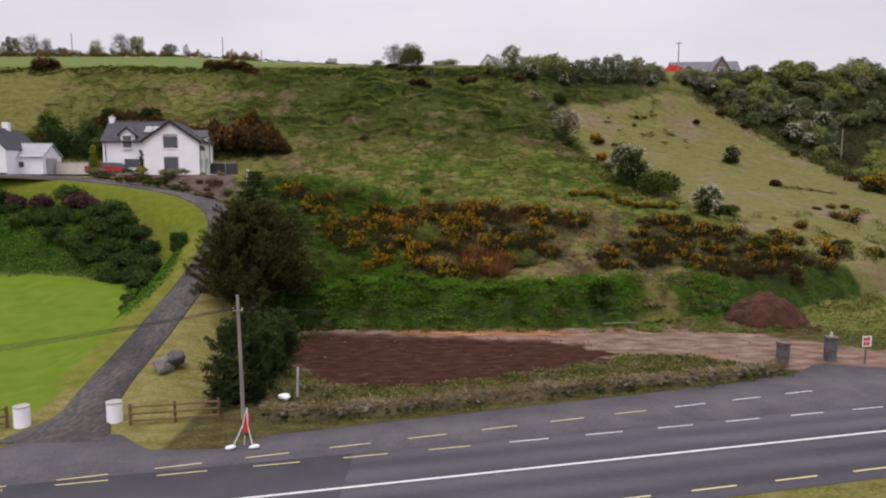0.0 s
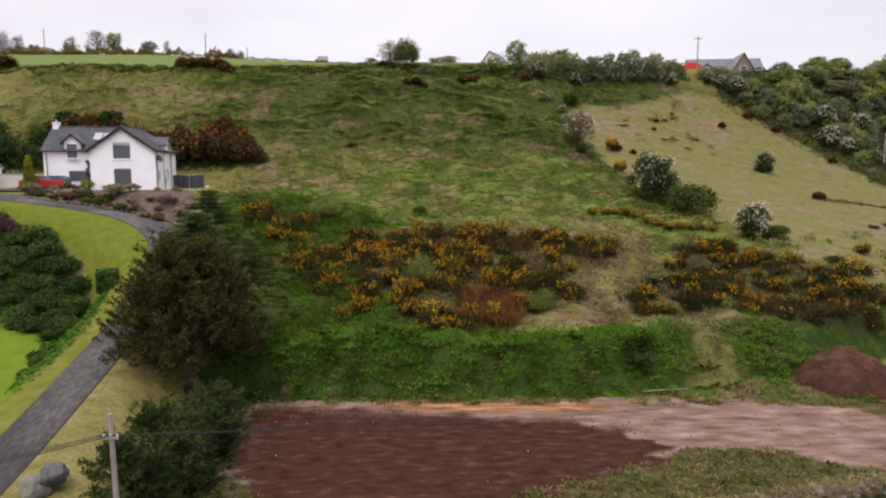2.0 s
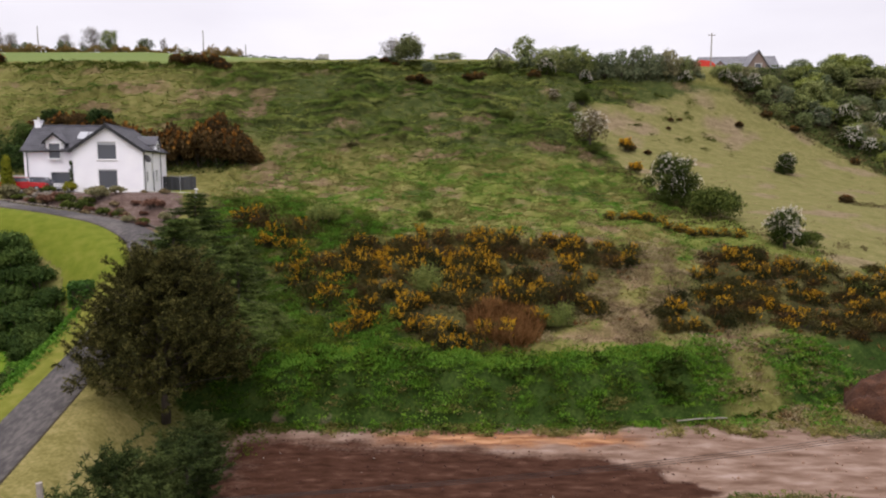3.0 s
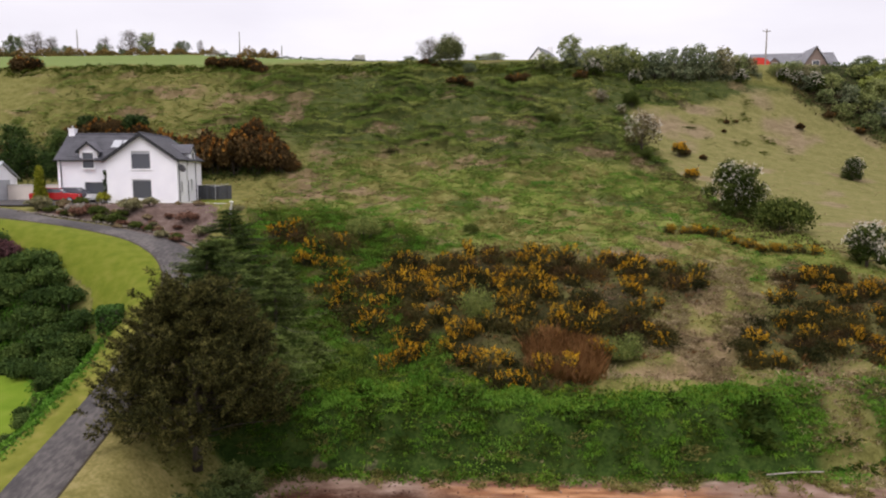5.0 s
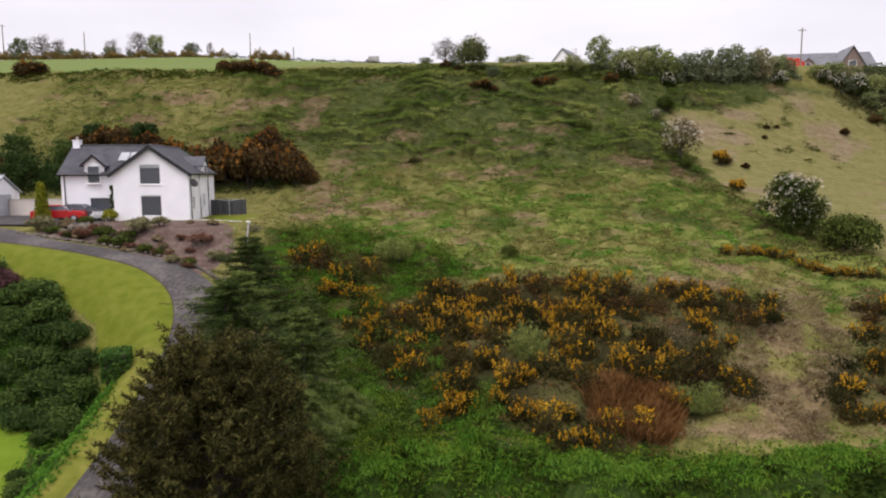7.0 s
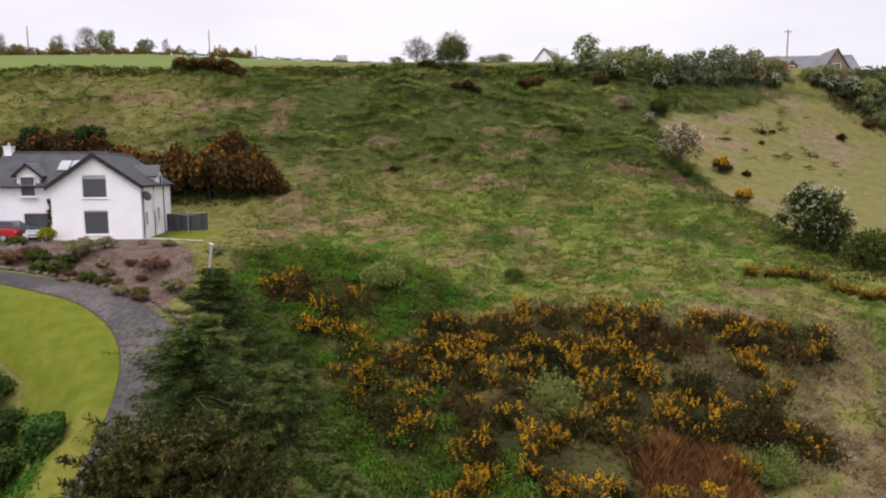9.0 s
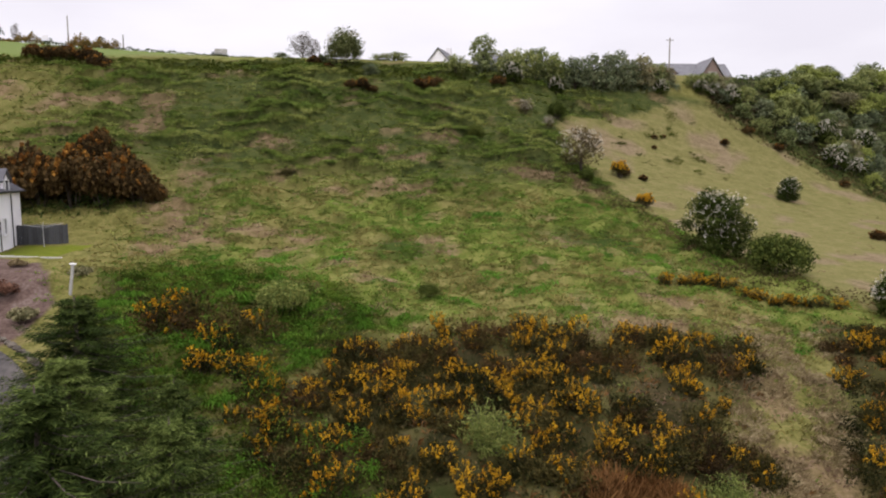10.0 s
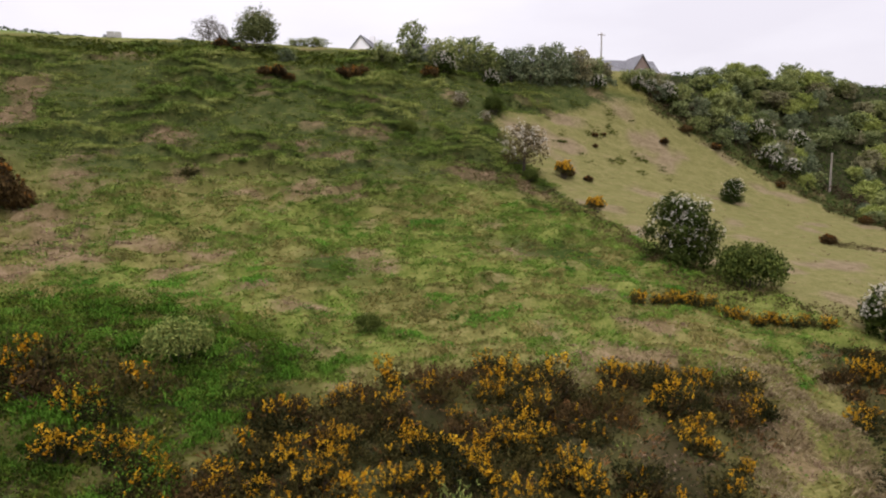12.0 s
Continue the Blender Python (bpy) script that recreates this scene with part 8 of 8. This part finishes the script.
mounds("gully_bracken", r2, x[few & (kind <= .2)], y[few & (kind <= .2)], 1.0, .45, 90, BRACKEN, .055, "brown dead bracken in the gully beside the bank", under=UPLAND_BROWN)
CUT = [(-13, 51.6), (-9.8, 51.8), (-1.5, 51.5), (6, 51.8), (13, 52.4), (15.4, 53.4), (17.2, 55.2), (15.6, 57.2), (13, 57.4), (9, 56.8), (0, 56.2), (-12, 57)]
thicket("bank_weeds", r2, CUT, 5000, BANK_LEAF, .075, .4, "lush green weeds hanging down the cut bank", 1.1)
x, y = strewn(r2, 16000, -16, 40, 51, 66, lambda x, y: ss(54.2, 55.2, y - shift(x, y)) * ss(0, -1.6, y - shift(x, y) - np.interp(x, (-2, 6, 14), (58.6, 56.6, 56))) * ss(20, 16, x))
tufts("bank_grass", r2, x, y, GRASS_BANK, 12, .36, .028, "long lush grass along the lip of the bank", .28, .8, .55)
x, y = strewn(r2, 5200, -16, 26, 51.3, 53.6, lambda x, y: ss(.1, .7, wobble(x, y, 1.3, 43)) * .8)
tufts("bank_foot_grass", r2, x, y, GRASS_ROUGH, 10, .35, .03, "yellowed grass at the foot of the bank", .22)
x, y = strewn(r2, 2200, -16, 22, 53, 58, lambda x, y: .8 * ss(53, 54, y) * ss(56, 55, y) * ss(.2, .9, wobble(x, y, 1.7, 41)))
tufts("bank_weed", r2, x, y, BRAMBLE, 16, .5, .08, "dark weeds growing on the cut bank", .35, .6, .2)
x, y = strewn(r2, 9000, -13, 24, 33, 53, lambda x, y: ss(.62, .35, inside(x, y, PLOT, 1.2)) * ss(.2, .5, inside(x, y, [(-13.5, 35), (-13, 50), (-9, 53.5), (20, 54.5), (27, 50), (22, 42), (10, 37.6), (-8, 33.4)], 1)))
dead = r2.random(len(x)) < .5
tufts("verge_grass", r2, x[~dead], y[~dead], GRASS_DARK, 10, .32, .03, "straggling grass round the dug plot", .2)
tufts("verge_straw", r2, x[dead], y[dead], GRASS_DRY, 9, .28, .025, "straw-coloured dead grass round the dug plot", .2)
x, y = strewn(r2, 8500, -9.3, 21.2, 32, 42, lambda x, y: ss(.8, .2, np.abs(y - bank_y(x, .15))))
tufts("bank_top_grass", r2, x, y, GRASS_DRY, 10, .34, .025, "dry grass on the roadside bank", .2, 1, .4, .45)
# Dark tufts along the bank's face stand in for the shade on it.
x, y = strewn(r2, 1700, -9.3, 21.2, 32, 42, lambda x, y: ss(.35, .1, np.abs(y - bank_y(x, -.42))))
tufts("bank_bramble", r2, x, y, BRAMBLE, 12, .34, .045, "brambles on the roadside bank's face, dark for its shade", .22, .5, .3, .2)
x, y = strewn(r2, 2600, -9.3, 21.5, 31, 42, lambda x, y: ss(.5, .15, np.abs(y - bank_y(x, -.85))))
tufts("roadside_weed", r2, x, y, GRASS_DARK, 9, .28, .03, "green weeds along the foot of the roadside bank", .2)
x, y = strewn(r2, 9000, 18, 70, 62, 127, lambda x, y: inside(x, y, PASTURE, 1) * (.06 + .5 * ss(.5, 1.0, wobble(x, y, 2.4, 51))))
tufts("pasture_tuft", r2, x, y, GRASS_DRY, 7, .2, .03, "short grazed tufts in the pasture", .22)
x, y = strewn(r2, 2600, 27, 42, 114, 127, lambda x, y: ss(.3, .8, wobble(x, y, 1.8, 52)) * ss(44, 38, x))
tufts("pasture_rush", r2, x, y, BRAMBLE, 10, .38, .04, "dark rushes high in the pasture", .35)
